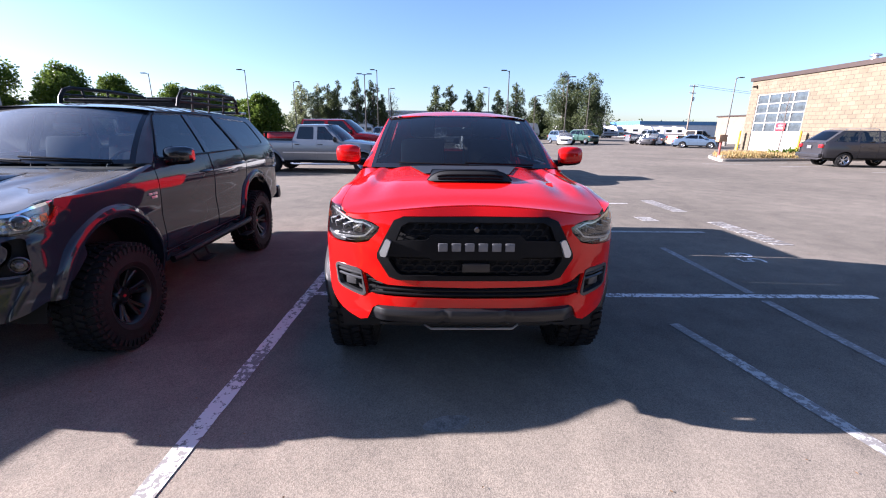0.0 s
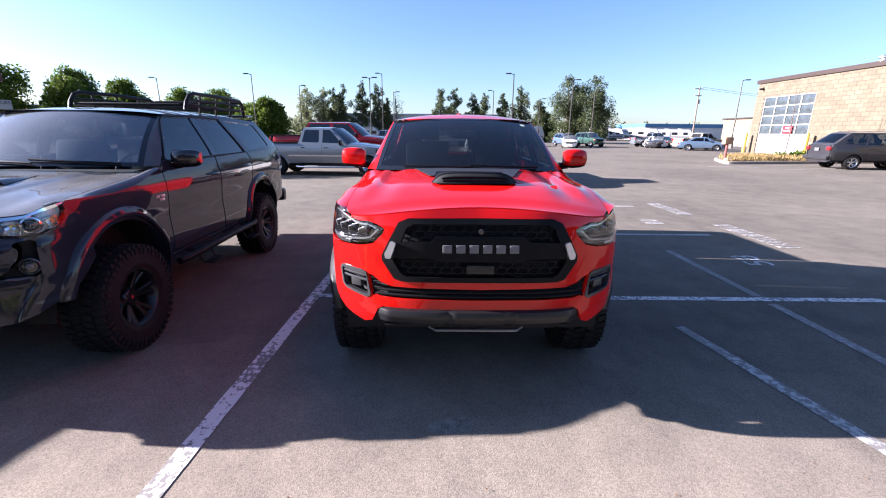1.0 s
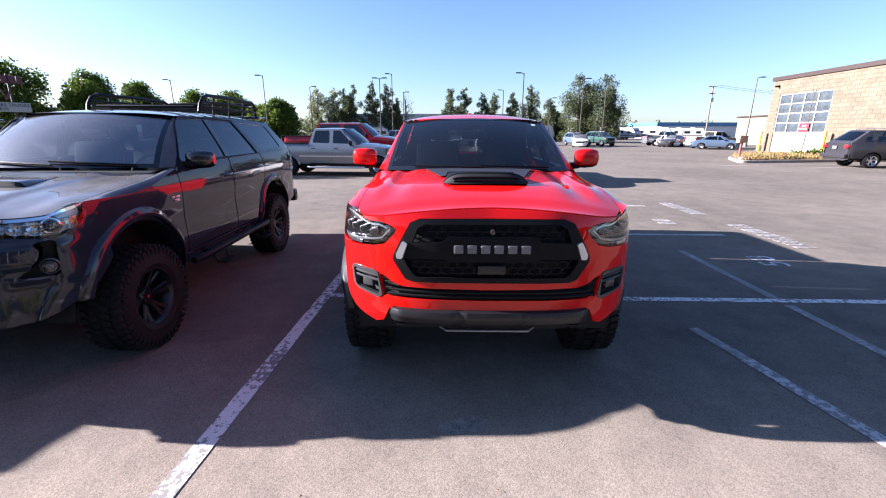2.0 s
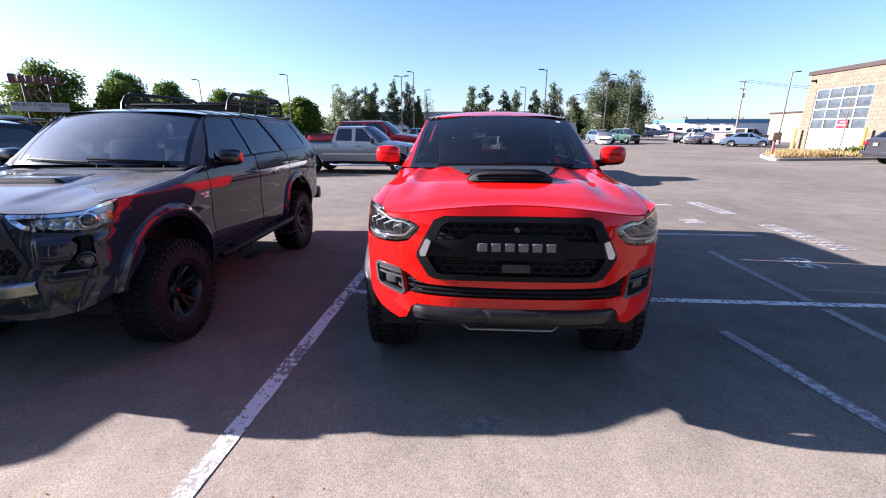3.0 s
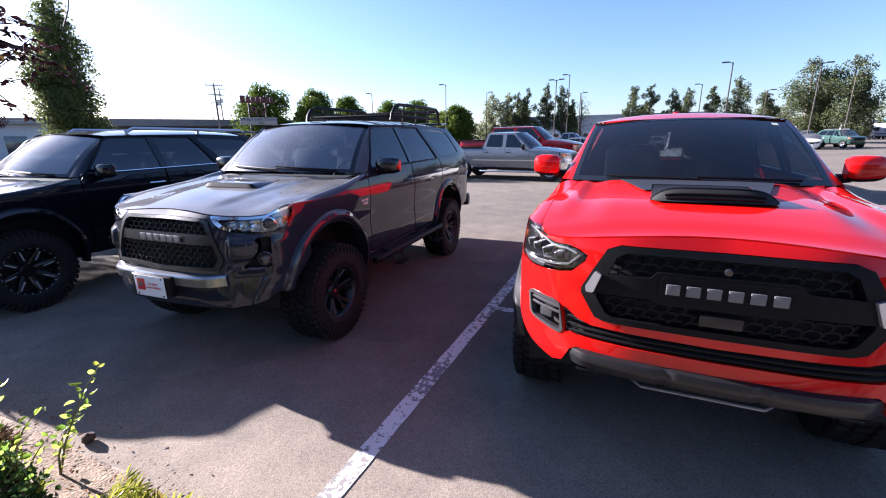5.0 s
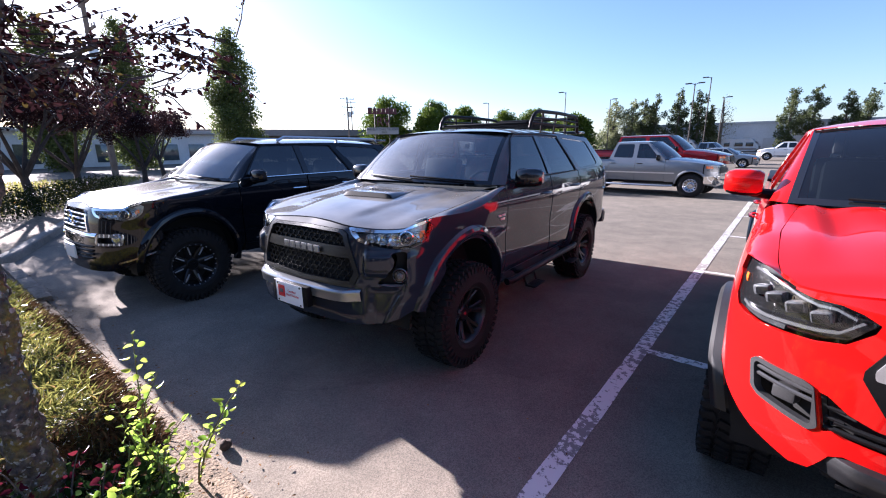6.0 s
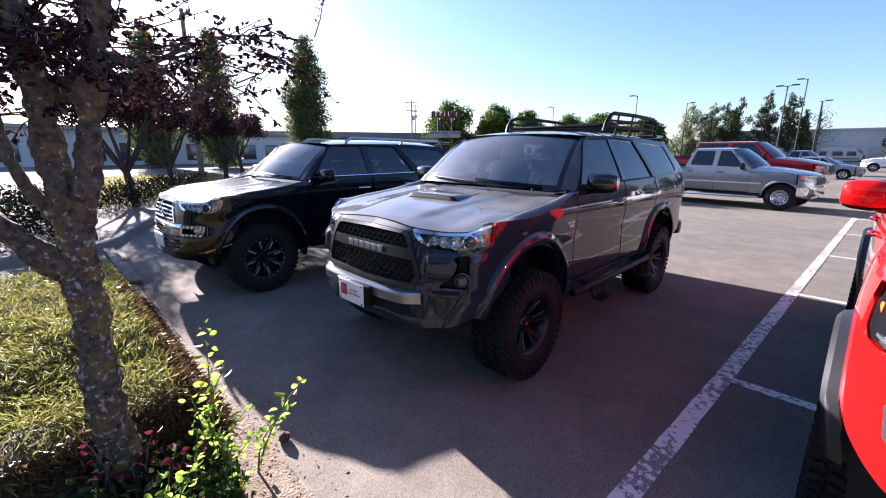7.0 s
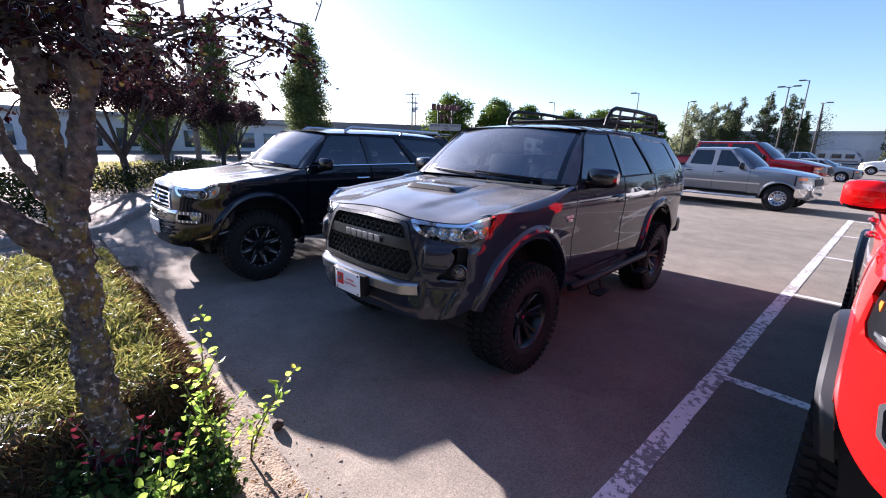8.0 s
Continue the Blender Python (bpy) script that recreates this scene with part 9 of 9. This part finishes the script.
leaves("foliage", gp, 0.045, leaf_mat("low_leaf", (0.022, 0.045, 0.014), (0.075, 0.12, 0.035), 0.35, (0.10, 0.025, 0.035)), low, None, 0.6, oval=True)

# leaf litter and chips along the bed's edge
lit = tagged(new("leaf_litter"), "dry leaves and bark chips along the bed edge", "litter", kind="stuff")
lp = []
while len(lp) < 900:
    x, y = RNG.uniform(-9.0, -2.3), -0.86 + RNG.normal(-0.12, 0.16)
    if -1.6 < y < -0.55 + 0.0 * x:
        lp.append((x, y, 0.012 if y > -0.86 else 0.05))
leaves("chips", lp, 0.026, LITTER, lit, None, 0.45, 1.0, flat=True)
lp = [(RNG.uniform(-7, 7), RNG.uniform(-2.0, 9), 0.006) for _ in range(420)]
leaves("specks", lp, 0.02, LITTER, lit, None, 0.5, 1.0, flat=True)
cone = thing("seed_cone", "brown dried seed head lying on the asphalt", "litter", pose(-3.15, -0.785, 0.03))
bm = bmesh.new()
bmesh.ops.create_icosphere(bm, subdivisions=2, radius=0.035)
for v in bm.verts:
    v.co *= 1 + 0.35 * noise.noise(v.co * 60)
part("husk", bm, mat("husk_brown", (0.07, 0.045, 0.03), 0.95, var=0.6, scale=60, bump=0.8, bscale=120), cone)
# hedges and grass on the strip beyond
hg = thing("hedge", "low dark clipped hedge on the planting strip", "hedge", pose(-12.5, -1.9, 0.12))
hp = [(RNG.uniform(-2.6, 2.6), RNG.uniform(-0.7, 0.8), RNG.uniform(0.0, 0.75)) for _ in range(5000)]
leaves("foliage", hp, 0.07, HEDGE, hg)
for hx, hy in ((-16.2, 0.35), (-19.6, 2.3)):
    hg = thing("hedge", "low dark clipped hedge on the planting strip", "hedge", pose(hx, hy, 0.12, 0, 0, 150))
    hp = [(RNG.uniform(-1.9, 1.9), RNG.uniform(-0.5, 0.5), RNG.uniform(0.0, 0.62) + 0.08 * math.sin(4 * i)) for i in range(4200)]
    leaves("foliage", hp, 0.07, HEDGE, hg)
gs = tagged(new("strip_grass"), "sunlit yellow-green grass on the planting strip", "grass", kind="stuff")
gp = []
while len(gp) < 3500:
    x = RNG.uniform(-30, -15.5)
    y = RNG.uniform(-2, 7)
    if -1.9 - 0.05 * (x + 15) < y < 1.0 - 0.43 * (x + 15.5) - 0.2:
        gp.append((x, y, 0.12))
leaves("blades", gp, 0.22, JUNI, gs, np.tile((0, 0, 1.2), (len(gp), 1)), 0.14, 0.6)
